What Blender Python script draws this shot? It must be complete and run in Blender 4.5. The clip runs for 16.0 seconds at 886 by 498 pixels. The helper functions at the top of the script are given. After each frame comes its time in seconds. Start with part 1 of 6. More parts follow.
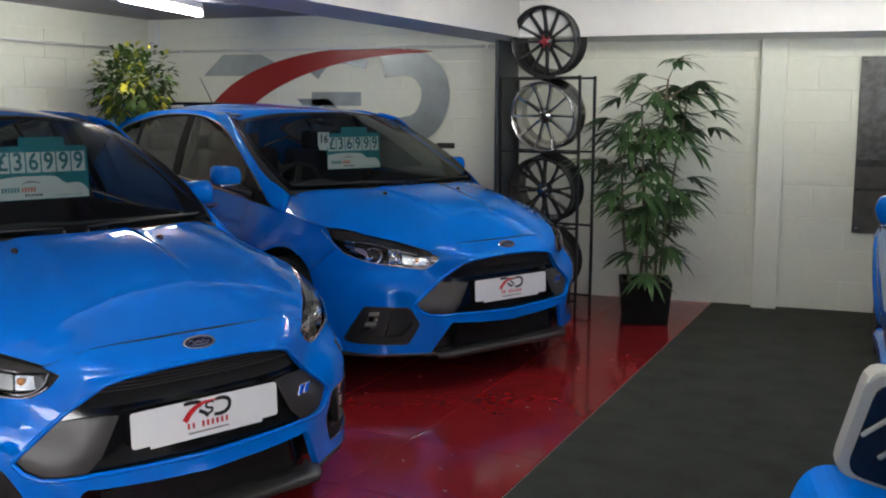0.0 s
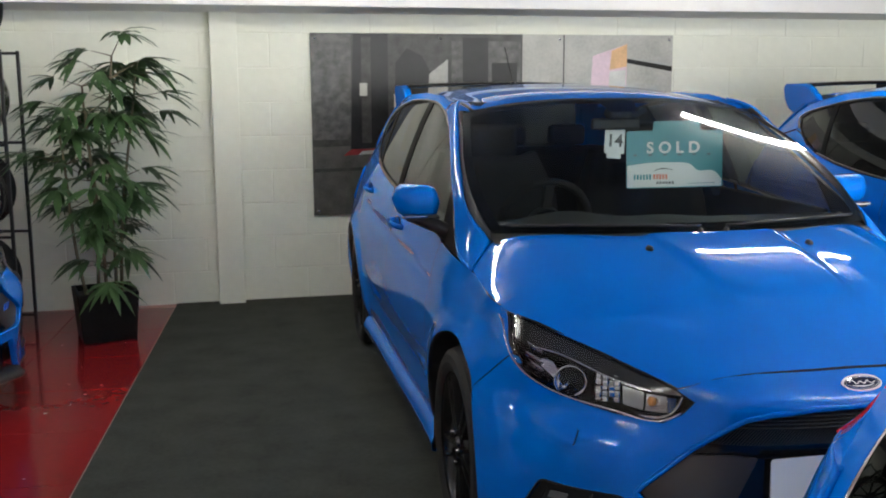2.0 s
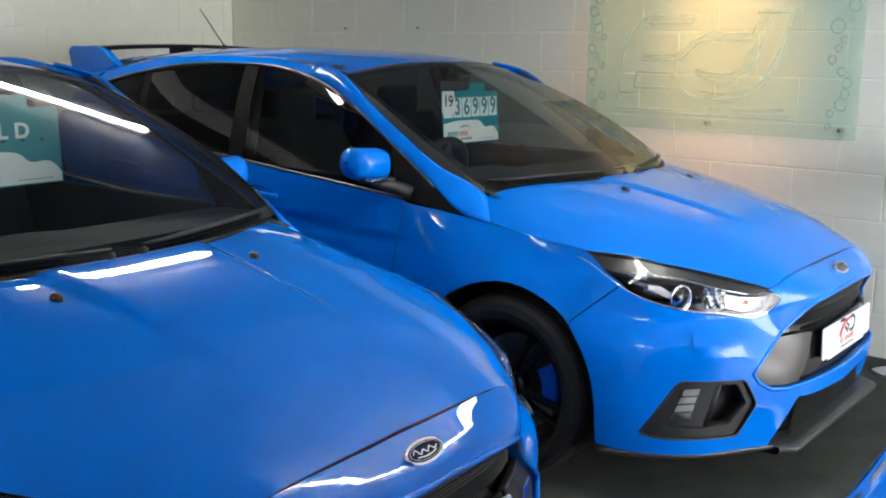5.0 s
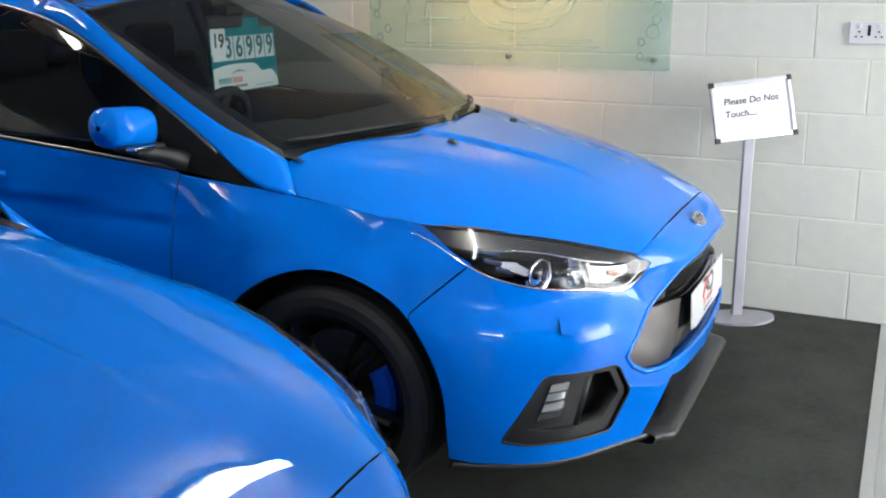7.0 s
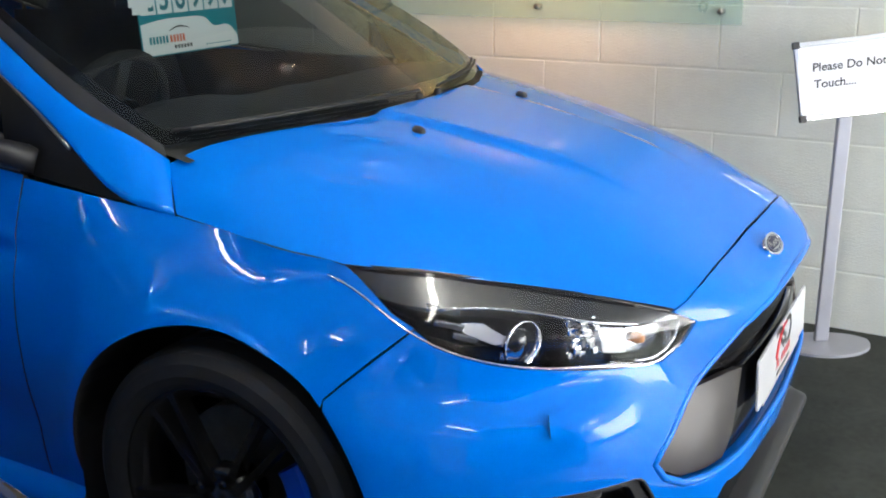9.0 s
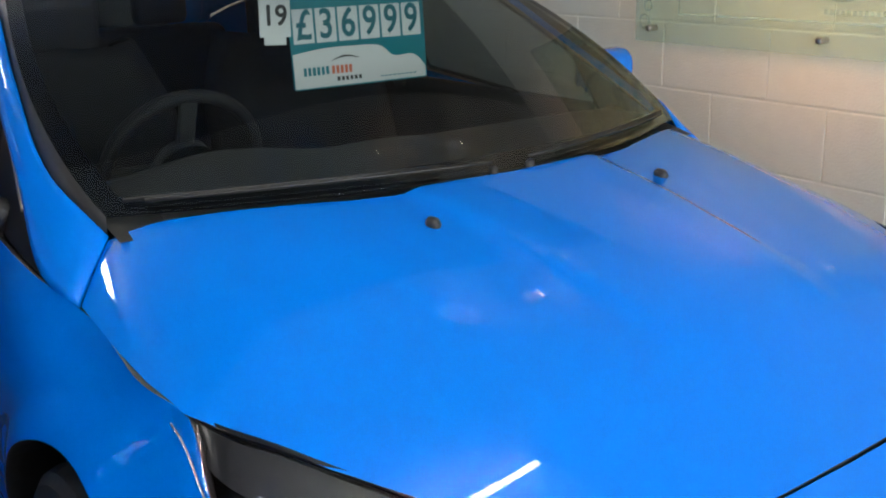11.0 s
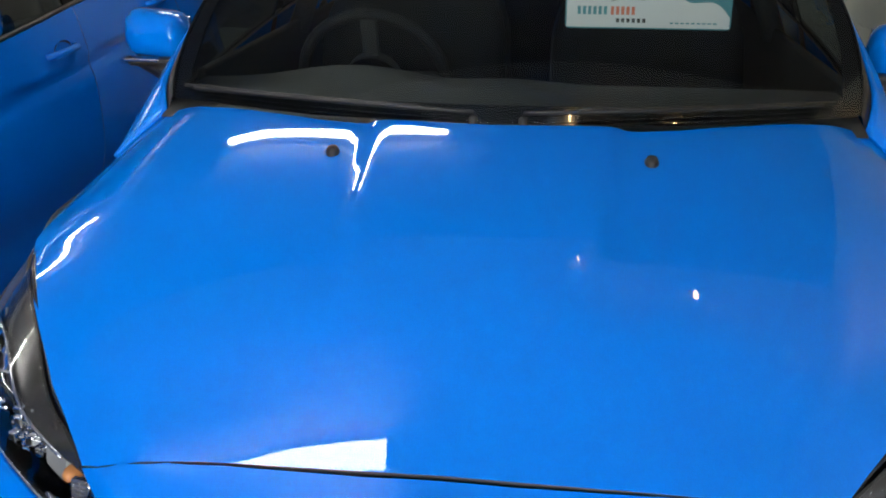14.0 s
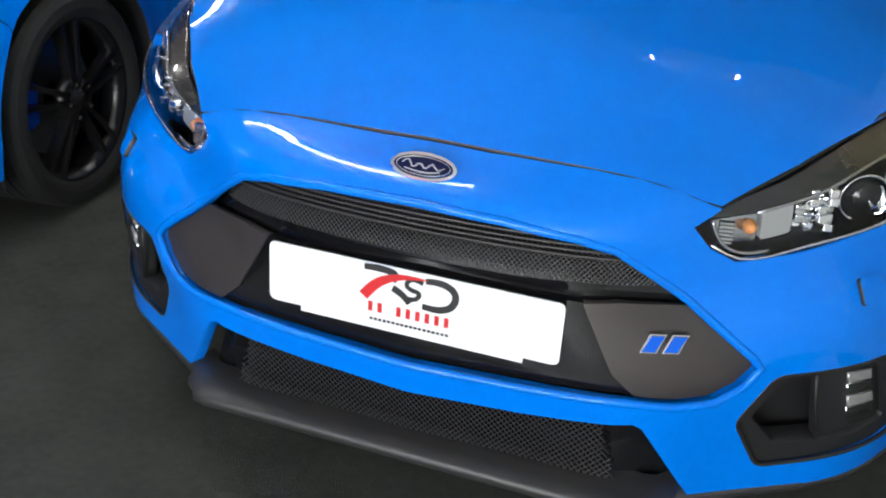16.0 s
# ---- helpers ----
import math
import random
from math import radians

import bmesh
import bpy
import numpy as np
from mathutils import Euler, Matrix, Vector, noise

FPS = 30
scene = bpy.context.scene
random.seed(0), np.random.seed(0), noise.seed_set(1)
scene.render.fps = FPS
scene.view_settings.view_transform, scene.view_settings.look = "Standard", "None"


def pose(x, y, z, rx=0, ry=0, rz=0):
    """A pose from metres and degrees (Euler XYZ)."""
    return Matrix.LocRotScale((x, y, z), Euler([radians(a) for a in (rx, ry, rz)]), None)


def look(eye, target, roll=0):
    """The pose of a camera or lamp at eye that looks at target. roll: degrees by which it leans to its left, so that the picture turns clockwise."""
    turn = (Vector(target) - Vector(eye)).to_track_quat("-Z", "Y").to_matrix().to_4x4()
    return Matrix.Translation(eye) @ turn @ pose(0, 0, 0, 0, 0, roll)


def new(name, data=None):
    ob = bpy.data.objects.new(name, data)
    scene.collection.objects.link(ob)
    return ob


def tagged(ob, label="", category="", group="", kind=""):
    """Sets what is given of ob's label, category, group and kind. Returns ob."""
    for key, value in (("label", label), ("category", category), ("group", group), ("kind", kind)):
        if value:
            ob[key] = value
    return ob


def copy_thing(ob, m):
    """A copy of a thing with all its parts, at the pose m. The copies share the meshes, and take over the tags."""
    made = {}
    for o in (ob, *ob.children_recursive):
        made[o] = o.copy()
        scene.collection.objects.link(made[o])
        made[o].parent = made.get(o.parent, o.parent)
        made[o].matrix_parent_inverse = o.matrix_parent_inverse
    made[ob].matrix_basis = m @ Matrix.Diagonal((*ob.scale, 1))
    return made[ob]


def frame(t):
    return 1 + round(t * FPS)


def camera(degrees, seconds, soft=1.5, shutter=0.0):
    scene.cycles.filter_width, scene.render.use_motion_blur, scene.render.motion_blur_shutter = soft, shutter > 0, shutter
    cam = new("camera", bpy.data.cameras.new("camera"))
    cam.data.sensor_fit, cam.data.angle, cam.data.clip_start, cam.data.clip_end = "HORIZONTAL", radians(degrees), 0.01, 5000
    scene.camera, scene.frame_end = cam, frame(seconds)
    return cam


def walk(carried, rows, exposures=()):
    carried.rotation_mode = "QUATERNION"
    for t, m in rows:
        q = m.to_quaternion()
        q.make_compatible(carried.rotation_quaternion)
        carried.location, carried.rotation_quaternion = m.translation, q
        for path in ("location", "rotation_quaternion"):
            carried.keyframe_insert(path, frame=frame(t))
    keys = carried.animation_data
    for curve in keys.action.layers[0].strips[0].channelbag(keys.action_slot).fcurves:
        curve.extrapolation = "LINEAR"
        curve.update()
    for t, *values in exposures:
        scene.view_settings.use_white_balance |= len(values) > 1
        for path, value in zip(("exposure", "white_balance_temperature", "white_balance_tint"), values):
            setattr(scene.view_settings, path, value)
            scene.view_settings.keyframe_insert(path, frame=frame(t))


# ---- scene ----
cam = camera(47.2, 16.0, soft=2.0)
PATH = [
    (0, (-3.517, -3.494, 1.468), (-4.178, -1.627, 1.187), 0.21),
    (0.5, (-3.718, -3.307, 1.480), (-4.129, -1.371, 1.190), 0.12),
    (1, (-3.805, -3.115, 1.473), (-3.959, -1.143, 1.177), 0.11),
    (1.5, (-3.843, -2.901, 1.487), (-3.711, -0.930, 1.173), -0.14),
    (2, (-3.923, -2.728, 1.486), (-3.464, -0.809, 1.161), -0.22),
    (2.5, (-3.948, -2.546, 1.486), (-3.207, -0.718, 1.151), -0.19),
    (3, (-3.923, -2.323, 1.480), (-2.938, -0.616, 1.136), 0.26),
    (3.5, (-3.928, -2.136, 1.483), (-2.717, -0.582, 1.139), 0.26),
    (4, (-3.970, -1.937, 1.493), (-2.560, -0.563, 1.142), 0.45),
    (4.5, (-3.903, -1.746, 1.469), (-2.359, -0.525, 1.113), 0.67),
    (5, (-3.806, -1.573, 1.470), (-2.162, -0.501, 1.085), 0.70),
    (5.2, (-3.767, -1.492, 1.470), (-2.084, -0.488, 1.073), 0.66),
    (7.3, (-3.109, -1.018, 1.435), (-1.274, -0.439, 0.888), -0.16),
    (7.5, (-2.999, -0.979, 1.425), (-1.163, -0.435, 0.847), 0.02),
    (8, (-2.757, -0.964, 1.399), (-0.937, -0.428, 0.765), -0.19),
    (8.5, (-2.533, -1.008, 1.401), (-0.749, -0.377, 0.755), -0.54),
    (9, (-2.287, -1.005, 1.386), (-0.535, -0.250, 0.788), -0.76),
    (9.5, (-2.054, -1.019, 1.409), (-0.361, -0.117, 0.842), -0.56),
    (9.7, (-1.970, -1.045, 1.408), (-0.309, -0.080, 0.852), -0.58),
    (11.8, (-0.942, -1.442, 1.414), (-0.002, 0.221, 0.822), -1.50),
    (12, (-0.852, -1.465, 1.411), (0.011, 0.241, 0.823), -1.29),
    (12.5, (-0.623, -1.517, 1.418), (0.019, 0.283, 0.829), -0.86),
    (13, (-0.395, -1.552, 1.404), (-0.009, 0.325, 0.831), -0.66),
    (13.5, (-0.184, -1.643, 1.412), (-0.064, 0.257, 0.801), -0.33),
    (14, (-0.039, -1.799, 1.420), (-0.094, 0.077, 0.730), 0.12),
    (14.5, (0.034, -2.006, 1.356), (-0.077, -0.141, 0.642), 2.14),
    (15, (0.209, -2.140, 1.336), (-0.044, -0.323, 0.538), 2.80),
    (15.5, (0.284, -2.229, 1.348), (-0.025, -0.467, 0.454), 3.44),
    (16, (0.303, -2.276, 1.346), (-0.108, -0.541, 0.439), 3.13),
]
walk(cam, [(t, look(eye, target, roll)) for t, eye, target, roll in PATH],
     exposures=[(0.0, -0.10), (1.4, 0.0), (2.2, 0.08), (3.2, 0.02), (4.2, -0.06), (5.0, -0.12), (8.0, -0.10), (9.5, -0.08), (12.0, -0.46), (13.5, -0.42), (14.5, -0.60), (15.2, -0.46), (16.0, -0.40)])

# ---- world and lights ----
world = bpy.data.worlds.new("daylight")
scene.world = world
world.use_nodes = True
_wn = world.node_tree.nodes
_sky = _wn.new("ShaderNodeTexSky")
_sky.sky_type = "NISHITA"
_sky.sun_disc = False
_sky.sun_elevation, _sky.sun_rotation = radians(40), radians(200)
world.node_tree.links.new(_sky.outputs[0], _wn["Background"].inputs[0])
_wn["Background"].inputs[1].default_value = 0.12


def lamp(name, kind, m, energy, color, **more):
    data = bpy.data.lights.new(name, kind)
    data.energy, data.color = energy, color
    for key, value in more.items():
        if key == "size":
            data.size = value
        elif key == "size_y":
            data.shape, data.size_y = "RECTANGLE", value
        elif key == "spot":
            data.spot_size, data.spot_blend = value
        elif key == "soft":
            data.shadow_soft_size = value
        elif key == "angle":
            data.angle = value
    ob = new(name, data)
    ob.matrix_world = m
    return ob


CEIL = 2.20
YB = 4.286                     # back wall
TILT = 0.1358                  # the side walls lean off the square by this much


def xr(y):
    """The face of the wall on the east side."""
    return 1.528 + TILT * y


# daylight through the shop front behind the camera
lamp("shopfront_daylight", "AREA", look((-1.0, -6.40, 1.22), (-1.0, 0, 1.0)), 440, (0.96, 0.98, 1.0), size=3.8, size_y=1.7)

# ---- materials ----


def material(name, color, rough=0.5, metal=0.0, vary=0.0, scale=8.0, bump=0.0, bump_scale=60.0, coat=0.0, spec=0.5, rough_vary=0.0, tone=None):
    """A surface with variation at two scales, in colour, gloss and relief."""
    m = bpy.data.materials.new(name)
    m.use_nodes = True
    nt = m.node_tree
    b = nt.nodes["Principled BSDF"]
    b.inputs["Base Color"].default_value = (*color, 1)
    b.inputs["Roughness"].default_value = rough
    b.inputs["Metallic"].default_value = metal
    b.inputs["Coat Weight"].default_value = coat
    b.inputs["Coat Roughness"].default_value = 0.03
    b.inputs["Specular IOR Level"].default_value = spec
    tc = nt.nodes.new("ShaderNodeTexCoord")
    if vary or rough_vary:
        big, fine = nt.nodes.new("ShaderNodeTexNoise"), nt.nodes.new("ShaderNodeTexNoise")
        for n, s in ((big, scale), (fine, scale * 9)):
            n.inputs["Scale"].default_value = s
            n.inputs["Detail"].default_value = 4
            nt.links.new(tc.outputs["Object"], n.inputs["Vector"])
        both = nt.nodes.new("ShaderNodeMix")
        both.inputs[0].default_value = 0.4
        nt.links.new(big.outputs["Fac"], both.inputs[2])
        nt.links.new(fine.outputs["Fac"], both.inputs[3])
        if vary:
            ramp = nt.nodes.new("ShaderNodeValToRGB")
            ramp.color_ramp.elements[0].position, ramp.color_ramp.elements[1].position = 0.3, 0.7
            lo = tone or tuple(c * (1 - vary) for c in color)
            ramp.color_ramp.elements[0].color = (*lo, 1)
            ramp.color_ramp.elements[1].color = (*(min(1, c * (1 + vary * 0.6)) for c in color), 1)
            nt.links.new(both.outputs[0], ramp.inputs[0])
            nt.links.new(ramp.outputs[0], b.inputs["Base Color"])
        if rough_vary:
            mr = nt.nodes.new("ShaderNodeMapRange")
            mr.inputs[1].default_value, mr.inputs[2].default_value = 0.3, 0.7
            mr.inputs[3].default_value, mr.inputs[4].default_value = max(0.02, rough - rough_vary), min(1, rough + rough_vary)
            nt.links.new(both.outputs[0], mr.inputs[0])
            nt.links.new(mr.outputs[0], b.inputs["Roughness"])
    if bump:
        n = nt.nodes.new("ShaderNodeTexNoise")
        n.inputs["Scale"].default_value, n.inputs["Detail"].default_value = bump_scale, 5
        nt.links.new(tc.outputs["Object"], n.inputs["Vector"])
        bp = nt.nodes.new("ShaderNodeBump")
        bp.inputs["Strength"].default_value, bp.inputs["Distance"].default_value = bump, 0.004
        nt.links.new(n.outputs["Fac"], bp.inputs["Height"])
        nt.links.new(bp.outputs[0], b.inputs["Normal"])
    return m


def glow(name, color, strength):
    m = bpy.data.materials.new(name)
    m.use_nodes = True
    b = m.node_tree.nodes["Principled BSDF"]
    b.inputs["Base Color"].default_value = (*color, 1)
    b.inputs["Emission Color"].default_value = (*color, 1)
    b.inputs["Emission Strength"].default_value = strength
    return m


def glass(name, tint=(1, 1, 1), rough=0.0, share=0.9, ior=1.45):
    """Thin sheet glass: clear with a mirror gloss that grows at a slant."""
    m = bpy.data.materials.new(name)
    m.use_nodes = True
    nt = m.node_tree
    nt.nodes.clear()
    out = nt.nodes.new("ShaderNodeOutputMaterial")
    mix = nt.nodes.new("ShaderNodeMixShader")
    tr = nt.nodes.new("ShaderNodeBsdfTransparent")
    gl = nt.nodes.new("ShaderNodeBsdfGlossy")
    lw = nt.nodes.new("ShaderNodeLayerWeight")
    lw.inputs["Blend"].default_value = 0.5
    pw, sc = nt.nodes.new("ShaderNodeMath"), nt.nodes.new("ShaderNodeMath")
    pw.operation, sc.operation = "POWER", "MULTIPLY_ADD"
    pw.inputs[1].default_value = 5.0
    base = ((ior - 1) / (ior + 1)) ** 2
    sc.inputs[1].default_value, sc.inputs[2].default_value = share - base, base
    nt.links.new(lw.outputs["Facing"], pw.inputs[0])
    nt.links.new(pw.outputs[0], sc.inputs[0])
    tr.inputs[0].default_value = (*tint, 1)
    gl.inputs["Roughness"].default_value = rough
    nt.links.new(sc.outputs[0], mix.inputs[0])
    nt.links.new(tr.outputs[0], mix.inputs[1])
    nt.links.new(gl.outputs[0], mix.inputs[2])
    nt.links.new(mix.outputs[0], out.inputs[0])
    return m


def paint_material(name, color, flake):
    """Solid-tint metallic car paint under clear lacquer, with fine flake and orange peel."""
    m = bpy.data.materials.new(name)
    m.use_nodes = True
    nt = m.node_tree
    b = nt.nodes["Principled BSDF"]
    b.inputs["Metallic"].default_value = 0.0
    b.inputs["Roughness"].default_value = 0.6
    b.inputs["Specular IOR Level"].default_value = 0.0
    b.inputs["Coat IOR"].default_value = 1.35
    b.inputs["Coat Weight"].default_value = 1.0
    b.inputs["Coat Roughness"].default_value = 0.01
    tc = nt.nodes.new("ShaderNodeTexCoord")
    vor = nt.nodes.new("ShaderNodeTexVoronoi")
    vor.inputs["Scale"].default_value = 900
    nt.links.new(tc.outputs["Object"], vor.inputs["Vector"])
    ramp = nt.nodes.new("ShaderNodeValToRGB")
    ramp.color_ramp.elements[0].color = (*color, 1)
    ramp.color_ramp.elements[1].color = (*flake, 1)
    sep = nt.nodes.new("ShaderNodeSeparateColor")
    nt.links.new(vor.outputs["Color"], sep.inputs[0])
    nt.links.new(sep.outputs[0], ramp.inputs[0])
    nt.links.new(ramp.outputs[0], b.inputs["Base Color"])
    n = nt.nodes.new("ShaderNodeTexNoise")
    n.inputs["Scale"].default_value, n.inputs["Detail"].default_value = 45, 2
    nt.links.new(tc.outputs["Object"], n.inputs["Vector"])
    bp = nt.nodes.new("ShaderNodeBump")
    bp.inputs["Strength"].default_value, bp.inputs["Distance"].default_value = 0.008, 0.002
    nt.links.new(n.outputs["Fac"], bp.inputs["Height"])
    nt.links.new(bp.outputs[0], b.inputs["Coat Normal"])
    return m


M_WALL = material("white_masonry_paint", (0.82, 0.83, 0.73), 0.55, vary=0.06, scale=2.0, bump=0.5, bump_scale=120)
M_PLASTER = material("white_plaster_paint", (0.82, 0.80, 0.78), 0.6, vary=0.05, scale=1.5, bump=0.15, bump_scale=40)
M_CEILWHITE = material("white_ceiling_paint", (0.82, 0.81, 0.79), 0.7, vary=0.05, scale=1.0, bump=0.2, bump_scale=30)
# north ceiling coloured darker to cut bounce light and deepen its reflection in bonnets
M_CEIL = material("dimmed_ceiling_paint", (0.32, 0.31, 0.325), 0.7, vary=0.06, scale=1.0, bump=0.2, bump_scale=30)
M_CARPET = material("charcoal_carpet", (0.056, 0.060, 0.052), 0.95, vary=0.35, scale=5, bump=1.0, bump_scale=350, spec=0.15)
M_REDTILE = material("red_polished_tile", (0.25, 0.013, 0.016), 0.12, vary=0.12, scale=3, rough_vary=0.015, spec=0.45)
M_GROUT = material("tile_grout", (0.46, 0.27, 0.24), 0.8, vary=0.2, scale=30)
M_GREYFLOOR = material("pale_grey_floor", (0.36, 0.37, 0.35), 0.4, vary=0.12, scale=4, rough_vary=0.1)
M_ALU = material("brushed_aluminium", (0.62, 0.62, 0.63), 0.32, metal=1.0, vary=0.05, scale=20)
M_BLACKMETAL = material("black_painted_metal", (0.012, 0.012, 0.013), 0.35, vary=0.2, scale=20)
M_WHITEPLASTIC = material("white_plastic", (0.78, 0.78, 0.77), 0.35, vary=0.03, scale=10)
M_TUBE = glow("fluorescent_tube", (1.0, 0.98, 0.89), 50.0)

# ---- building helpers ----


def part(name, bm, mat, parent=None, label="", smooth=False, normals=None):
    """Links a bmesh as one mesh object, under a thing if one is given."""
    me = bpy.data.meshes.new(name)
    if smooth:
        for f in bm.faces:
            f.smooth = True
    bm.to_mesh(me)
    bm.free()
    if mat is not None:
        me.materials.append(mat)
    ob = new(name, me)
    if parent is not None:
        ob.parent = parent
    return tagged(ob, label)


def box(x0, y0, z0, x1, y1, z1, bevel=0.0, seg=2, bm=None, m=None):
    bm = bm or bmesh.new()
    made = bmesh.ops.create_cube(bm, size=1)["verts"]
    move = Matrix.Translation(((x0 + x1) / 2, (y0 + y1) / 2, (z0 + z1) / 2)) @ Matrix.Diagonal((abs(x1 - x0), abs(y1 - y0), abs(z1 - z0), 1))
    bmesh.ops.transform(bm, verts=made, matrix=(m @ move) if m is not None else move)
    if bevel:
        edges = list({e for v in made for e in v.link_edges})
        bmesh.ops.bevel(bm, geom=edges, offset=bevel, segments=seg, affect="EDGES", profile=0.5)
    return bm


def tube(points, radius, sides=10, bm=None, caps=True):
    """A round bar along a line of points; radius may be a list."""
    bm = bm or bmesh.new()
    pts = [Vector(p) for p in points]
    rad = radius if isinstance(radius, (list, tuple)) else [radius] * len(pts)
    rings, side = [], None
    for i, p in enumerate(pts):
        d = (pts[min(i + 1, len(pts) - 1)] - pts[max(i - 1, 0)]).normalized()
        if side is None:
            side = d.orthogonal().normalized()
        side = (side - d * side.dot(d)).normalized()
        up = d.cross(side)
        rings.append([bm.verts.new(p + float(rad[i]) * (math.cos(a) * side + math.sin(a) * up)) for a in [2 * math.pi * k / sides for k in range(sides)]])
    for a, b in zip(rings, rings[1:]):
        for k in range(sides):
            bm.faces.new((a[k], a[(k + 1) % sides], b[(k + 1) % sides], b[k]))
    if caps:
        bm.faces.new(rings[0][::-1])
        bm.faces.new(rings[-1])
    return bm


def revolve(profile, sides=48, bm=None, m=None):
    """Turns a profile of (radius, height) pairs round z."""
    bm = bm or bmesh.new()
    m = m or Matrix()
    rings = [[bm.verts.new(m @ Vector((r * math.cos(a), r * math.sin(a), h))) for a in [2 * math.pi * k / sides for k in range(sides)]] for r, h in profile]
    for a, b in zip(rings, rings[1:]):
        for k in range(sides):
            bm.faces.new((a[k], a[(k + 1) % sides], b[(k + 1) % sides], b[k]))
    return bm


def plate(outline, depth, bm=None, m=None, bevel=0.0):
    """A flat piece with the given outline in x and y, and a thickness along z."""
    bm = bm or bmesh.new()
    m = m or Matrix()
    low = [bm.verts.new(m @ Vector((x, y, 0))) for x, y in outline]
    top = [bm.verts.new(m @ Vector((x, y, depth))) for x, y in outline]
    n = len(outline)
    bm.faces.new(low[::-1])
    bm.faces.new(top)
    for k in range(n):
        bm.faces.new((low[k], low[(k + 1) % n], top[(k + 1) % n], top[k]))
    if bevel:
        bmesh.ops.bevel(bm, geom=[e for e in bm.edges if e.verts[0] in top and e.verts[1] in top], offset=bevel, segments=2, affect="EDGES", profile=0.5)
    return bm


def thing(name, m, label, category, group="", kind=""):
    ob = new(name)
    ob.matrix_world = m
    return tagged(ob, label, category, group, kind)


# ---- the room ----
EDGE0, EDGE_Y = -4.115, 4.257       # where the carpet meets the red tiles at the back wall


def edge_x(y):
    return EDGE0 + 0.0965 * (y - EDGE_Y)


def sheet(name, corners, z, thick, mat, label, cat):
    bm = plate(corners, thick)
    bmesh.ops.translate(bm, verts=bm.verts, vec=(0, 0, z - thick))
    return tagged(part(name, bm, mat), label, cat, kind="structure")




def trim_y(x):
    return -1.39 - 0.1 * x


sheet("floor", [(-9.4, -7.0), (3.2, -7.0), (3.2, 4.6), (-9.4, 4.6)], -0.012, 0.15, M_GREYFLOOR, "pale grey painted concrete floor slab", "floor")
sheet("carpet", [(edge_x(trim_y(-4.7)), trim_y(-4.7)), (xr(-1.5), trim_y(1.3)), (xr(YB), YB), (edge_x(YB), YB)], 0.0, 0.010, M_CARPET, "short-pile charcoal carpet laid on the showroom floor", "carpet")
sheet("tile_bed", [(-9.2, -6.4), (edge_x(-6.4) - 0.004, -6.4), (edge_x(YB) - 0.004, YB), (-9.2, YB)], -0.0035, 0.008, M_GROUT, "thin pale pink grout bed between red floor tiles", "floor")

# solid wall backs
for name, corners, label in (
    ("wall_north", [(-9.3, YB + 0.008), (2.6, YB + 0.008), (2.6, YB + 0.25), (-9.3, YB + 0.25)], "white painted blockwork back wall"),
    ("wall_east", [(xr(-7) + 0.008, -7), (xr(-7) + 0.25, -7), (xr(YB) + 0.25, YB), (xr(YB) + 0.008, YB)], "white painted blockwork side wall"),
    ("wall_west", [(-9.3, -7), (-9.03 - 0.008, -7), (-9.03 - 0.008, YB), (-9.3, YB)], "white painted blockwork side wall"),
):
    bm = plate(corners, CEIL + 0.02)
    tagged(part(name, bm, M_WALL), label, "wall", kind="structure")

# the shop front behind: piers, a sill and a lintel round the glazing
for k, (a, b, z0, z1) in enumerate(((-9.3, -2.95, 0, CEIL), (0.95, 3.0, 0, CEIL), (-2.95, 0.95, 0, 0.35), (-2.95, 0.95, 2.10, CEIL))):
    tagged(part("wall_south_%d" % (k + 1), box(a, -6.7, z0, b, -6.45, z1), M_PLASTER), "white plastered shop front wall round the glazing", "wall", kind="structure")

tagged(part("ceiling_south", box(-9.3, -7.0, CEIL, 3.2, 0.70, CEIL + 0.2), M_CEILWHITE), "white painted low ceiling", "ceiling", kind="structure")
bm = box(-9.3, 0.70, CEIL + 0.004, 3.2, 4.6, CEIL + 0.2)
tagged(part("ceiling_north", bm, M_CEIL), "low concrete ceiling at the back, coloured darker grey to dim it", "ceiling", kind="structure")
bm = box(-5.75, 3.62, 1.945, xr(YB) + 0.1, YB + 0.01, CEIL + 0.05, 0.006)
tagged(part("beam_north", bm, M_PLASTER), "white boxed beam along the back wall", "beam", kind="structure")
bm = bmesh.new()
plate([(-5.80 - 0.0965 * 10, YB - 10), (-5.40 - 0.0965 * 10, YB - 10), (-5.40, YB), (-5.80, YB)], 0.26, bm)
bmesh.ops.translate(bm, verts=bm.verts, vec=(0, 0, 1.948))
tagged(part("beam_west", bm, M_PLASTER), "white boxed beam running under the ceiling", "beam", kind="structure")
bm = box(-3.83, YB - 0.10, 0, -3.655, YB + 0.01, 1.946, 0.004)
tagged(part("pilaster", bm, M_WALL), "white painted pier standing proud of the back wall", "pier", kind="structure")

# ---- car: smooth skins, from which the panels are trimmed ----
from mathutils.geometry import delaunay_2d_cdt


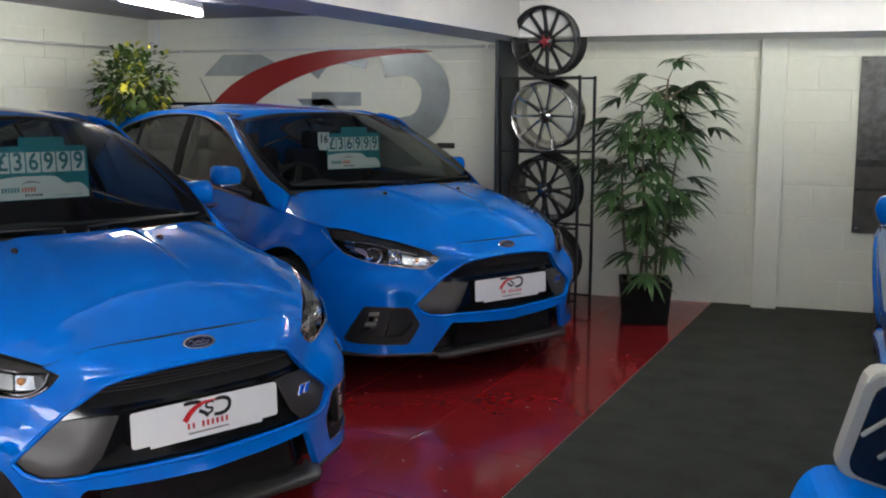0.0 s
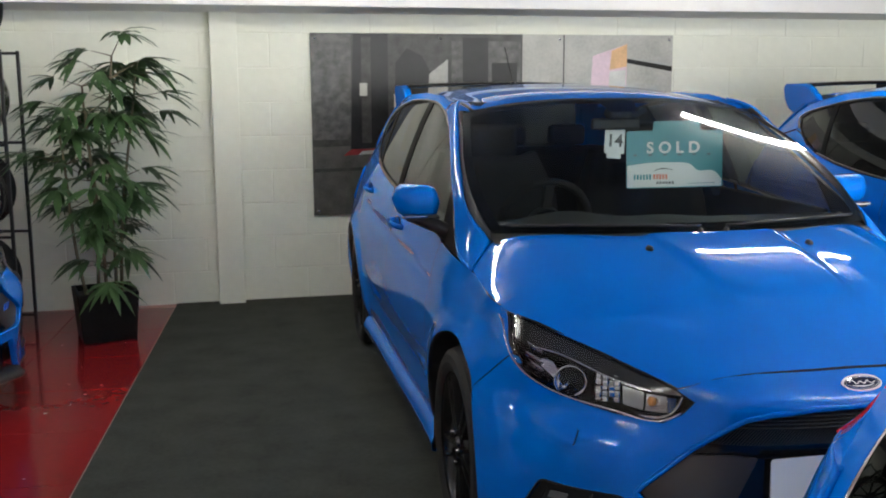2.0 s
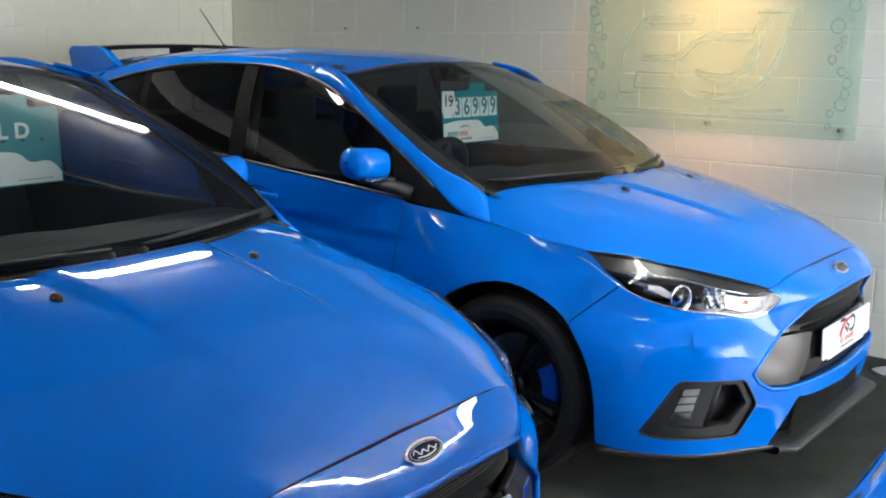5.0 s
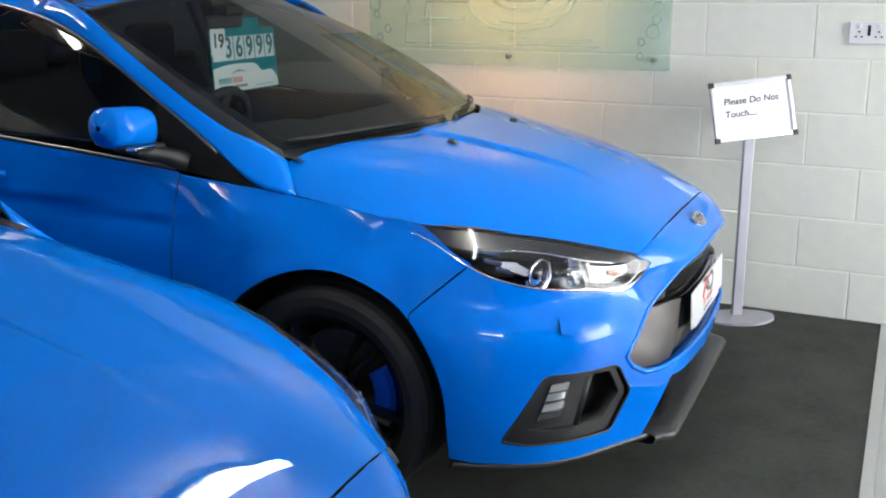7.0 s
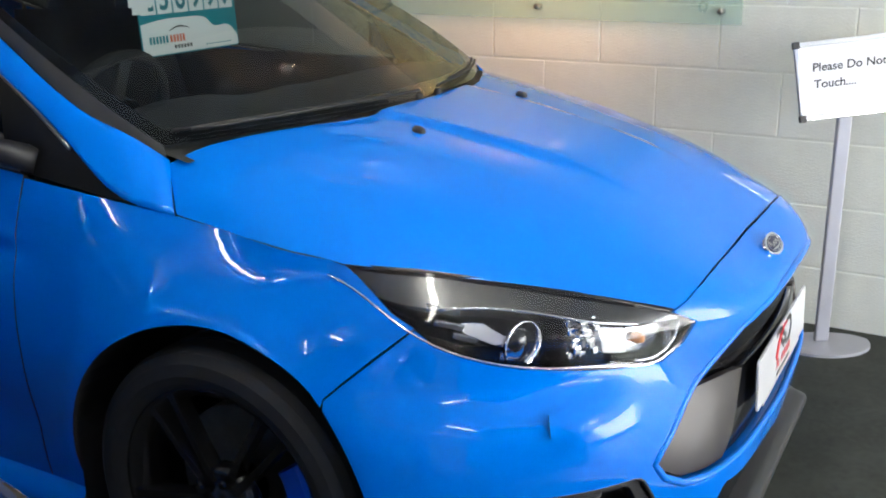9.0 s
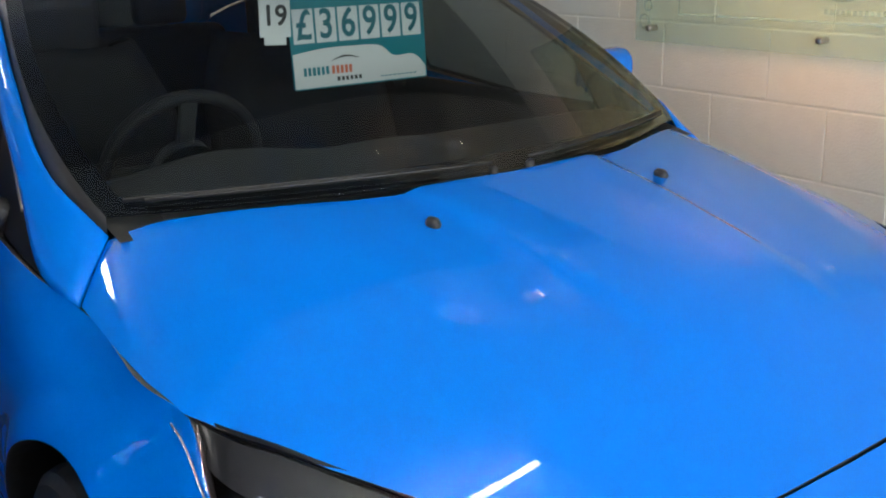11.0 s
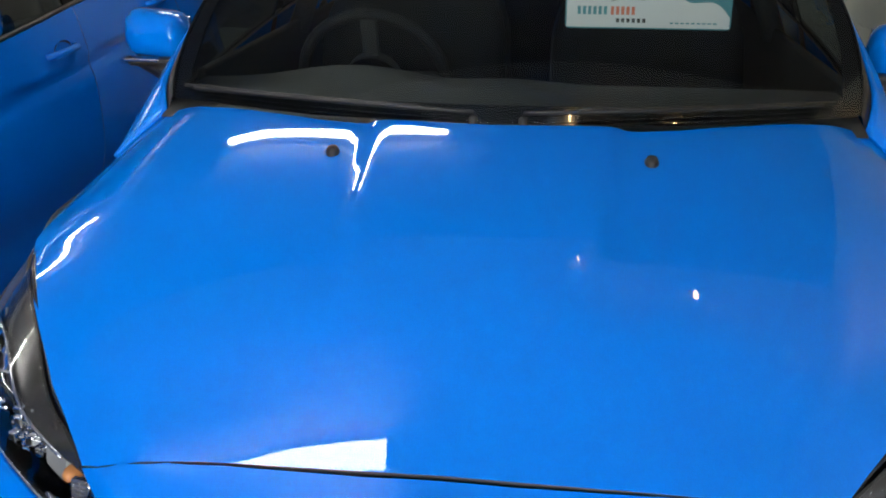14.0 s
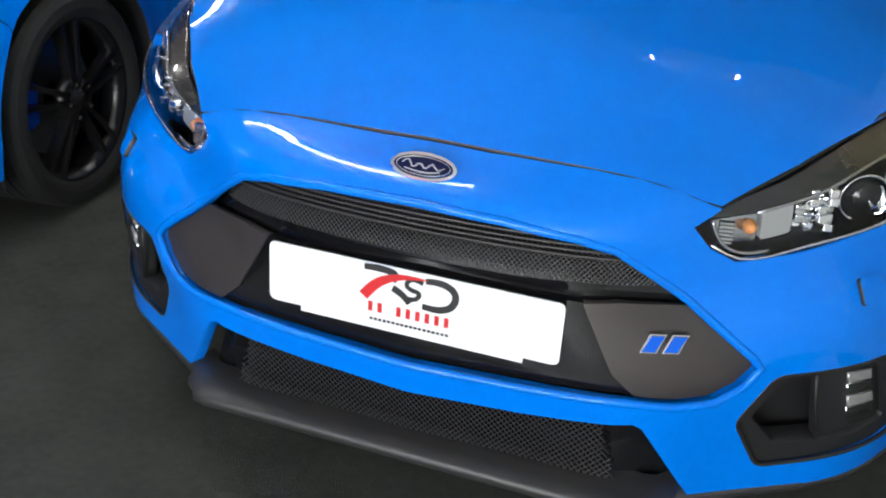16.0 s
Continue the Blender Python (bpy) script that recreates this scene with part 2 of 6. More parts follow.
class Spline:
    """A natural cubic spline, linear in its values."""

    def __init__(self, at):
        self.at = np.array(at, float)
        h, n = np.diff(self.at), len(at)
        a, b = np.eye(n), np.zeros((n, n))
        for k in range(1, n - 1):
            a[k, k - 1], a[k, k], a[k, k + 1] = h[k - 1], 2 * (h[k - 1] + h[k]), h[k]
            b[k, k - 1], b[k, k], b[k, k + 1] = 6 / h[k - 1], -6 / h[k - 1] - 6 / h[k], 6 / h[k]
        self.curve = np.linalg.solve(a, b)

    def weights(self, x):
        x = np.atleast_1d(np.asarray(x, float))
        xc = np.clip(x, self.at[0], self.at[-1])
        k = np.clip(np.searchsorted(self.at, xc) - 1, 0, len(self.at) - 2)
        h = self.at[k + 1] - self.at[k]
        p, q = (self.at[k + 1] - xc) / h, (xc - self.at[k]) / h
        w, rows = np.zeros((len(x), len(self.at))), np.arange(len(x))
        w[rows, k] += p
        w[rows, k + 1] += q
        w += ((p**3 - p) * h**2 / 6)[:, None] * self.curve[k] + ((q**3 - q) * h**2 / 6)[:, None] * self.curve[k + 1]
        return w


def curve_of(*pairs):
    """A smooth function through (x, value) pairs."""
    pairs = sorted(pairs)
    s, v = Spline([p[0] for p in pairs]), np.array([p[1] for p in pairs], float)

    def value(x):
        x = np.asarray(x, float)
        return (s.weights(x.ravel()) @ v).reshape(x.shape)

    return value


def path3(points, n, ends=True):
    """n points along a smooth line through the given ones."""
    pts = np.array(points, float)
    d = np.r_[0, np.cumsum(np.linalg.norm(np.diff(pts, axis=0), axis=1))]
    return Spline(d).weights(np.linspace(0, d[-1], n)) @ pts


# front skin: level sections of (y, x), bent round an axis inside the nose
NOSE_X = 0.10
LEVELS = []


def section(z, *yx):
    ang = [math.atan2(y, x - NOSE_X) for y, x in yx]
    rad = [math.hypot(y, x - NOSE_X) for y, x in yx]
    ang = [-ang[1]] + ang
    rad = [rad[1]] + rad
    LEVELS.append((z, curve_of(*zip(ang, rad))))


section(0.17, (0, .868), (.25, .866), (.40, .855), (.48, .812), (.55, .768), (.62, .725), (.69, .68), (.75, .625), (.81, .535), (.85, .44), (.88, .31), (.89, .20), (.895, .08))
section(0.30, (0, .885), (.25, .877), (.40, .858), (.48, .818), (.54, .778), (.60, .740), (.68, .69), (.75, .632), (.81, .555), (.86, .455), (.89, .34), (.90, .20), (.905, .08))
section(0.45, (0, .897), (.25, .886), (.40, .858), (.50, .812), (.56, .777), (.65, .722), (.73, .655), (.80, .565), (.85, .475), (.885, .37), (.90, .25), (.905, .08))
section(0.58, (0, .893), (.20, .882), (.35, .846), (.43, .803), (.50, .768), (.60, .726), (.686, .664), (.74, .60), (.80, .51), (.845, .41), (.875, .30), (.885, .20), (.89, .08))
section(0.63, (0, .892), (.20, .881), (.35, .845), (.43, .800), (.50, .752), (.575, .708), (.65, .650), (.72, .577), (.78, .497), (.825, .40), (.855, .30), (.872, .18), (.88, .08))
section(0.70, (0, .888), (.20, .879), (.35, .842), (.43, .790), (.50, .738), (.56, .700), (.62, .655), (.68, .602), (.725, .552), (.775, .478), (.81, .39), (.835, .28), (.845, .18), (.847, .08))
section(0.745, (0, .803), (.20, .806), (.35, .797), (.42, .765), (.505, .700), (.57, .660), (.63, .610), (.68, .560), (.72, .512), (.765, .45), (.795, .385), (.812, .30), (.82, .20), (.825, .08))
section(0.78, (0, .735), (.20, .740), (.35, .730), (.45, .685), (.52, .635), (.59, .580), (.65, .525), (.70, .470), (.745, .415), (.78, .345), (.792, .28), (.797, .20), (.797, .08))
section(0.84, (0, .62), (.20, .62), (.35, .605), (.45, .575), (.55, .51), (.64, .43), (.72, .335), (.765, .245), (.785, .17), (.79, .08))
_lev = Spline([z for z, _ in LEVELS])


def front(u, v):
    """Front skin at u (angle times 0.8) and height v."""
    phi, z = np.asarray(u, float) / 0.8, np.asarray(v, float)
    r = np.stack([f(np.abs(phi)) for _, f in LEVELS], -1)
    rad = (_lev.weights(z.ravel()) * r.reshape(-1, len(LEVELS))).sum(-1).reshape(phi.shape)
    return np.stack([NOSE_X + rad * np.cos(phi), rad * np.sin(phi), z], -1)


def on_front(y=None, z=0.0, x=None):
    """The skin's (u, v) for a side offset y, or for a length x."""
    lo, hi = 0.0, 1.35
    for _ in range(40):
        mid = (lo + hi) / 2
        p = front(np.array([mid]), np.array([z]))[0]
        if (p[1] < y) if y is not None else (p[0] > x):
            lo = mid
        else:
            hi = mid
    return (lo, z)


# side skin
_zb = curve_of((.36, .816), (.25, .828), (-.13, .872), (-.22, .887), (-.52, .925), (-.9, .962), (-1.4, 1.005), (-1.8, 1.035), (-2.15, 1.07), (-2.5, 1.10), (-2.8, 1.11), (-3.2, 1.10))
_yb = curve_of((.36, .725), (.25, .780), (.05, .790), (-.13, .791), (-.22, .806), (-.52, .812), (-.9, .822), (-1.4, .826), (-1.8, .822), (-2.15, .812), (-2.5, .785), (-2.8, .745), (-3.2, .66))
_ym = curve_of((.5, .80), (.36, .853), (.2, .882), (0, .888), (-.4, .880), (-.6, .876), (-1.4, .884), (-2.0, .890), (-2.65, .898), (-2.95, .875), (-3.15, .83), (-3.3, .76))
WHEELBASE, ARCH, ARCH_Z = 2.647, 0.372, 0.325


def smooth01(t):
    t = np.clip(t, 0, 1)
    return t * t * (3 - 2 * t)


def side_y(x, z):
    x, z = np.asarray(x, float), np.asarray(z, float)
    zb, yb, ym = _zb(x), _yb(x), _ym(x)
    t = np.clip((zb - z) / (zb - 0.60), -0.3, 1)
    w = smooth01((0.35 - x) / 0.75)
    f = (1 - w) * np.sign(t) * np.abs(t) ** 1.35 + w * (1 - (1 - t) ** 2)
    y = yb + (ym - yb) * f - 0.045 * (np.maximum(0.60 - z, 0) / 0.4) ** 2
    for cx in (0.0, -WHEELBASE):
        d = np.hypot(x - cx, z - ARCH_Z)
        y = y + 0.020 * np.exp(-(((d - 0.375) / 0.055) ** 2)) * smooth01((z - 0.2) / 0.15)
    mid = smooth01((-0.35 - x) / 0.3) * smooth01((x + 2.35) / 0.3)
    crease = 0.795 - 0.045 * (x + 0.4)
    y = y - 0.010 * mid * np.exp(-(((z - crease + 0.035) / 0.03) ** 2)) + 0.004 * mid * np.exp(-(((z - crease) / 0.012) ** 2))
    low = 0.37 - 0.02 * x
    y = y - 0.014 * mid * np.exp(-(((z - low) / 0.07) ** 2))
    return y


def front_y(x, z):
    """The front skin's half width at a length and height."""
    lo, hi = np.zeros_like(x), np.full_like(x, 1.35)
    for _ in range(26):
        mid = (lo + hi) / 2
        ahead = front(mid, z)[..., 0] > x
        lo, hi = np.where(ahead, mid, lo), np.where(ahead, hi, mid)
    return front((lo + hi) / 2, z)[..., 1]


_body_y = side_y


def side_y(x, z):
    x, z = np.asarray(x, float), np.asarray(z, float)
    y, w = _body_y(x, z), smooth01((x - 0.10) / 0.15)
    return np.where(w > 0, y * (1 - w) + w * front_y(np.maximum(x, 0.1), np.clip(z, 0.17, 0.84)), y) if np.any(w > 0) else y


def side(u, v):
    return np.stack([u, side_y(u, v), v], -1)


def cabin(u, v):
    """Side glass and its frame, above the waist."""
    x, z = np.asarray(u, float), np.asarray(v, float)
    h = z - _zb(x)
    y = _yb(x) - 0.006 - 0.30 * h - 0.34 * np.maximum(h, 0) ** 2
    y = y - 0.055 * smooth01((-1.9 - x) / 1.2) * smooth01(h / 0.3)
    return np.stack([x, y, z], -1)


# bonnet
_bc = curve_of((.84, .731), (.787, .757), (.72, .791), (.66, .822), (.6, .853), (.5, .892), (.4, .920), (.3, .942), (.2, .961), (.04, .986), (-.1, 1.004), (-.25, 1.02))
_be = curve_of((.82, .685), (.765, .716), (.695, .740), (.635, .759), (.57, .776), (.51, .790), (.45, .802), (.385, .814), (.32, .821), (.25, .828), (.05, .850), (-.13, .873), (-.25, .885))
_bw = curve_of((.82, .42), (.765, .462), (.695, .514), (.635, .562), (.57, .604), (.51, .644), (.45, .680), (.385, .715), (.32, .748), (.25, .778), (.15, .788), (.05, .791), (-.13, .791), (-.25, .795))
_bn = curve_of((.84, 9.0), (.787, 7.5), (.72, 5.0), (.62, 3.5), (.5, 3.0), (.2, 3.4), (-.1, 5.5), (-.25, 6.5))


def bonnet_z(x, y):
    x, y = np.asarray(x, float), np.asarray(y, float)
    t = np.minimum(np.abs(y) / _bw(x), 1.15)
    z = _be(x) + (_bc(x) - _be(x)) * (1 - t ** _bn(x))
    ridge = 0.226 - 0.085 * x
    fade = smooth01((0.70 - x) / 0.40)
    z = z + 0.013 * fade / (1 + np.exp((np.abs(y) - ridge) / 0.007)) - 0.006 * fade
    ridge2 = 0.60 - 0.42 * np.maximum(x - 0.05, 0)
    return z + 0.004 * smooth01((0.5 - x) / 0.4) / (1 + np.exp((ridge2 - np.abs(y)) / 0.012))


def bonnet(u, v):
    return np.stack([u, v, bonnet_z(u, v)], -1)


# roof
_rc = curve_of((-.9, 1.405), (-1.0, 1.427), (-1.3, 1.460), (-1.7, 1.475), (-2.1, 1.472), (-2.5, 1.455), (-2.95, 1.42))
_rw = curve_of((-.9, .60), (-1.05, .585), (-1.4, .580), (-1.9, .575), (-2.4, .560), (-2.95, .52))


def roof(u, v):
    x, y = np.asarray(u, float), np.asarray(v, float)
    t = np.minimum(np.abs(y) / _rw(x), 1.2)
    z = _rc(x) - 0.062 * t**2.6
    z = z - 0.006 * np.exp(-(((np.abs(y) - _rw(x) + 0.06) / 0.010) ** 2))
    return np.stack([x, y, z], -1)


# screens, by loft
def loft_fn(low, high, bulge, out):
    """A skin between two lines; u runs along them from -1 to 1, v up from 0 to 1."""
    fl = [curve_of(*[(p[0], p[k]) for p in low]) for k in (1, 2, 3)]
    fh = [curve_of(*[(p[0], p[k]) for p in high]) for k in (1, 2, 3)]

    def fn(u, v):
        u, v = np.asarray(u, float), np.asarray(v, float)
        a, b = np.stack([f(u) for f in fl], -1), np.stack([f(u) for f in fh], -1)
        return a + (b - a) * v[..., None] + bulge * (4 * v * (1 - v))[..., None] * np.array(out)

    return fn


_flat_screen = loft_fn(
    [(-1, -.215, -.700, .975), (-.6, -.085, -.42, .992), (-.3, -.028, -.21, .999), (0, -.008, 0, 1.001), (.3, -.028, .21, .999), (.6, -.085, .42, .992), (1, -.215, .700, .975)],
    [(-1, -1.0, -.630, 1.368), (-.6, -.975, -.378, 1.402), (-.3, -.955, -.188, 1.418), (0, -.945, 0, 1.421), (.3, -.955, .188, 1.418), (.6, -.975, .378, 1.402), (1, -1.0, .630, 1.368)],
    0.022, (0.35, 0, 0.93))


def screen(u, v):
    """The windscreen: its side edges bow outwards below the middle."""
    u, v = np.asarray(u, float), np.asarray(v, float)
    p = _flat_screen(u, v)
    bow = 0.058 * np.sign(u) * np.abs(u) ** 2.5 * np.sin(np.pi * np.clip(v, 0, 1) ** 0.75)
    return p + np.stack([0 * bow, bow, 0 * bow], -1)


rear_screen = loft_fn(
    [(-1, -3.06, -.60, 1.06), (-.5, -3.12, -.32, 1.06), (0, -3.14, 0, 1.06), (.5, -3.12, .32, 1.06), (1, -3.06, .60, 1.06)],
    [(-1, -2.80, -.50, 1.375), (-.5, -2.84, -.26, 1.395), (0, -2.85, 0, 1.40), (.5, -2.84, .26, 1.395), (1, -2.80, .50, 1.375)],
    0.02, (-0.8, 0, 0.6))
_tx = curve_of((-.80, -3.13), (-.70, -3.25), (-.55, -3.34), (-.3, -3.39), (0, -3.40), (.3, -3.39), (.55, -3.34), (.70, -3.25), (.80, -3.13))
_tz = curve_of((.15, .06), (.3, .01), (.45, 0), (.65, .015), (.85, .055), (1.0, .16), (1.1, .25), (1.15, .30))


def tail(u, v):
    """Rear skin at a side offset u and height v."""
    y, z = np.asarray(u, float), np.asarray(v, float)
    return np.stack([_tx(np.clip(y / 1.06, -.8, .8)) + _tz(z), y, z], -1)


def inside(poly, pts):
    """Which points lie inside a polygon."""
    x, y = pts[:, 0], pts[:, 1]
    hit = np.zeros(len(pts), bool)
    px, py = poly[:, 0], poly[:, 1]
    for (x0, y0), (x1, y1) in zip(poly, np.roll(poly, -1, 0)):
        if y0 != y1:
            hit ^= ((y0 > y) != (y1 > y)) & (x < (x1 - x0) * (y - y0) / (y1 - y0) + x0)
    return hit


def dense(poly, step):
    """A polygon with long edges cut into short ones."""
    out = []
    for a, b in zip(poly, np.roll(poly, -1, 0)):
        n = max(1, int(np.ceil(np.linalg.norm(b - a) / step)))
        out += [a + (b - a) * k / n for k in range(n)]
    return np.array(out)


def shrink(poly, by):
    """A polygon drawn in by a little, for the gap round a panel."""
    area = np.sum(poly[:, 0] * np.roll(poly[:, 1], -1) - np.roll(poly[:, 0], -1) * poly[:, 1])
    s = 1 if area > 0 else -1
    d0, d1 = poly - np.roll(poly, 1, 0), np.roll(poly, -1, 0) - poly
    n0 = np.stack([-d0[:, 1], d0[:, 0]], -1) / (np.linalg.norm(d0, axis=1)[:, None] + 1e-9)
    n1 = np.stack([-d1[:, 1], d1[:, 0]], -1) / (np.linalg.norm(d1, axis=1)[:, None] + 1e-9)
    n = n0 + n1
    n = n / np.maximum(np.linalg.norm(n, axis=1), 0.5)[:, None]
    return poly + s * by * n


def rounded(poly, r, n=4):
    """A polygon with its corners rounded off."""
    poly, out = np.array(poly, float), []
    m = len(poly)
    for k in range(m):
        p, a, b = poly[k], poly[k - 1], poly[(k + 1) % m]
        ra = min(r, np.linalg.norm(a - p) * 0.45)
        rb = min(r, np.linalg.norm(b - p) * 0.45)
        s, e = p + (a - p) / np.linalg.norm(a - p) * ra, p + (b - p) / np.linalg.norm(b - p) * rb
        out += [(1 - t) ** 2 * s + 2 * t * (1 - t) * p + t * t * e for t in np.linspace(0, 1, n + 1)]
    return np.array(out)


def trimmed(name, fn, outline, mat, parent, label="", holes=(), step=0.03, gap=0.0015, flange=0.010, raised=0.0, flip=False, mirror=False, aspect=1.0, skin=0.0):
    """A panel cut out of a smooth skin, with a gap round it and an edge turned in. raised: off the skin. mirror: the other side's."""
    scale = np.array([aspect, 1.0])
    loops = [shrink(np.array(outline, float) * scale, gap)] + [shrink(np.array(h, float) * scale, -gap) for h in holes]
    loops = [dense(p, step) for p in loops]
    edges, pts, n = [], [], 0
    for p in loops:
        edges += [(n + k, n + (k + 1) % len(p)) for k in range(len(p))]
        pts.append(p)
        n += len(p)
    rim = np.concatenate(pts)
    lo, hi = rim.min(0), rim.max(0)
    gx, gy = np.meshgrid(np.arange(lo[0] + step / 2, hi[0], step), np.arange(lo[1] + step / 2, hi[1], step * 0.9))
    gx[::2] += step / 2
    grid = np.stack([gx.ravel(), gy.ravel()], -1)
    keep = inside(loops[0], grid)
    for h in loops[1:]:
        keep &= ~inside(h, grid)
    grid = grid[keep]
    if len(grid):
        near = np.min(np.linalg.norm(grid[:, None] - rim[None], axis=2), axis=1)
        grid = grid[near > 0.45 * step]
    all_pts = [Vector(p) for p in np.concatenate([rim, grid])]
    v2, _, tris, *_ = delaunay_2d_cdt(all_pts, edges, [], 0, 1e-7)
    v2 = np.array([tuple(v) for v in v2])
    cen = np.array([v2[list(t)].mean(0) for t in tris])
    ok = inside(loops[0], cen)
    for h in loops[1:]:
        ok &= ~inside(h, cen)
    tris = [tuple(t) for t, k in zip(tris, ok) if k]
    uv = v2 / scale
    e = 0.002
    p = fn(uv[:, 0], uv[:, 1])
    du = fn(uv[:, 0] + e / scale[0], uv[:, 1]) - fn(uv[:, 0] - e / scale[0], uv[:, 1])
    dv = fn(uv[:, 0], uv[:, 1] + e) - fn(uv[:, 0], uv[:, 1] - e)
    nor = np.cross(du, dv)
    nor /= np.linalg.norm(nor, axis=1)[:, None] + 1e-12
    if flip:
        nor = -nor
    p = p + nor * raised
    # which way do the triangles wind
    tri = np.array(tris)
    turn = np.cross(p[tri[:, 1]] - p[tri[:, 0]], p[tri[:, 2]] - p[tri[:, 0]])
    if (turn * nor[tri[:, 0]]).sum() < 0:
        tris = [t[::-1] for t in tris]
    count = {}
    for t in tris:
        for k in range(3):
            count[(t[k], t[(k + 1) % 3])] = 1
    rimed = [ed for ed in count if (ed[1], ed[0]) not in count]
    verts, norms, faces = [p], [nor], list(tris)
    if flange and rimed:
        idx = sorted({k for ed in rimed for k in ed})
        top = {k: len(p) + i for i, k in enumerate(idx)}
        low = {k: len(p) + len(idx) + i for i, k in enumerate(idx)}
        out = {k: np.zeros(3) for k in idx}
        for i, j in rimed:
            w = np.cross(p[j] - p[i], nor[i])
            w /= np.linalg.norm(w) + 1e-12
            out[i] += w
            out[j] += w
            faces.append((j, i, low[i], low[j]) if False else (top[j], top[i], low[i], low[j]))
        o = np.array([out[k] / (np.linalg.norm(out[k]) + 1e-12) for k in idx])
        verts += [p[idx], p[idx] - nor[idx] * flange - o * 0.001]
        norms += [o * 0.8 + nor[idx] * 0.6, o]
    verts, norms = np.concatenate(verts), np.concatenate(norms)
    norms /= np.linalg.norm(norms, axis=1)[:, None] + 1e-12
    if mirror:
        verts, norms = verts * (1, -1, 1), norms * (1, -1, 1)
        faces = [f[::-1] for f in faces]
    me = bpy.data.meshes.new(name)
    me.from_pydata(verts.tolist(), [], [tuple(int(k) for k in f) for f in faces])
    me.polygons.foreach_set("use_smooth", [True] * len(me.polygons))
    me.normals_split_custom_set_from_vertices(norms.tolist())
    me.materials.append(mat)
    if mat is M_BLUE and 0 < flange <= 0.02:
        me.materials.append(M_TRIM)
        me.polygons.foreach_set("material_index", [0] * len(tris) + [1] * (len(faces) - len(tris)))
    ob = new(name, me)
    ob.parent = parent
    return tagged(ob, label)


def grid_part(name, pts, mat, parent, label="", thick=0.0, flip=False, closed=False):
    """A smooth mesh through rows of points, with a thickness if one is given."""
    pts = np.asarray(pts, float)
    r, c = pts.shape[:2]
    du, dv = np.gradient(pts, axis=1), np.gradient(pts, axis=0)
    nor = np.cross(du, dv)
    nor /= np.linalg.norm(nor, axis=2)[..., None] + 1e-12
    if flip:
        nor = -nor
    faces = []
    for i in range(r - 1):
        for j in range(c - 1 + (1 if closed else 0)):
            k = (j + 1) % c
            f = (i * c + j, i * c + k, (i + 1) * c + k, (i + 1) * c + j)
            faces.append(f[::-1] if flip else f)
    verts, norms = [pts.reshape(-1, 3)], [nor.reshape(-1, 3)]
    if thick:
        m = r * c
        verts.append((pts - nor * thick).reshape(-1, 3))
        norms.append(-nor.reshape(-1, 3))
        faces += [tuple(k + m for k in f[::-1]) for f in faces]
        loop = [j for j in range(c)] + [i * c + c - 1 for i in range(1, r)] + [(r - 1) * c + j for j in range(c - 2, -1, -1)] + [i * c for i in range(r - 2, 0, -1)]
        if not closed:
            for a, b in zip(loop, loop[1:] + loop[:1]):
                faces.append((a, b, b + m, a + m) if flip else (b, a, a + m, b + m))
    me = bpy.data.meshes.new(name)
    me.from_pydata(np.concatenate(verts).tolist(), [], faces)
    me.polygons.foreach_set("use_smooth", [True] * len(me.polygons))
    me.materials.append(mat)
    ob = new(name, me)
    ob.parent = parent
    return tagged(ob, label)


M_BLUE = paint_material("blue_car_paint", (0.0, 0.146, 0.61), (0.0, 0.168, 0.69))
M_BLACKGLOSS = material("gloss_black_plastic", (0.006, 0.006, 0.007), 0.12, vary=0.2, scale=15)
M_FRAME = material("matt_black_window_frame", (0.005, 0.005, 0.005), 0.6, vary=0.2, scale=25, spec=0.12)
M_TRIM = material("black_moulded_plastic", (0.012, 0.012, 0.013), 0.5, vary=0.25, scale=25, bump=0.15, bump_scale=500)
M_GREYTRIM = material("charcoal_satin_plastic", (0.030, 0.029, 0.029), 0.42, vary=0.12, scale=12, bump=0.1, bump_scale=400)
M_TAUPE = material("taupe_satin_panel", (0.046, 0.040, 0.038), 0.36, metal=0.25, vary=0.08, scale=10, bump=0.05, bump_scale=300)
M_RUBBER = material("tyre_rubber", (0.009, 0.009, 0.009), 0.8, vary=0.3, scale=30, bump=0.2, bump_scale=200)
M_WHEEL = material("black_wheel_lacquer", (0.010, 0.010, 0.011), 0.25, vary=0.15, scale=20)
M_CHROME = material("chrome", (0.82, 0.82, 0.83), 0.08, metal=1.0)
M_STEEL = material("brake_disc_steel", (0.30, 0.29, 0.28), 0.35, metal=1.0, vary=0.2, scale=30)
M_SCREEN = glass("windscreen_glass", (0.64, 0.69, 0.68))
M_SIDEGLASS = glass("side_window_glass", (0.26, 0.29, 0.28), ior=1.5)
M_PRIVACY = glass("privacy_glass", (0.08, 0.09, 0.09), ior=1.5)
M_LENS = glass("clear_lamp_lens", (0.93, 0.94, 0.95))
M_SEAT = material("black_seat_cloth", (0.007, 0.007, 0.008), 0.8, vary=0.3, scale=30, bump=0.4, bump_scale=300)
M_SEATBLUE = material("blue_seat_suede", (0.008, 0.11, 0.48), 0.8, vary=0.2, scale=30)
M_DASH = material("soft_black_dashboard", (0.024, 0.025, 0.025), 0.6, vary=0.2, scale=30, bump=0.3, bump_scale=300)
M_AMBER = material("amber_bulb", (0.75, 0.30, 0.10), 0.2, vary=0.1, scale=20)
M_REDLENS = material("red_lamp_lens", (0.45, 0.008, 0.012), 0.08, vary=0.1, scale=20, coat=1.0)
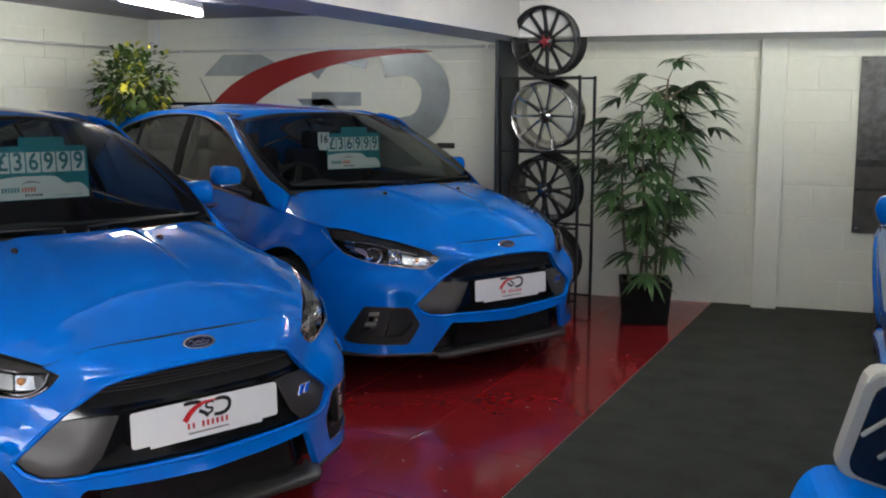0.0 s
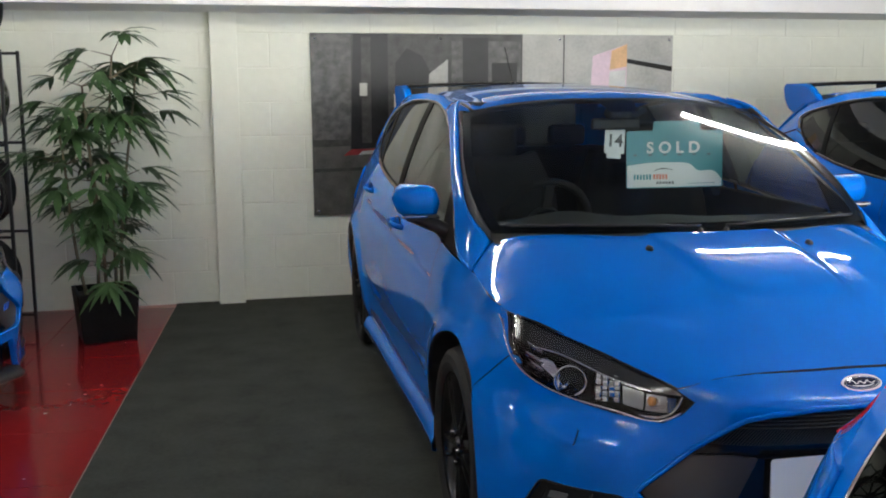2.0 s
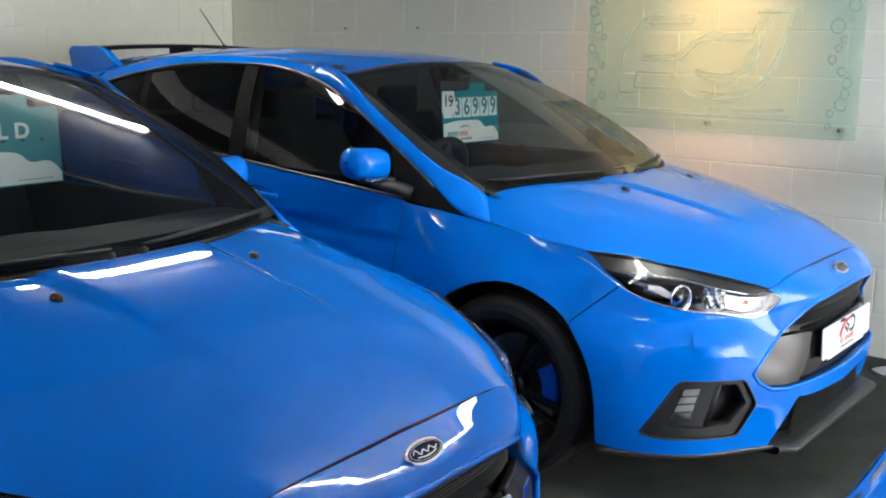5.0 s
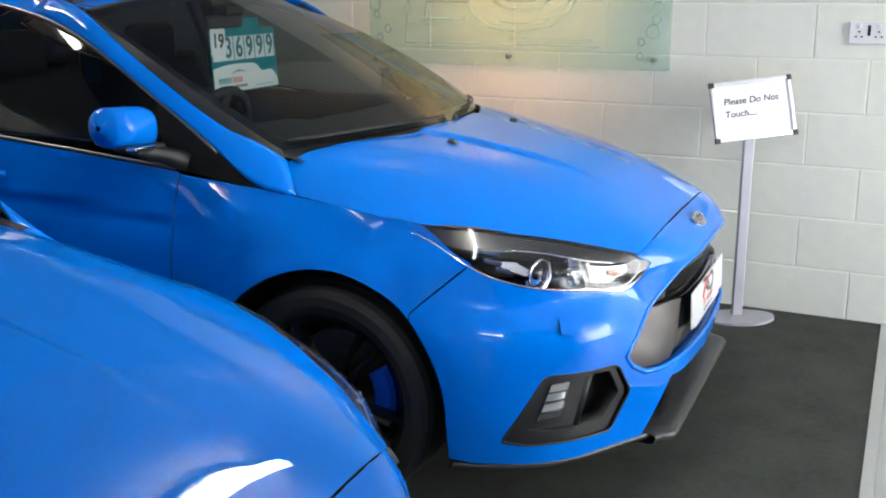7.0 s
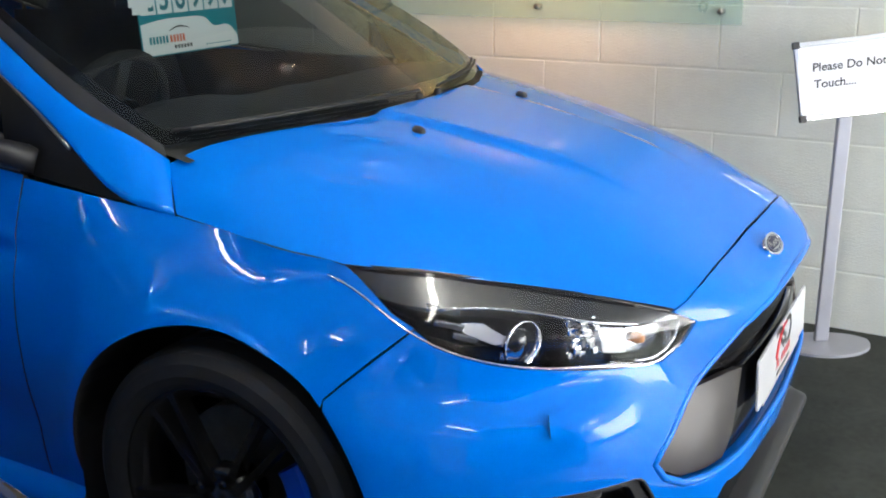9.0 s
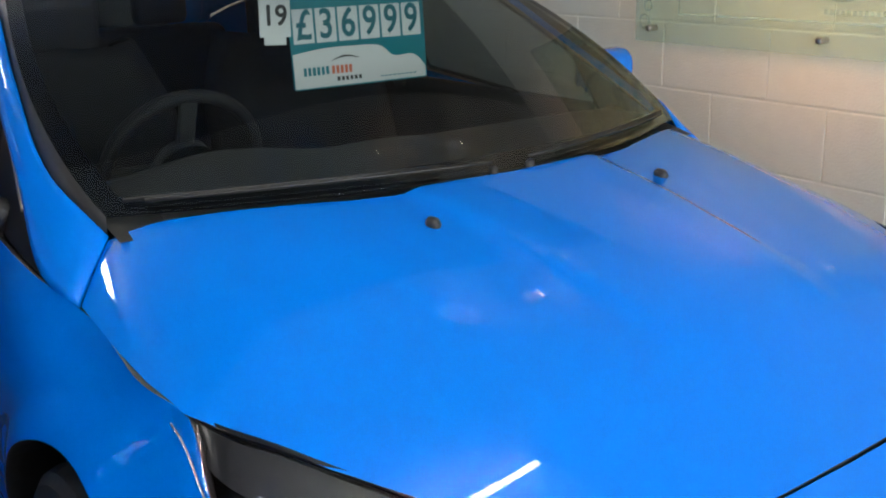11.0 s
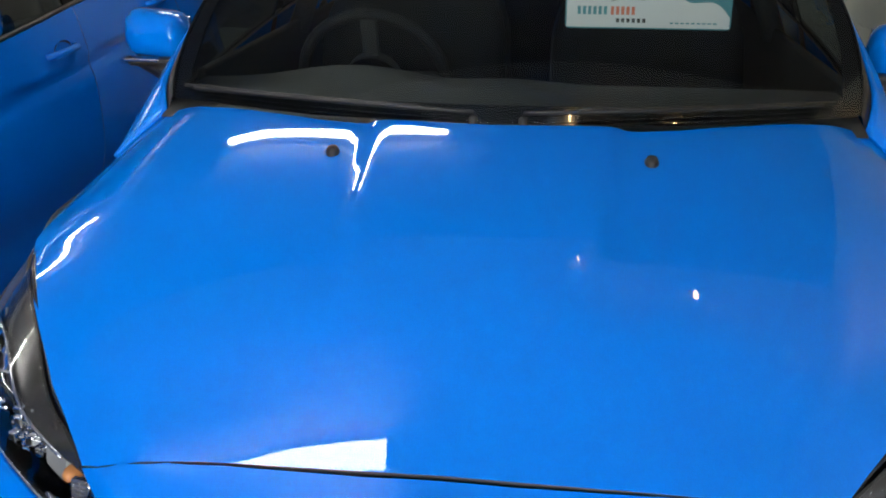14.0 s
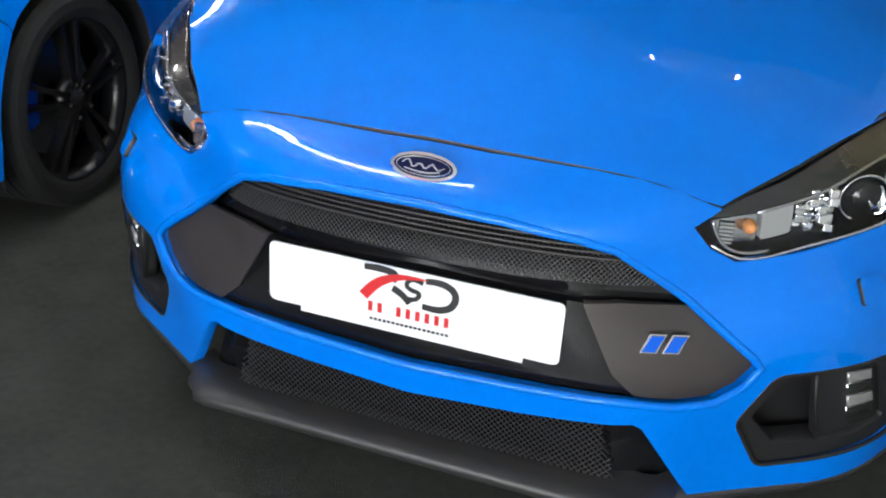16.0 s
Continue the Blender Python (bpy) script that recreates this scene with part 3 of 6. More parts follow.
M_NUMBERPLATE = material("white_show_plate", (0.80, 0.80, 0.81), 0.25, vary=0.02, scale=10, coat=0.6)
M_PRINTBLACK = material("black_print", (0.012, 0.012, 0.013), 0.4)
M_PRINTRED = material("red_print", (0.55, 0.012, 0.016), 0.4)
M_TEAL = material("teal_card", (0.005, 0.23, 0.28), 0.35, vary=0.04, scale=10)
M_CARDWHITE = material("white_card", (0.78, 0.80, 0.80), 0.4, vary=0.02, scale=10)
M_ORANGE = material("orange_print", (0.75, 0.16, 0.07), 0.4)
M_CALIPER = material("blue_brake_enamel", (0.005, 0.10, 0.60), 0.25, vary=0.1, scale=20)
M_BADGEBLUE = material("dark_blue_enamel", (0.003, 0.006, 0.035), 0.3, spec=0.2)

M_TRIMBRONZE = material("satin_window_trim", (0.20, 0.185, 0.16), 0.35, metal=0.7, vary=0.1, scale=20)
M_SATINCHROME = material("satin_reflector", (0.55, 0.55, 0.57), 0.22, metal=1.0, vary=0.06, scale=40)
M_SMOKE = material("smoked_lamp_trim", (0.022, 0.021, 0.021), 0.16, vary=0.15, scale=20)
M_LAMPWHITE = material("frosted_lamp_silver", (0.46, 0.46, 0.45), 0.25, metal=0.45, vary=0.06, scale=30)
M_WIPER = material("matt_black_wiper", (0.008, 0.008, 0.008), 0.55, vary=0.2, scale=40)

# ---- car: the parts ----


def both(half):
    """A closed outline from its left half, given as points (u, v) from the middle round to the middle."""
    half = [tuple(p) for p in half]
    other = [(-u, v) for u, v in reversed(half) if u > 1e-6]
    return half + other


def fy(*pairs):
    return [on_front(y=y, z=z) for y, z in pairs]


def fine(points, n):
    """More points along a smooth line."""
    pts = np.array(points, float)
    d = np.r_[0, np.cumsum(np.linalg.norm(np.diff(pts, axis=0), axis=1))]
    return [tuple(p) for p in Spline(d).weights(np.linspace(0, d[-1], n)) @ pts]


def arch_line(cx, x_from, x_to, n=24, r=ARCH):
    """Along a wheel arch from one length to another, over the top; straight down below the axle."""
    a0 = math.pi if x_from < cx else 0.0
    a1 = 0.0 if x_to > cx else math.pi
    return [(cx + r * math.cos(a), ARCH_Z + r * math.sin(a)) for a in np.linspace(a0, a1, n)]


def pair(name, fn, outline, mat, parent, label="", **more):
    """A panel for the left side and its mirror for the right."""
    if fn is side or fn is cabin:
        more["flip"] = True
    return [trimmed(name, fn, outline, mat, parent, label, mirror=m, **more) for m in (False, True)]


def wheel_parts(car, cx, sy):
    """One wheel: tyre, rim with its spokes and nuts, brake disc and caliper."""
    hub = new("wheel")
    hub.parent = car
    hub.matrix_local = Matrix.Translation((cx, sy * 0.882, 0.323)) @ (pose(0, 0, 0, 90, 0, 0) if sy < 0 else pose(0, 0, 0, -90, 0, 0))
    # local z now points outwards from the car
    prof = [(.235, -.215), (.262, -.222), (.295, -.215), (.314, -.200)]
    for k, h in enumerate((-.192, -.160, -.156, -.122, -.118, -.084, -.080, -.040)):
        prof.append((.3225 if k % 4 in (0, 3) or k in (1, 2, 5, 6) else .322, h))
    prof2 = [(.3225, -.198), (.3225, -.165), (.315, -.164), (.315, -.158), (.3225, -.157), (.3225, -.122), (.315, -.121), (.315, -.115), (.3225, -.114), (.3225, -.079), (.315, -.078), (.315, -.072), (.3225, -.071), (.3215, -.035), (.314, -.014), (.297, -.002), (.272, .001), (.256, -.004), (.243, -.012), (.240, -.022)]
    part("tyre", revolve(prof[:4] + prof2, 72), M_RUBBER, hub, smooth=False)
    rim = revolve([(.236, -.21), (.228, -.20), (.215, -.12), (.213, -.055), (.222, -.03), (.236, -.020), (.243, -.013), (.243, -.018)], 64)
    rim_ob = part("rim", rim, M_WHEEL, hub, smooth=True)
    for k in range(10):
        a = 2 * math.pi * k / 10 + (0.10 if k % 2 else -0.10)
        b = a + (0.07 if k % 2 else -0.07)
        bm = bmesh.new()
        ring = []
        for r, w, h0, h1, ang in ((.045, .013, -.052, -.020, a), (.12, .010, -.050, -.018, (a + b) / 2), (.20, .009, -.055, -.020, b), (.236, .012, -.07, -.020, b)):
            c, s = math.cos(ang), math.sin(ang)
            ring.append([bm.verts.new((r * c - e * s, r * s + e * c, h)) for e, h in ((-w, h0), (w, h0), (w * .75, h1), (-w * .75, h1))])
        for p, q in zip(ring, ring[1:]):
            for i in range(4):
                bm.faces.new((p[i], p[(i + 1) % 4], q[(i + 1) % 4], q[i]))
        part("spoke", bm, M_WHEEL, rim_ob)
    part("centre_cap", revolve([(.075, -.055), (.072, -.026), (.060, -.022), (.034, -.022), (.032, -.014), (.0, -.012)], 32), M_WHEEL, rim_ob, smooth=True)
    for k in range(5):
        a = 2 * math.pi * k / 5
        part("wheel_nut", revolve([(.010, -.03), (.010, -.008), (.007, -.004), (0, -.004)], 8, m=Matrix.Translation((.052 * math.cos(a), .052 * math.sin(a), 0))), M_BLACKGLOSS, rim_ob)
    part("brake_disc", revolve([(.05, -.105), (.172, -.105), (.172, -.135), (.05, -.135)], 48), M_STEEL, hub)
    # caliper: a curved block over the disc, towards the front of the car
    bm = bmesh.new()
    rows = []
    base = 0.15 if cx > -1 else math.pi - 0.15
    for a in np.linspace(base - 0.42, base + 0.42, 9):
        aa = a if sy < 0 else -a
        c, s = math.cos(aa), math.sin(aa)
        rows.append([bm.verts.new((r * c, r * s, h)) for r, h in ((.118, -.145), (.118, -.075), (.128, -.066), (.172, -.066), (.184, -.08), (.184, -.145))])
    for p, q in zip(rows, rows[1:]):
        for i in range(6):
            bm.faces.new((p[i], p[(i + 1) % 6], q[(i + 1) % 6], q[i]))
    bm.faces.new(rows[0])
    bm.faces.new(rows[-1][::-1])
    bmesh.ops.recalc_face_normals(bm, faces=bm.faces)
    part("brake_caliper", bm, M_CALIPER, hub, "blue enamelled brake caliper")
    return hub


def well(car, cx, sy):
    """The dark liner of a wheel arch."""
    bm = bmesh.new()
    rows = []
    for y in (0.90, 0.87, 0.60):
        yy = [side_y(np.array(px), np.array(pz)) - 0.012 if y > .89 else y for px, pz in arch_line(cx, cx - 1, cx + 1, 25, ARCH + .002)]
        pts = [(cx - ARCH - .002, 0.18)] + arch_line(cx, cx - 1, cx + 1, 25, ARCH + .002) + [(cx + ARCH + .002, 0.18)]
        yy = [yy[0]] + list(yy) + [yy[-1]]
        rows.append([bm.verts.new((px, sy * float(w), pz)) for (px, pz), w in zip(pts, yy)])
    for p, q in zip(rows, rows[1:]):
        for i in range(len(p) - 1):
            bm.faces.new((p[i], p[i + 1], q[i + 1], q[i]))
    bm.faces.new(rows[-1])
    part("wheel_arch_liner", bm, M_TRIM, car)


def bezier_bar(points, widths, z0, z1, n=24):
    """A flat swept stroke: an outline round a smooth middle line."""
    mid = np.array(fine(points, n))
    w = np.interp(np.linspace(0, 1, n), np.linspace(0, 1, len(widths)), widths)
    d = np.gradient(mid, axis=0)
    nrm = np.stack([-d[:, 1], d[:, 0]], -1) / (np.linalg.norm(d, axis=1)[:, None] + 1e-9)
    return [tuple(p) for p in np.concatenate([mid + nrm * w[:, None], (mid - nrm * w[:, None])[::-1]])]


def text_part(name, words, size, mat, parent, m, depth=0.0006, align="CENTER", shear=0.0, label="", spacing=1.0, bold=0.0):
    """Raised lettering as a mesh."""
    cu = bpy.data.curves.new(name, "FONT")
    cu.body, cu.size, cu.extrude, cu.align_x, cu.align_y, cu.shear, cu.space_character, cu.offset = words, size, depth, align, "CENTER", shear, spacing, bold
    tmp = bpy.data.objects.new(name, cu)
    scene.collection.objects.link(tmp)
    bpy.context.view_layer.update()
    me = bpy.data.meshes.new_from_object(tmp.evaluated_get(bpy.context.evaluated_depsgraph_get()))
    bpy.data.objects.remove(tmp)
    me.materials.clear()
    me.materials.append(mat)
    me.name = name
    ob = new(name, me)
    ob.parent = parent
    ob.matrix_local = m
    return tagged(ob, label)


def dealer_mark(parent, m, w, black, red, depth=0.0008):
    """The dealer's device: two dark strokes and a red swoosh, as plain shapes."""
    s = w / 1.6
    shapes = (
        (bezier_bar([(-.80, .26), (-.45, .27), (-.25, .20), (-.30, .10)], [.05, .06, .06, .05], 0, 0), black),
        (bezier_bar([(-.30, -.02), (-.1, -.13), (0, -.24)], [.06, .06, .05], 0, 0), black),
        (bezier_bar([(.22, .17), (-.02, .17), (-.06, .08), (.04, .01), (.16, -.03), (.12, -.12), (-.02, -.15)], [.04] * 7, 0, 0), black),
        (bezier_bar([(.26, .22), (.60, .22), (.76, .10), (.72, -.12), (.52, -.23), (.22, -.23)], [.05, .06, .06, .06, .06, .05], 0, 0), black),
    )
    for k, (o, mat) in enumerate(shapes):
        ob = part("mark_stroke", plate([(x * s, y * s) for x, y in o], depth), mat, parent)
        ob.matrix_local = m
    o = bezier_bar([(-.80, -.26), (-.55, .02), (-.15, .20), (.30, .24)], [.09, .08, .045, .004], 0, 0)
    ob = part("mark_swoosh", plate([(x * s, y * s) for x, y in o], depth * 2), red, parent)
    ob.matrix_local = m


def mesh_net(fn, outline, mat, parent, pitch, bar, back, name="mesh_insert"):
    """A woven grille: slanting bars both ways, cut to an outline on a skin."""
    poly = np.array(outline)
    lo, hi = poly.min(0), poly.max(0)
    verts, faces = [], []
    for slope in (0.55, -0.55):
        for c in np.arange(lo[0] - 0.2, hi[0] + 0.2, pitch):
            us = np.linspace(lo[1], hi[1], 14)
            pts = np.stack([c + (us - (lo[1] + hi[1]) / 2) * slope * 1.6, us], -1)
            ok = inside(poly, pts)
            for k in range(len(pts) - 1):
                if ok[k] and ok[k + 1]:
                    p = fn(pts[k : k + 2, 0], pts[k : k + 2, 1]) - (back, 0, 0)
                    n = len(verts)
                    verts += [p[0] + (0, -bar, 0), p[0] + (0, bar, 0), p[1] + (0, bar, 0), p[1] + (0, -bar, 0)]
                    verts += [p[0] + (-.004, 0, 0), p[1] + (-.004, 0, 0)]
                    faces += [(n, n + 1, n + 2, n + 3), (n + 1, n + 4, n + 5, n + 2), (n + 4, n, n + 3, n + 5)]
    me = bpy.data.meshes.new(name)
    me.from_pydata([tuple(v) for v in verts], [], faces)
    me.materials.append(mat)
    ob = new(name, me)
    ob.parent = parent
    return ob


LAMP_TOP = [(.426, .692), (.46, .718), (.514, .741), (.562, .760), (.603, .776), (.643, .791), (.68, .803), (.715, .815), (.748, .821), (.78, .828)]
LAMP_LOW = [(.785, .802), (.79, .781), (.80, .744), (.79, .709), (.75, .677), (.713, .663), (.648, .650), (.575, .638), (.497, .629), (.455, .655)]
GRILLE = [(0, .690), (.15, .686), (.265, .674), (.322, .658), (.38, .614), (.433, .572), (.50, .518), (.548, .480), (.566, .458), (.545, .424), (.505, .399), (.45, .394), (.373, .397), (.2, .389), (0, .383)]
DUCT = [(.543, .352), (.592, .443), (.768, .447), (.833, .268), (.795, .255), (.592, .246)]
DLO = [(-.225, .890), (-.36, .905), (-.52, .925), (-.9, .960), (-1.2, .985), (-1.45, 1.006), (-1.7, 1.022), (-1.95, 1.045), (-2.2, 1.085), (-2.42, 1.15), (-2.56, 1.215), (-2.63, 1.272), (-2.5, 1.318), (-2.29, 1.352), (-1.96, 1.394), (-1.6, 1.404), (-1.38, 1.396), (-1.186, 1.366), (-.969, 1.299), (-.784, 1.208), (-.609, 1.110), (-.495, 1.048), (-.386, .983)]


def build_car():
    car = new("car")
    # bonnet
    half = [(.7855, 0), (.787, .09), (.788, .18), (.788, .263), (.787, .334), (.782, .394), (.774, .432), (.763, .459), (.695, .510), (.635, .558), (.57, .600), (.51, .640), (.45, .677), (.385, .712), (.32, .745), (.25, .775), (.15, .785), (.05, .788), (-.122, .786), (-.165, .745), (-.208, .705), (-.155, .60), (-.085, .46), (-.035, .335), (-.005, .2), (.006, 0)]
    out = [tuple(p) for p in half] + [(x, -y) for x, y in reversed(half) if y > 0]
    bonnet_ob = trimmed("bonnet", bonnet, out, M_BLUE, car, step=0.022, gap=0.001, flange=0.02)
    for sy in (-1, 1):
        m = Matrix.Translation((.122, sy * .274, float(bonnet_z(np.array(.122), np.array(.274))))) @ pose(0, 0, 0, 0, 12, 0)
        bm = revolve([(.011, -.004), (.012, .004), (.009, .011), (0, .013)], 14, m=m @ Matrix.Diagonal((1.35, 1, 1, 1)))
        part("washer_jet", bm, M_TRIM, bonnet_ob, "small black washer jet", smooth=True)
    # front bumper
    half = fy((0, .7535), (.09, .7526), (.18, .754), (.263, .7556), (.334, .7530), (.394, .7434), (.432, .7287), (.461, .716)) + fy((.426, .692), (.455, .655), (.497, .629), (.575, .638), (.648, .650), (.713, .663), (.75, .677), (.79, .709))
    seam = [on_front(x=.405, z=.736), on_front(x=.345, z=.682), on_front(x=.29, z=.632), on_front(x=.262, z=.605)]
    arch = []
    for a in np.linspace(math.radians(45), 0, 14):
        arch.append(on_front(x=ARCH * math.cos(a), z=ARCH_Z + ARCH * math.sin(a)))
    arch += [on_front(x=.374, z=.27), on_front(x=.376, z=.215)]
    low = [on_front(x=.44, z=.205)] + fy((.80, .201), (.72, .198), (.60, .196), (.51, .195), (.492, .199), (.470, .235), (.430, .305), (.402, .350), (.388, .357), (.36, .352), (.2, .337), (0, .326))
    outline = half + seam + arch + low
    full = outline + [(-u, v) for u, v in reversed(outline) if u > 1e-6]
    g = fy(*GRILLE)
    grille = g + [(-u, v) for u, v in reversed(g) if u > 1e-6]
    duct = [tuple(p) for p in rounded(fy(*DUCT), .018)]
    duct_r = [(-u, v) for u, v in reversed(duct)]
    bumper = trimmed("front_bumper", front, full, M_BLUE, car, holes=(grille, duct, duct_r), step=0.02, gap=0.001, flange=0.028)
    # raised lips round the grille and the ducts
    for loop, r in ((grille, .008), (duct, .004), (duct_r, .004)):
        pts = dense(np.array(loop), .02)
        p = front(pts[:, 0], pts[:, 1])
        bm = tube(np.concatenate([p, p[:2]]) - (.004, 0, 0), r, 8, caps=False)
        part("edge_roll", bm, M_BLUE if r > .005 else M_TRIM, bumper, smooth=True)
    # washer covers in the bumper
    for sy in (1, -1):
        c = on_front(y=.708, z=.573)
        o = rounded([(c[0] - .024, .595), (c[0] + .024, .593), (c[0] + .024, .551), (c[0] - .024, .553)], .009)
        trimmed("washer_cover", front, o, M_BLUE, bumper, step=.012, gap=.001, flange=.010, raised=.0095, mirror=sy < 0)
    # grille: surround, side panels, slats, plate holder
    gs = new("grille")
    gs.parent = car
    bowl = trimmed("surround", front, grille, M_BLACKGLOSS, gs, step=.03, gap=-.004, flange=0, raised=-.045)
    inner = fy((.285, .556), (.34, .562), (.445, .558), (.50, .514), (.555, .470), (.559, .457), (.538, .428), (.502, .406), (.45, .402), (.385, .404), (.345, .44))
    pair("side_panel", front, inner, M_TAUPE, gs, "taupe-grey satin panel beside the plate", step=.025, gap=0, flange=.02, raised=-.016)
    hold = fy((0, .563), (.285, .556), (.345, .44), (.385, .404), (.2, .396), (0, .390))
    trimmed("plate_holder", front, hold + [(-u, v) for u, v in reversed(hold) if u > 1e-6], M_BLACKGLOSS, gs, step=.03, gap=0, flange=.02, raised=-.022)
    ys = np.linspace(-.36, .36, 31)
    for k, z in enumerate(np.linspace(.630, .674, 5)):
        us = np.array([on_front(y=abs(y), z=z)[0] * (1 if y >= 0 else -1) for y in ys if abs(y) < .425 - max(0, z - .575) * 1.15])
        p = front(us, np.full(len(us), z)) - (.026, 0, 0)
        part("slat", tube(p, .0026, 6), M_GREYTRIM, gs, smooth=True)
    top = fy((0, .683), (.27, .666), (.36, .622), (.40, .582), (0, .574))
    net = top + [(-u, v) for u, v in reversed(top) if u > 1e-6]
    mesh_net(front, net, M_TRIM, gs, .0085, .0011, .032)
    # lower intake and splitter
    li = fy((0, .326), (.2, .337), (.385, .356), (.430, .305), (.492, .19), (.2, .185), (0, .185))
    lower = li + [(-u, v) for u, v in reversed(li) if u > 1e-6]
    trimmed("lower_intake", front, lower, M_BLACKGLOSS, car, step=.04, gap=-.006, flange=0, raised=-.06)
    ln = fy((0, .322), (.335, .34), (.37, .21), (0, .20))
    mesh_net(front, ln + [(-u, v) for u, v in reversed(ln) if u > 1e-6], M_TRIM, car, .011, .0015, .035, name="intake_mesh")
    rows = []
    yy = np.linspace(-.475, .475, 49)
    back = smooth01((np.abs(yy) - .425) / .05)
    ex = .893 - .012 * (yy / .43) ** 2 * 0 - .05 * back
    for dx, z in ((-.10, .212), (-.030, .207), (-.006, .200), (0, .193), (-.002, .180), (-.010, .172), (-.16, .168)):
        rows.append(np.stack([ex + dx, yy, z - .004 * back], -1))
    grid_part("front_splitter", rows, M_GREYTRIM, car, "dark grey splitter under the bumper", flip=True)
    for sy in (1, -1):
        ed = [on_front(y=y, z=.20)[0] for y in (.46, .56, .66, .75, .81)] + [on_front(x=x, z=.20)[0] for x in (.44, .385)]
        rows = []
        for off, z in ((-.02, .204), (.002, .200), (.003, .186), (-.02, .180)):
            p = front(np.array(ed), np.full(len(ed), .20))
            n = p - (.1, 0, .20)
            n /= np.linalg.norm(n, axis=1)[:, None]
            p = p + n * off
            p[:, 2], p[:, 1] = z, p[:, 1] * sy
            rows.append(p)
        grid_part("splitter_end", rows, M_GREYTRIM, car, flip=sy > 0)
    # corner ducts
    for sy in (1, -1):
        d = new("corner_duct")
        d.parent = car
        mir = sy < 0
        dd = rounded(fy(*DUCT), .018)
        trimmed("bowl", front, dd, M_TRIM, d, step=.03, gap=-.003, flange=0, raised=-.075, mirror=mir)
        frame_in = rounded(fy((.572, .352), (.612, .427), (.762, .430), (.800, .296), (.745, .284), (.618, .288)), .012)
        trimmed("duct_frame", front, dd, M_TRIM, d, holes=(frame_in[::-1],), step=.02, gap=0, flange=.045, raised=-.010, mirror=mir)
        fin = np.array([[front(np.array([on_front(y=yv, z=z)[0]]), np.array([z]))[0] - (bk, 0, 0) for bk in (.015, .08)] for yv, z in ((.652, .436), (.664, .36), (.680, .285))])
        grid_part("fin", fin * (1, sy, 1), M_TRIM, d, thick=.006, flip=mir)
        back_panel = fy((.668, .428), (.762, .430), (.800, .294), (.692, .286))
        trimmed("lamp_back", front, back_panel, M_TRIM, d, step=.02, gap=0, flange=.02, raised=-.020, mirror=mir)
        lamp_o = rounded(fy((.714, .424), (.757, .424), (.787, .306), (.735, .312)), .006)
        for k in range(4):
            t0, t1 = .04 + k * .24, .22 + k * .24
            cell = fy((.717 + .021 * t0, .421 - .107 * t0), (.754 + .029 * t0, .421 - .112 * t0), (.754 + .029 * t1, .421 - .112 * t1), (.717 + .021 * t1, .421 - .107 * t1))
            trimmed("lamp_reflector", front, cell, (M_LAMPWHITE, M_CHROME)[k % 2], d, step=.02, gap=.0, flange=.006, raised=-.013 - .003 * (k % 2), mirror=mir)
        trimmed("lamp_lens", front, lamp_o, M_LENS, d, step=.01, gap=0, flange=.006, raised=-.006, mirror=mir)
    # headlamps
    for sy in (1, -1):
        h = new("headlamp")
        h.parent = car
        mir = sy < 0
        lo = fine(fy(*LAMP_TOP[1:]), 24) + fine(fy(*LAMP_LOW), 28)[1:] + fy(LAMP_TOP[0])
        trimmed("lens", front, lo, M_LENS, h, step=.025, gap=.002, flange=.012, raised=.001, mirror=mir)
        ring = dense(np.array(lo), .02)
        p = (front(ring[:, 0], ring[:, 1]) - (.011, .004, .003)) * (1, sy, 1)
        part("black_rim", tube(np.concatenate([p, p[:1]]), .0050, 6, caps=False), M_BLACKGLOSS, h, smooth=True)
        trimmed("housing", front, lo, M_BLACKGLOSS, h, step=.03, gap=.001, flange=-.10, raised=-.11, mirror=mir)
        up = fine(fy(*[(y - .006, z - .006) for y, z in LAMP_TOP]), 20)[1:] + fine(fy((.785, .803), (.768, .772), (.71, .763), (.655, .750), (.59, .726), (.51, .706), (.455, .702)), 22)
        trimmed("brow", front, up, M_SMOKE, h, "smoked dark brow over the lamp units", step=.02, gap=0, flange=.03, raised=-.010, mirror=mir)
        line = np.array(fine(fy((.750, .762), (.71, .760), (.655, .747), (.59, .722), (.51, .702)), 20))
        p = (front(line[:, 0], line[:, 1]) - (.012, 0, 0)) * (1, sy, 1)
        part("light_guide", tube(p, .0030, 6), M_SATINCHROME, h, smooth=True)

        def at(y, z, back, turn_out):
            c = front(np.array([on_front(y=y, z=z)[0]]), np.array([z]))[0]
            return Matrix.Translation((c[0] - back, sy * c[1], c[2])) @ look((0, 0, 0), (-1, -sy * turn_out, 0)).to_3x3().to_4x4()

        # main projector with its bright ring
        mm = at(.669, .692, .070, .40)
        part("projector_ring", revolve([(.030, -.02), (.040, .0), (.045, .012), (.043, .014), (.036, .004), (.033, -.01)], 32, m=mm), M_CHROME, h, smooth=True)
        part("projector_lens", revolve([(.034, -.012), (.031, .004), (.022, .013), (.010, .017), (0, .018)], 28, m=mm), M_BLACKGLOSS, h, "dark glass projector lens", smooth=True)
        trimmed("ring_shell", front, fine(fy((.716, .752), (.742, .752), (.752, .742)), 8) + fine(fy((.722, .700), (.735, .674), (.712, .676), (.700, .705)), 10), M_CHROME, h, step=.012, gap=0, flange=.03, raised=-.030, mirror=mir)
        # faceted reflector, flat indicator panel with its bulb, ribbed end
        mm = at(.594, .692, .050, .34)
        bm = bmesh.new()
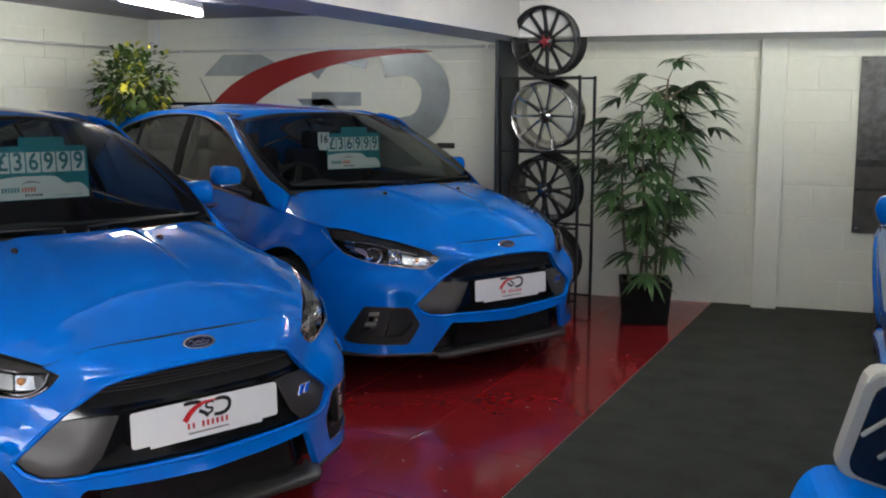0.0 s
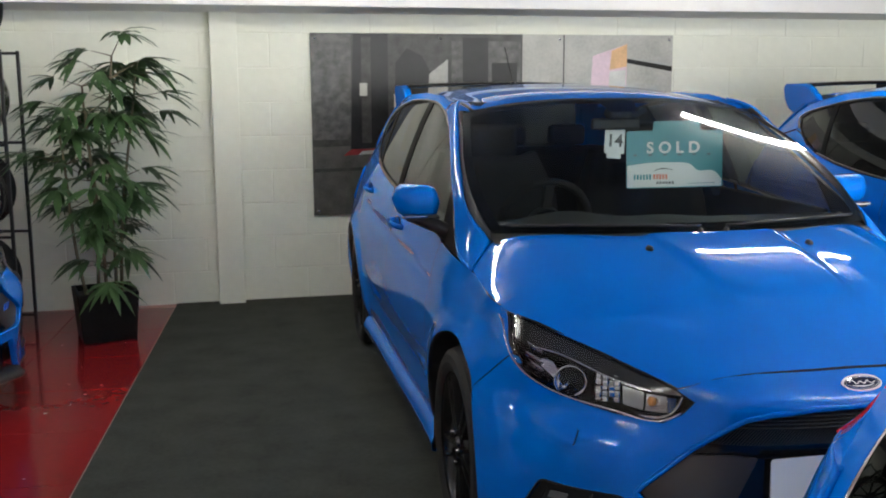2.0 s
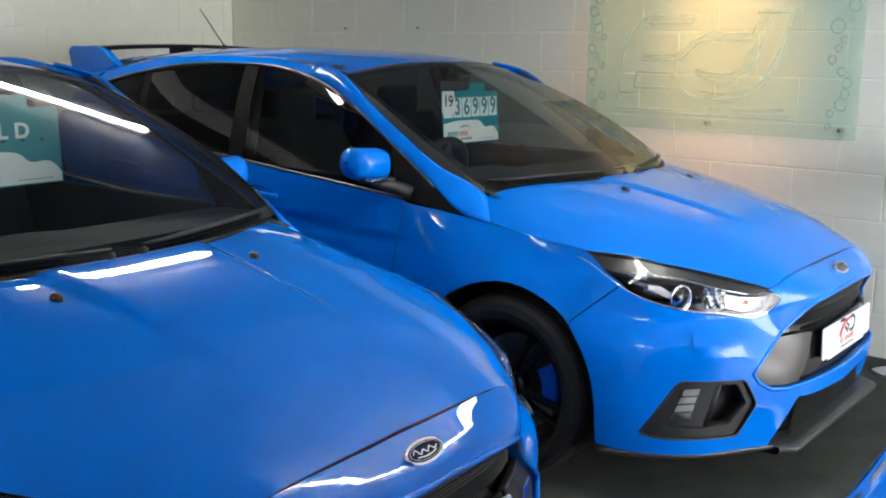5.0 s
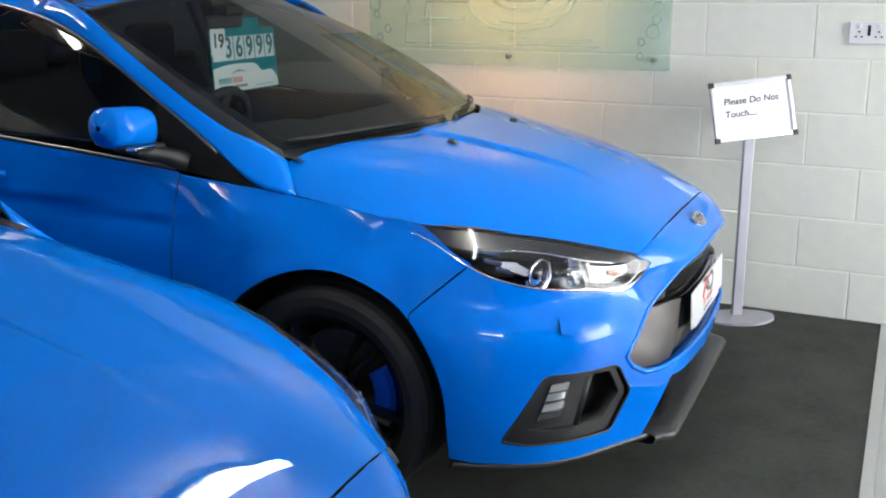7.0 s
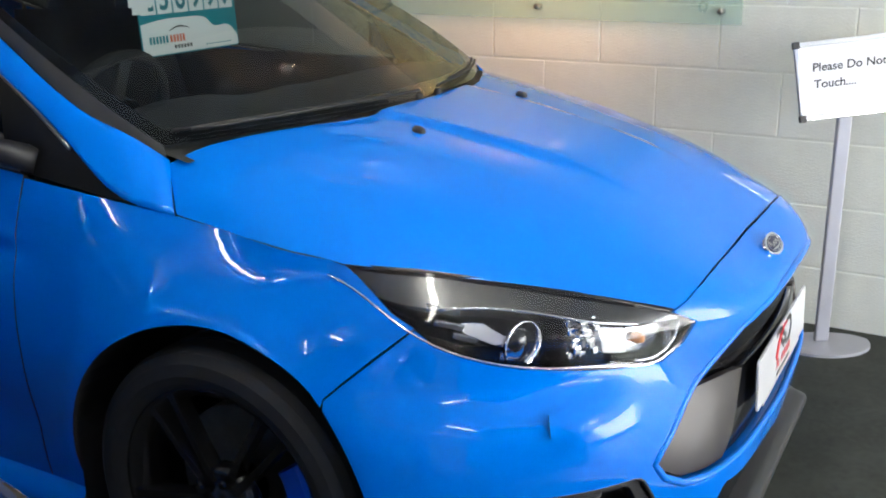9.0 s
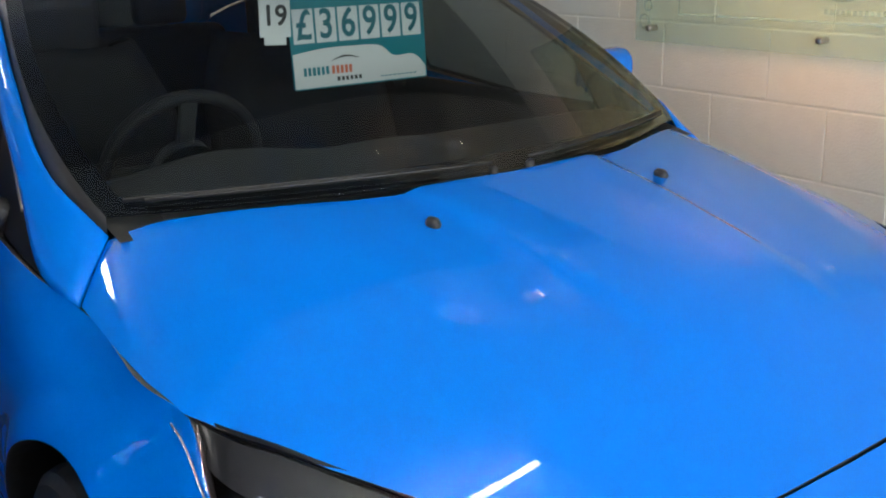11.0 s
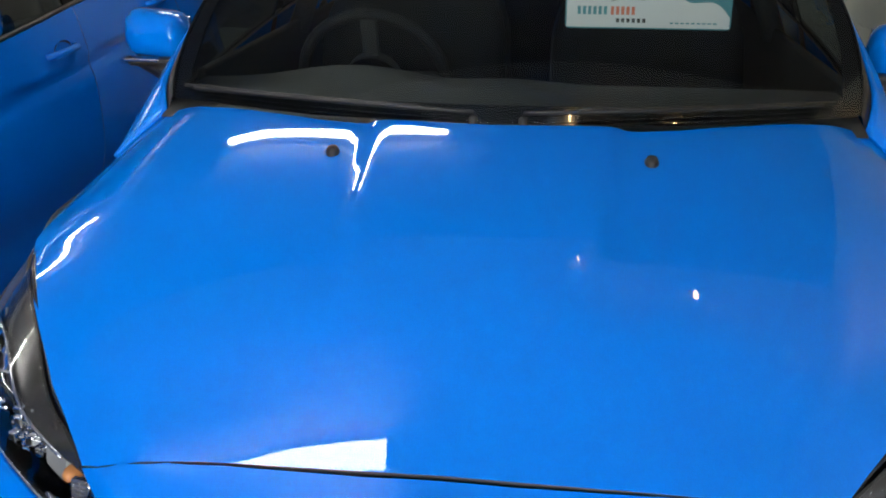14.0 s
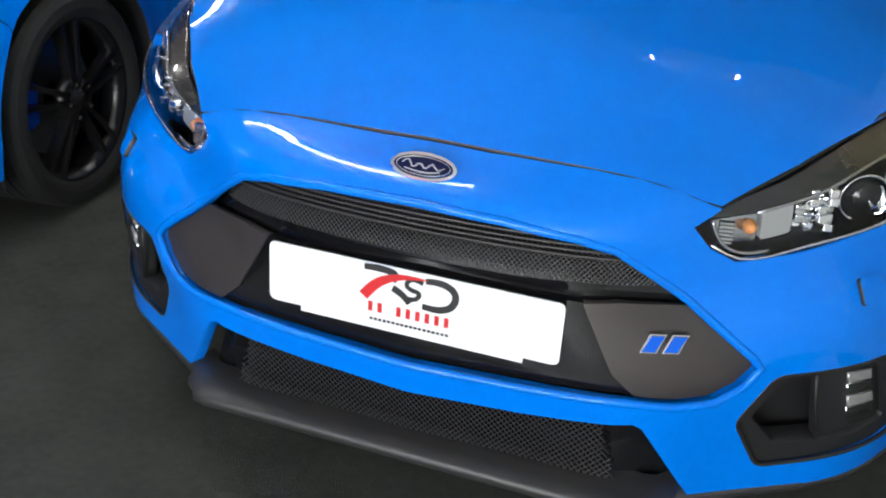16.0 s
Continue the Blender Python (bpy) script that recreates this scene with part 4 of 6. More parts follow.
        for r0 in range(5):
            for c0 in range(4):
                box(-.032 + .0160 * c0, -.036 + .0150 * r0, -.006 - .004 * ((r0 + c0) % 3), -.0165 + .0160 * c0, -.0215 + .0150 * r0, .004 + .007 * ((r0 * 3 + c0 * 2) % 4), .0025, bm=bm, m=mm @ pose(0, 0, 0, 6 * ((r0 + c0) % 3) - 6, 5 * (c0 % 3) - 5, 0))
        part("reflector", bm, M_CHROME, h, "faceted chrome reflector")
        trimmed("indicator_panel", front, rounded(fy((.535, .705), (.580, .718), (.586, .662), (.540, .652)), .006), M_LAMPWHITE, h, "pale silver indicator panel", step=.012, gap=0, flange=.02, raised=-.034, mirror=mir)
        trimmed("amber_panel", front, rounded(fy((.472, .690), (.530, .702), (.536, .650), (.486, .648)), .006), M_SATINCHROME, h, step=.012, gap=0, flange=.02, raised=-.040, mirror=mir)
        part("indicator_bulb", revolve([(.011, -.012), (.011, .0), (.007, .008), (0, .010)], 14, m=at(.505, .672, .030, .25)), M_AMBER, h, smooth=True)
        for k in range(6):
            part("prism", box(-.012, -.0022, -.004, .012, .0022, .006, .001, m=at(.470, .660 + .006 * k, .014, .2)), M_SATINCHROME, h)
        p = np.array(fine(fy((.448, .698), (.462, .666), (.497, .640), (.54, .642)), 14))
        part("inner_frame", tube((front(p[:, 0], p[:, 1]) - (.010, 0, 0)) * (1, sy, 1), .0035, 6), M_SATINCHROME, h, smooth=True)
        rim_line = np.array(fine(fy(*LAMP_LOW), 26))
        p = (front(rim_line[:, 0], rim_line[:, 1] + .004) - (.004, 0, 0)) * (1, sy, 1)
        part("bright_edge", tube(p, .0026, 6), M_CHROME, h, smooth=True)
        for y0, z0, w in ((.762, .757, .03), (.772, .735, .026), (.768, .715, .022)):
            c = front(np.array([on_front(y=y0, z=z0)[0]]), np.array([z0]))[0]
            part("side_facet", box(-w, -.003, -.006, w, .003, .006, .002, m=Matrix.Translation((c[0] - .004, sy * (c[1] - .026), c[2])) @ pose(0, 0, 0, 0, 14, -30 * sy)), M_SATINCHROME, h)
    # badge and number plate
    b = new("badge")
    b.parent = car
    c = front(np.array([0.0]), np.array([.727]))[0]
    m = Matrix.Translation(c) @ look((0, 0, 0), (-1, 0, -.95)).to_3x3().to_4x4()
    ell = lambda a, b_, n=40: [(a * math.cos(t), b_ * math.sin(t)) for t in [2 * math.pi * k / n for k in range(n)]]
    ob = part("rim", plate(ell(.057, .0242), .008, bevel=.003), M_CHROME, b, "chrome oval rim", smooth=False)
    ob.matrix_local = m
    ob = part("field", plate(ell(.050, .0188), .0015), M_BADGEBLUE, b, "dark blue enamel oval")
    ob.matrix_local = m @ Matrix.Translation((0, 0, .0075))
    oval = [(x, y, .0092) for x, y in ell(.0455, .0158, 41)] + [(.0455, 0, .0092)]
    ob = part("oval_line", tube(oval, .0009, 6, caps=False), M_CHROME, b)
    ob.matrix_local = m
    for pts in ([(-.036, .001), (-.026, .008), (-.016, -.004), (-.006, .004), (.004, -.004), (.014, .005), (.024, -.003), (.036, .002)], [(-.030, -.007), (-.010, -.010), (.018, -.009), (.030, -.006)]):
        ob = part("stroke", plate(bezier_bar(pts, [.0011, .0017, .0011], 0, 0, 16), .0010), M_CHROME, b)
        ob.matrix_local = m @ Matrix.Translation((0, 0, .0088))
    np_ = new("number_plate")
    np_.parent = car
    for sx, zc, face in ((1, .506, (.893, 0)),):
        m = Matrix.Translation((.882, 0, .506)) @ look((0, 0, 0), (-1, 0, -.045)).to_3x3().to_4x4()
        ob = part("backing", plate([tuple(p) for p in rounded([(-.26, -.0555), (.26, -.0555), (.26, .0555), (-.26, .0555)], .012)], .004, bevel=.001), M_NUMBERPLATE, np_, "white acrylic show plate")
        ob.matrix_local = m
        ob = part("lower_strip", plate([(-.20, -.066), (.20, -.066), (.20, -.050), (-.20, -.050)], .003), M_NUMBERPLATE, np_)
        ob.matrix_local = m
        dealer_mark(np_, m @ Matrix.Translation((0, .020, .0042)), .165, M_PRINTBLACK, M_PRINTRED)
        for k in (0, 1, 3, 4, 5, 6, 7, 8):
            ob = part("trade_name_bar", box(-.0735 + .017 * k, -.0335, .0, -.0655 + .017 * k, -.0155, .0006), M_PRINTRED, np_)
            ob.matrix_local = m @ Matrix.Translation((0, 0, .0042))
        for k in range(18):
            ob = part("small_print_bar", box(-.070 + .008 * k, -.0500, .0, -.0645 + .008 * k, -.0450, .0006), M_PRINTBLACK, np_)
            ob.matrix_local = m @ Matrix.Translation((0, 0, .0042))
    # sporting badge on the panel: slanted chrome and blue bars in place of letters
    c = front(np.array([on_front(y=.415, z=.498)[0]]), np.array([.498]))[0]
    m = Matrix.Translation((c[0] - .012, c[1], c[2])) @ look((0, 0, 0), (-1, -.38, 0)).to_3x3().to_4x4()
    rsb = new("panel_badge")
    rsb.parent = car
    for x0 in (-.034, .002):
        for mat, nm, e, z0 in ((M_CHROME, "chrome_shape", 0, 0), (M_CALIPER, "blue_shape", .0035, .002)):
            slant = [(x0 - .006 + e, -.018 + e), (x0 + .022 - e, -.018 + e), (x0 + .026 - e, -.003), (x0 + .034 - e, .018 - e), (x0 + .006 + e, .018 - e)]
            ob = part(nm, plate(slant, .0025, bevel=.0005), mat, rsb)
            ob.matrix_local = m @ Matrix.Translation((0, 0, z0))
    # wings
    ar = [(ARCH * math.cos(a), ARCH_Z + ARCH * math.sin(a)) for a in np.linspace(math.radians(45.9), math.pi, 28)]
    wing = [(-.122, .874), (.05, .852), (.15, .841), (.245, .829), (.292, .802), (.326, .781), (.362, .759), (.405, .7385), (.345, .6845), (.29, .6345), (.2634, .6078)] + ar + [(-.374, .25), (-.385, .225), (-.508, .225), (-.508, .4), (-.508, .6), (-.505, .75), (-.500, .915), (-.36, .905), (-.233, .891)]
    pair("front_wing", side, wing, M_BLUE, car, step=.022, gap=.001, flange=.014)
    # doors
    fd = [(-.5035, .920), (-.9, .956), (-1.2, .981), (-1.445, 1.002), (-1.452, .85), (-1.455, .5), (-1.45, .235), (-1.0, .232), (-.5115, .230), (-.5115, .6)]
    fdo = pair("front_door", side, fd, M_BLUE, car, step=.03, gap=.0, flange=.014)
    q = [(-WHEELBASE + (ARCH + .03) * math.cos(a), ARCH_Z + (ARCH + .03) * math.sin(a)) for a in np.linspace(0.22, 1.25, 14)]
    rd = [(-1.4485, 1.002), (-1.7, 1.018), (-1.95, 1.041), (-2.2, 1.081), (-2.36, 1.125), (-2.43, .95), (-2.475, .80)] + q[::-1] + [(-2.245, .36), (-2.235, .235), (-1.9, .235), (-1.4535, .235), (-1.4585, .5), (-1.4555, .85)]
    rdo = pair("rear_door", side, rd, M_BLUE, car, step=.03, gap=.0003, flange=.014)
    for doors, hx, hz in ((fdo, -1.26, .880), (rdo, -2.20, .938)):
        for d, sy in zip(doors, (1, -1)):
            y = float(side_y(np.array(hx), np.array(hz)))
            bm = tube([(hx + .11, sy * (y - .002), hz - .004), (hx + .085, sy * (y + .022), hz), (hx + .02, sy * (y + .030), hz + .003), (hx - .07, sy * (y + .026), hz + .004), (hx - .10, sy * (y - .002), hz + .004)], [.010, .012, .012, .012, .012], 10)
            part("door_handle", bm, M_BLUE, d, "body-coloured door handle", smooth=True)
            part("handle_recess", revolve([(.055, 0), (.045, -.008), (0, -.018)], 24, m=Matrix.Translation((hx - .01, sy * (y + .002), hz)) @ pose(0, 0, 0, -90 * sy, 0, 0) @ Matrix.Diagonal((1.2, .6, 1, 1))), M_TRIM, d, smooth=True)
    # rear quarters
    q = [(-WHEELBASE + ARCH * math.cos(a), ARCH_Z + ARCH * math.sin(a)) for a in np.linspace(0.0, math.pi, 36)]
    q2 = [(-WHEELBASE + (ARCH + .03) * math.cos(a), ARCH_Z + (ARCH + .03) * math.sin(a)) for a in np.linspace(0.22, 1.25, 14)]
    rq = [(-2.365, 1.128), (-2.5, 1.18), (-2.60, 1.20), (-2.75, 1.17), (-2.9, 1.13), (-3.02, 1.09), (-3.02, .95), (-2.93, .83), (-2.95, .70), (-3.0, .60), (-3.03, .45), (-3.02, .28)] + [(-3.019, ARCH_Z - .08)] + q[::-1] + [(-2.272, .235), (-2.238, .235), (-2.25, .36)] + q2 + [(-2.48, .80), (-2.435, .95)]
    pair("rear_quarter", side, rq, M_BLUE, car, step=.03, gap=.002, flange=.014)
    # skirts
    for sy in (1, -1):
        rows = []
        xs = np.linspace(-.39, -2.26, 24)
        base = side_y(xs, np.full(24, .24))
        for dy, z in ((-.02, .25), (.012, .235), (.030, .20), (.028, .165), (-.03, .150)):
            rows.append(np.stack([xs, sy * (base + dy), np.full(24, z)], -1))
        grid_part("side_skirt", rows, M_BLUE, car, flip=sy < 0)
    # cabin sides: pillars and rails round the windows
    rail = [(-1.0, 1.352), (-1.08, 1.384), (-1.2, 1.406), (-1.355, 1.426), (-1.72, 1.436), (-2.12, 1.422), (-2.4, 1.385), (-2.62, 1.340), (-2.80, 1.285), (-2.92, 1.20), (-3.0, 1.11), (-2.9, 1.135), (-2.75, 1.175), (-2.60, 1.205), (-2.5, 1.185), (-2.40, 1.142)]
    dlo_back = DLO[9:18]
    outline = rail + dlo_back + [(-.969, 1.299)]
    pair("cant_rail", cabin, outline, M_BLUE, car, step=.025, gap=.001, flange=.012)
    for sy in (1, -1):
        lower = [(-.124, .787, float(bonnet_z(-.124, .787)) - .002), (-.228, .802, .892), (-.386, .7805, .985), (-.609, .7455, 1.112), (-.784, .7135, 1.211), (-.969, .6805, 1.302), (-1.08, .664, 1.342), (-1.16, .654, 1.366)]
        upper = [(-.210, .704, float(bonnet_z(-.210, .704)) - .001), (-.289, .730, 1.004), (-.378, .737, 1.036), (-.47, .734, 1.081), (-.568, .719, 1.131), (-.666, .705, 1.184), (-.768, .687, 1.241), (-.869, .669, 1.303), (-.974, .648, 1.367), (-1.06, .625, 1.392), (-1.14, .60, 1.405)]
        lo_, up_ = path3(lower, 30), path3(upper, 30)
        rows = []
        for t in np.linspace(0, 1, 9):
            p = lo_ * (1 - t) + up_ * t
            p = p + (4 * t * (1 - t) * .009) * np.linspace(.2, 1, 30)[:, None] * np.array([.45, .65, .60])
            rows.append(p * (1, sy, 1))
        grid_part("windscreen_pillar", rows, M_BLUE, car, thick=.01, flip=sy > 0)
        up2 = path3(upper[0:9], 24)
        gl2 = screen(np.full(24, .985), np.linspace(.02, .985, 24))
        strip = [(up2 * (1 - t) + gl2 * t + np.array([0, 0, .006 * 4 * t * (1 - t)])) * (1, sy, 1) for t in (0, .33, .66, 1)]
        grid_part("screen_moulding", strip, M_TRIM, car, "black rubber moulding beside the windscreen", flip=sy > 0)
    # side windows, with black divisions and a bright waist strip
    front_win = [(-.56, .933), (-.9, .964), (-1.2, .989), (-1.40, 1.005), (-1.47, 1.392), (-1.38, 1.388), (-1.19, 1.357), (-.972, 1.289), (-.79, 1.199), (-.63, 1.110)]
    rear_win = [(-1.50, 1.013), (-1.7, 1.027), (-1.95, 1.050), (-2.12, 1.074), (-2.20, 1.35), (-1.96, 1.376), (-1.6, 1.394), (-1.56, 1.395)]
    fixed_win = [(-2.17, 1.088), (-2.2, 1.094), (-2.41, 1.158), (-2.545, 1.22), (-2.60, 1.270), (-2.49, 1.309), (-2.29, 1.342), (-2.25, 1.346)]
    rd_glass = M_PRIVACY
    pair("front_side_window", cabin, front_win, M_SIDEGLASS, car, step=.05, gap=0, flange=.003, raised=-.004)
    pair("rear_side_window", cabin, rear_win, rd_glass, car, step=.05, gap=0, flange=.003, raised=-.004)
    pair("fixed_side_window", cabin, fixed_win, rd_glass, car, step=.05, gap=0, flange=.003, raised=-.004)
    pair("window_frame", cabin, DLO, M_FRAME, car, holes=(front_win[::-1], rear_win[::-1], fixed_win[::-1]), step=.03, gap=.001, flange=.006, raised=-.001)
    for sy in (1, -1):
        xs = np.linspace(-.52, -2.2, 30)
        zz = np.interp(-xs, [-p[0] for p in DLO[2:9]], [p[1] for p in DLO[2:9]])
        p = cabin(xs, zz + .004) + (0, .003, 0)
        part("waist_strip", tube(p * (1, sy, 1), .0055, 6), M_TRIMBRONZE, car, "satin bronze-grey window strip", smooth=True)
        top = np.array(DLO[10:])
        p = cabin(top[:, 0], top[:, 1] - .002) + (0, .003, 0)
        part("window_strip", tube(path3(list(p), 48) * (1, sy, 1), .005, 6), M_TRIMBRONZE, car, "satin bronze-grey window strip", smooth=True)
    # mirrors
    for sy in (1, -1):
        mi = new("door_mirror")
        mi.parent = car
        rows = []
        for t in np.linspace(0, 1, 15):
            # from the inner end outwards
            y = .800 + .168 * t
            sx = 1 - .35 * max(0, t - .72) / .28 - .10 * (1 - t)
            if t > .9:
                sx *= math.sqrt(max(0.03, 1 - ((t - .9) / .1) ** 2))
            hgt = .066 * (1 - .10 * abs(t - .4)) * (1 if t < .8 else math.sqrt(max(.02, 1 - ((t - .8) / .2) ** 2)))
            if t < .2:
                hgt *= math.sqrt(max(.04, 1 - ((.2 - t) / .2) ** 2))
                sx *= math.sqrt(max(.10, 1 - ((.2 - t) / .2) ** 2))
            ring = []
            for a in np.linspace(0, 2 * math.pi, 26)[:-1]:
                c, s_ = math.cos(a), math.sin(a)
                ex = math.copysign(abs(c) ** .78, c)
                ez = math.copysign(abs(s_) ** .78, s_)
                fx_ = -.622 - .030 * t + (.072 * sx * ex if c > 0 else .066 * sx * ex)
                ring.append((fx_, sy * y, 1.046 + .012 * t + hgt * .92 * ez))
            rows.append(ring)
        grid_part("mirror_shell", rows, M_BLUE, mi, flip=sy < 0, closed=True)
        bm = tube([(-.49, sy * .785, .945), (-.54, sy * .82, .966), (-.57, sy * .87, .982), (-.58, sy * .92, .990)], [.030, .026, .022, .010], 12)
        part("mirror_foot", bm, M_TRIM, mi, "black mirror foot", smooth=True)
        part("mirror_base", box(-.635, sy * .81, .986, -.545, sy * .935, 1.006, .008), M_TRIM, mi)
        part("side_repeater", box(-.575, sy * .85, .992, -.535, sy * .950, 1.008, .006), M_LENS, mi)
        part("repeater_reflector", box(-.580, sy * .855, .994, -.545, sy * .945, 1.005, .004), M_CHROME, mi)
        part("mirror_glass", box(-.694, sy * .825, 1.005, -.703, sy * .930, 1.088, .001), M_CHROME, mi)
    # windscreen, roof, tailgate
    ws = [(-.985, .02), (-.5, .0), (0, .0), (.5, .0), (.985, .02), (.985, .5), (.985, .97), (.9, .985), (.5, .99), (0, .99), (-.5, .99), (-.9, .985), (-.985, .97), (-.985, .5)]
    trimmed("windscreen", screen, ws, M_SCREEN, car, step=.05, gap=0, flange=.004, aspect=.66)
    band = [(-.93, .075), (-.5, .05), (0, .05), (.5, .05), (.93, .075), (.945, .5), (.94, .93), (.85, .955), (.12, .955), (.10, .86), (-.10, .86), (-.12, .955), (-.85, .955), (-.94, .93), (-.945, .5)]
    trimmed("screen_border", screen, ws, M_BLACKGLOSS, car, holes=(band[::-1],), step=.03, gap=0, flange=0, raised=-.006, aspect=.66)
    rf = [(-.956, 0), (-.965, .18), (-.985, .365), (-1.0, .48), (-1.02, .572), (-1.2, .583), (-1.4, .585), (-1.9, .580), (-2.4, .565), (-2.75, .54), (-2.80, .30), (-2.82, 0)]
    rfull = rf + [(x, -y) for x, y in reversed(rf) if y > 0]
    trimmed("roof", roof, rfull, M_BLUE, car, step=.04, gap=.001, flange=.01)
    for sy in (1, -1):
        xs = np.linspace(-1.02, -2.7, 30)
        r = roof(xs, _rw(xs) - .002)
        part("roof_seal", tube(r * (1, sy, 1) + (0, 0, .002), .006, 6), M_TRIM, car, smooth=True)
        lo_ = np.stack([xs, _rw(xs) + .0, r[:, 2]], -1)
        hi_ = cabin(xs, np.interp(-xs, [-p[0] for p in rail[:9]], [p[1] for p in rail[:9]]))
        grid_part("roof_edge", [lo_ * (1, sy, 1) * .999 + (0, 0, -.001), (lo_ * .5 + hi_ * .5) * (1, sy, 1) + (0, 0, .006), hi_ * (1, sy, 1)], M_BLUE, car, flip=sy < 0)
    part("aerial_base", revolve([(.022, -.01), (.020, .008), (.010, .022), (.004, .026)], 16, m=Matrix.Translation((-2.50, 0, 1.46)) @ Matrix.Diagonal((1.5, .9, 1, 1))), M_TRIM, car, smooth=True)
    part("aerial", tube([(-2.50, 0, 1.48), (-2.62, 0, 1.60), (-2.70, 0, 1.68)], [.0035, .003, .0022], 8), M_TRIM, car, smooth=True)
    # spoiler
    sp = new("roof_spoiler")
    sp.parent = car
    rows = []
    for y in np.linspace(-.56, .56, 25):
        lift = 1.478 - .015 * (abs(y) / .56) ** 2
        rows.append([(-2.72 + .02 * abs(y), y, lift - .006), (-2.85, y, lift + .008), (-3.02, y, lift + .002), (-3.06, y, lift - .006), (-3.02, y, lift - .018), (-2.85, y, lift - .014), (-2.74, y, lift - .014)])
    grid_part("blade", rows, M_BLACKGLOSS, sp, "black upper spoiler blade", closed=True, flip=False)
    for sy in (1, -1):
        o = [(-2.62, 1.375), (-2.74, 1.45), (-2.80, 1.468), (-3.045, 1.468), (-3.07, 1.44), (-3.05, 1.37), (-3.0, 1.315), (-2.93, 1.285), (-2.82, 1.31), (-2.7, 1.35)]
        bm = plate(o, .045, m=pose(0, 0, 0, 90, 0, 0))
        bmesh.ops.translate(bm, verts=bm.verts, vec=(0, sy * .565 + .0225, 0))
        bmesh.ops.bevel(bm, geom=list(bm.edges), offset=.010, segments=2, affect="EDGES", profile=.5)
        part("end_plate", bm, M_BLUE, sp, "blue spoiler end plate")
    part("lower_blade", grid_like(-.55, .55), M_BLUE, sp)
    part("strut", box(-2.95, -.03, 1.40, -2.80, .03, 1.475, .01), M_TRIM, sp)
    rw = [(-.93, .05), (0, .04), (.93, .05), (.95, .5), (.93, .95), (0, .97), (-.93, .95), (-.95, .5)]
    trimmed("rear_window", rear_screen, rw, M_PRIVACY, car, step=.06, gap=0, flange=.004, aspect=.6, flip=True)
    ro = [(-1.0, -.06), (0, -.06), (1.0, -.06), (1.08, .5), (1.06, 1.02), (0, 1.04), (-1.06, 1.02), (-1.08, .5)]
    trimmed("tailgate_frame", rear_screen, ro, M_BLUE, car, holes=(rw[::-1],), step=.04, gap=0, flange=.01, aspect=.6, flip=True)
    tg = [(-.60, 1.06), (-.62, .80), (-.58, .62), (.58, .62), (.62, .80), (.60, 1.06)]
    trimmed("tailgate", tail, tg[::-1], M_BLUE, car, step=.04, gap=.002, flange=.012, flip=True)
    rb = [(-.83, .60), (-.85, .45), (-.83, .20), (-.4, .18), (.4, .18), (.83, .20), (.85, .45), (.83, .60), (.58, .615), (-.58, .615)]
    trimmed("rear_bumper", tail, rb, M_BLUE, car, step=.05, gap=.002, flange=.02, flip=True)
    for sy in (1, -1):
        xs = np.linspace(-2.95, -3.13, 7)
        rows = []
        for z in np.linspace(.22, .82, 9):
            a = side(np.array([-2.99]), np.array([z]))[0]
            b = tail(np.array([.80 if z < .6 else .74]), np.array([z]))[0]
            mid = (a + b) / 2 + np.array([-.03, .035, 0])
            rows.append(path3([a, mid, b], 9) * (1, sy, 1))
        grid_part("bumper_corner", rows, M_BLUE, car, flip=sy > 0)
        rows, rows2 = [], []
        for z in np.linspace(.80, .985, 11):
            a = side(np.array([-3.005]), np.array([z]))[0] + (0, .001, 0)
            b = tail(np.array([.585]), np.array([min(z, 1.06)]))[0] + (-.004, 0, 0)
            b[2] = z
            mid = a * .45 + b * .55 + np.array([-.016, .020, 0])
            line = path3([a, mid, b], 15)
            rows2.append(line * (1, sy, 1))
            if z > .88:
                rows.append((line[9:] + np.array([-.004, .002, 0])) * (1, sy, 1))
        grid_part("rear_corner", rows2, M_BLUE, car, thick=.01, flip=sy > 0)
        grid_part("tail_lamp", rows, M_REDLENS, car, "red and clear rear lamp", thick=.008, flip=sy > 0)
    # rear pillars, between the quarter and the rear window
    for sy in (1, -1):
        rows = []
        lamp = []
        for z in np.linspace(.98, 1.345, 19):
            xe = float(np.interp(z, [.98, 1.045, 1.11, 1.20, 1.285, 1.345], [-3.0, -2.985, -2.955, -2.875, -2.76, -2.64]))
            a = side(np.array([-3.005]), np.array([z]))[0] if z < 1.0 else cabin(np.array([xe]), np.array([z]))[0] + (0, .003, 0)
            k = float(np.clip((z - 1.0) / .12, 0, 1))
            b = tail(np.array([.585]), np.array([min(z, 1.06)]))[0] * (1 - k) + rear_screen(np.array([1.04]), np.array([max(z - 1.06, 0) / .315]))[0] * k
            b[2] = z
            mid = a * .5 + b * .5 + np.array([-.020, .024, 0])
            line = path3([a, mid, b], 15)
            rows.append(line * (1, sy, 1))
            if z < 1.14:
                lamp.append((line[8:] + np.array([-.004, .003, 0])) * (1, sy, 1))
        grid_part("tail_lamp_top", lamp, M_REDLENS, car, "red upper half of the rear lamp", thick=.008, flip=sy > 0)
        grid_part("rear_pillar", rows, M_BLUE, car, thick=.008, flip=sy > 0)
    # scuttle and wipers
    rows = []
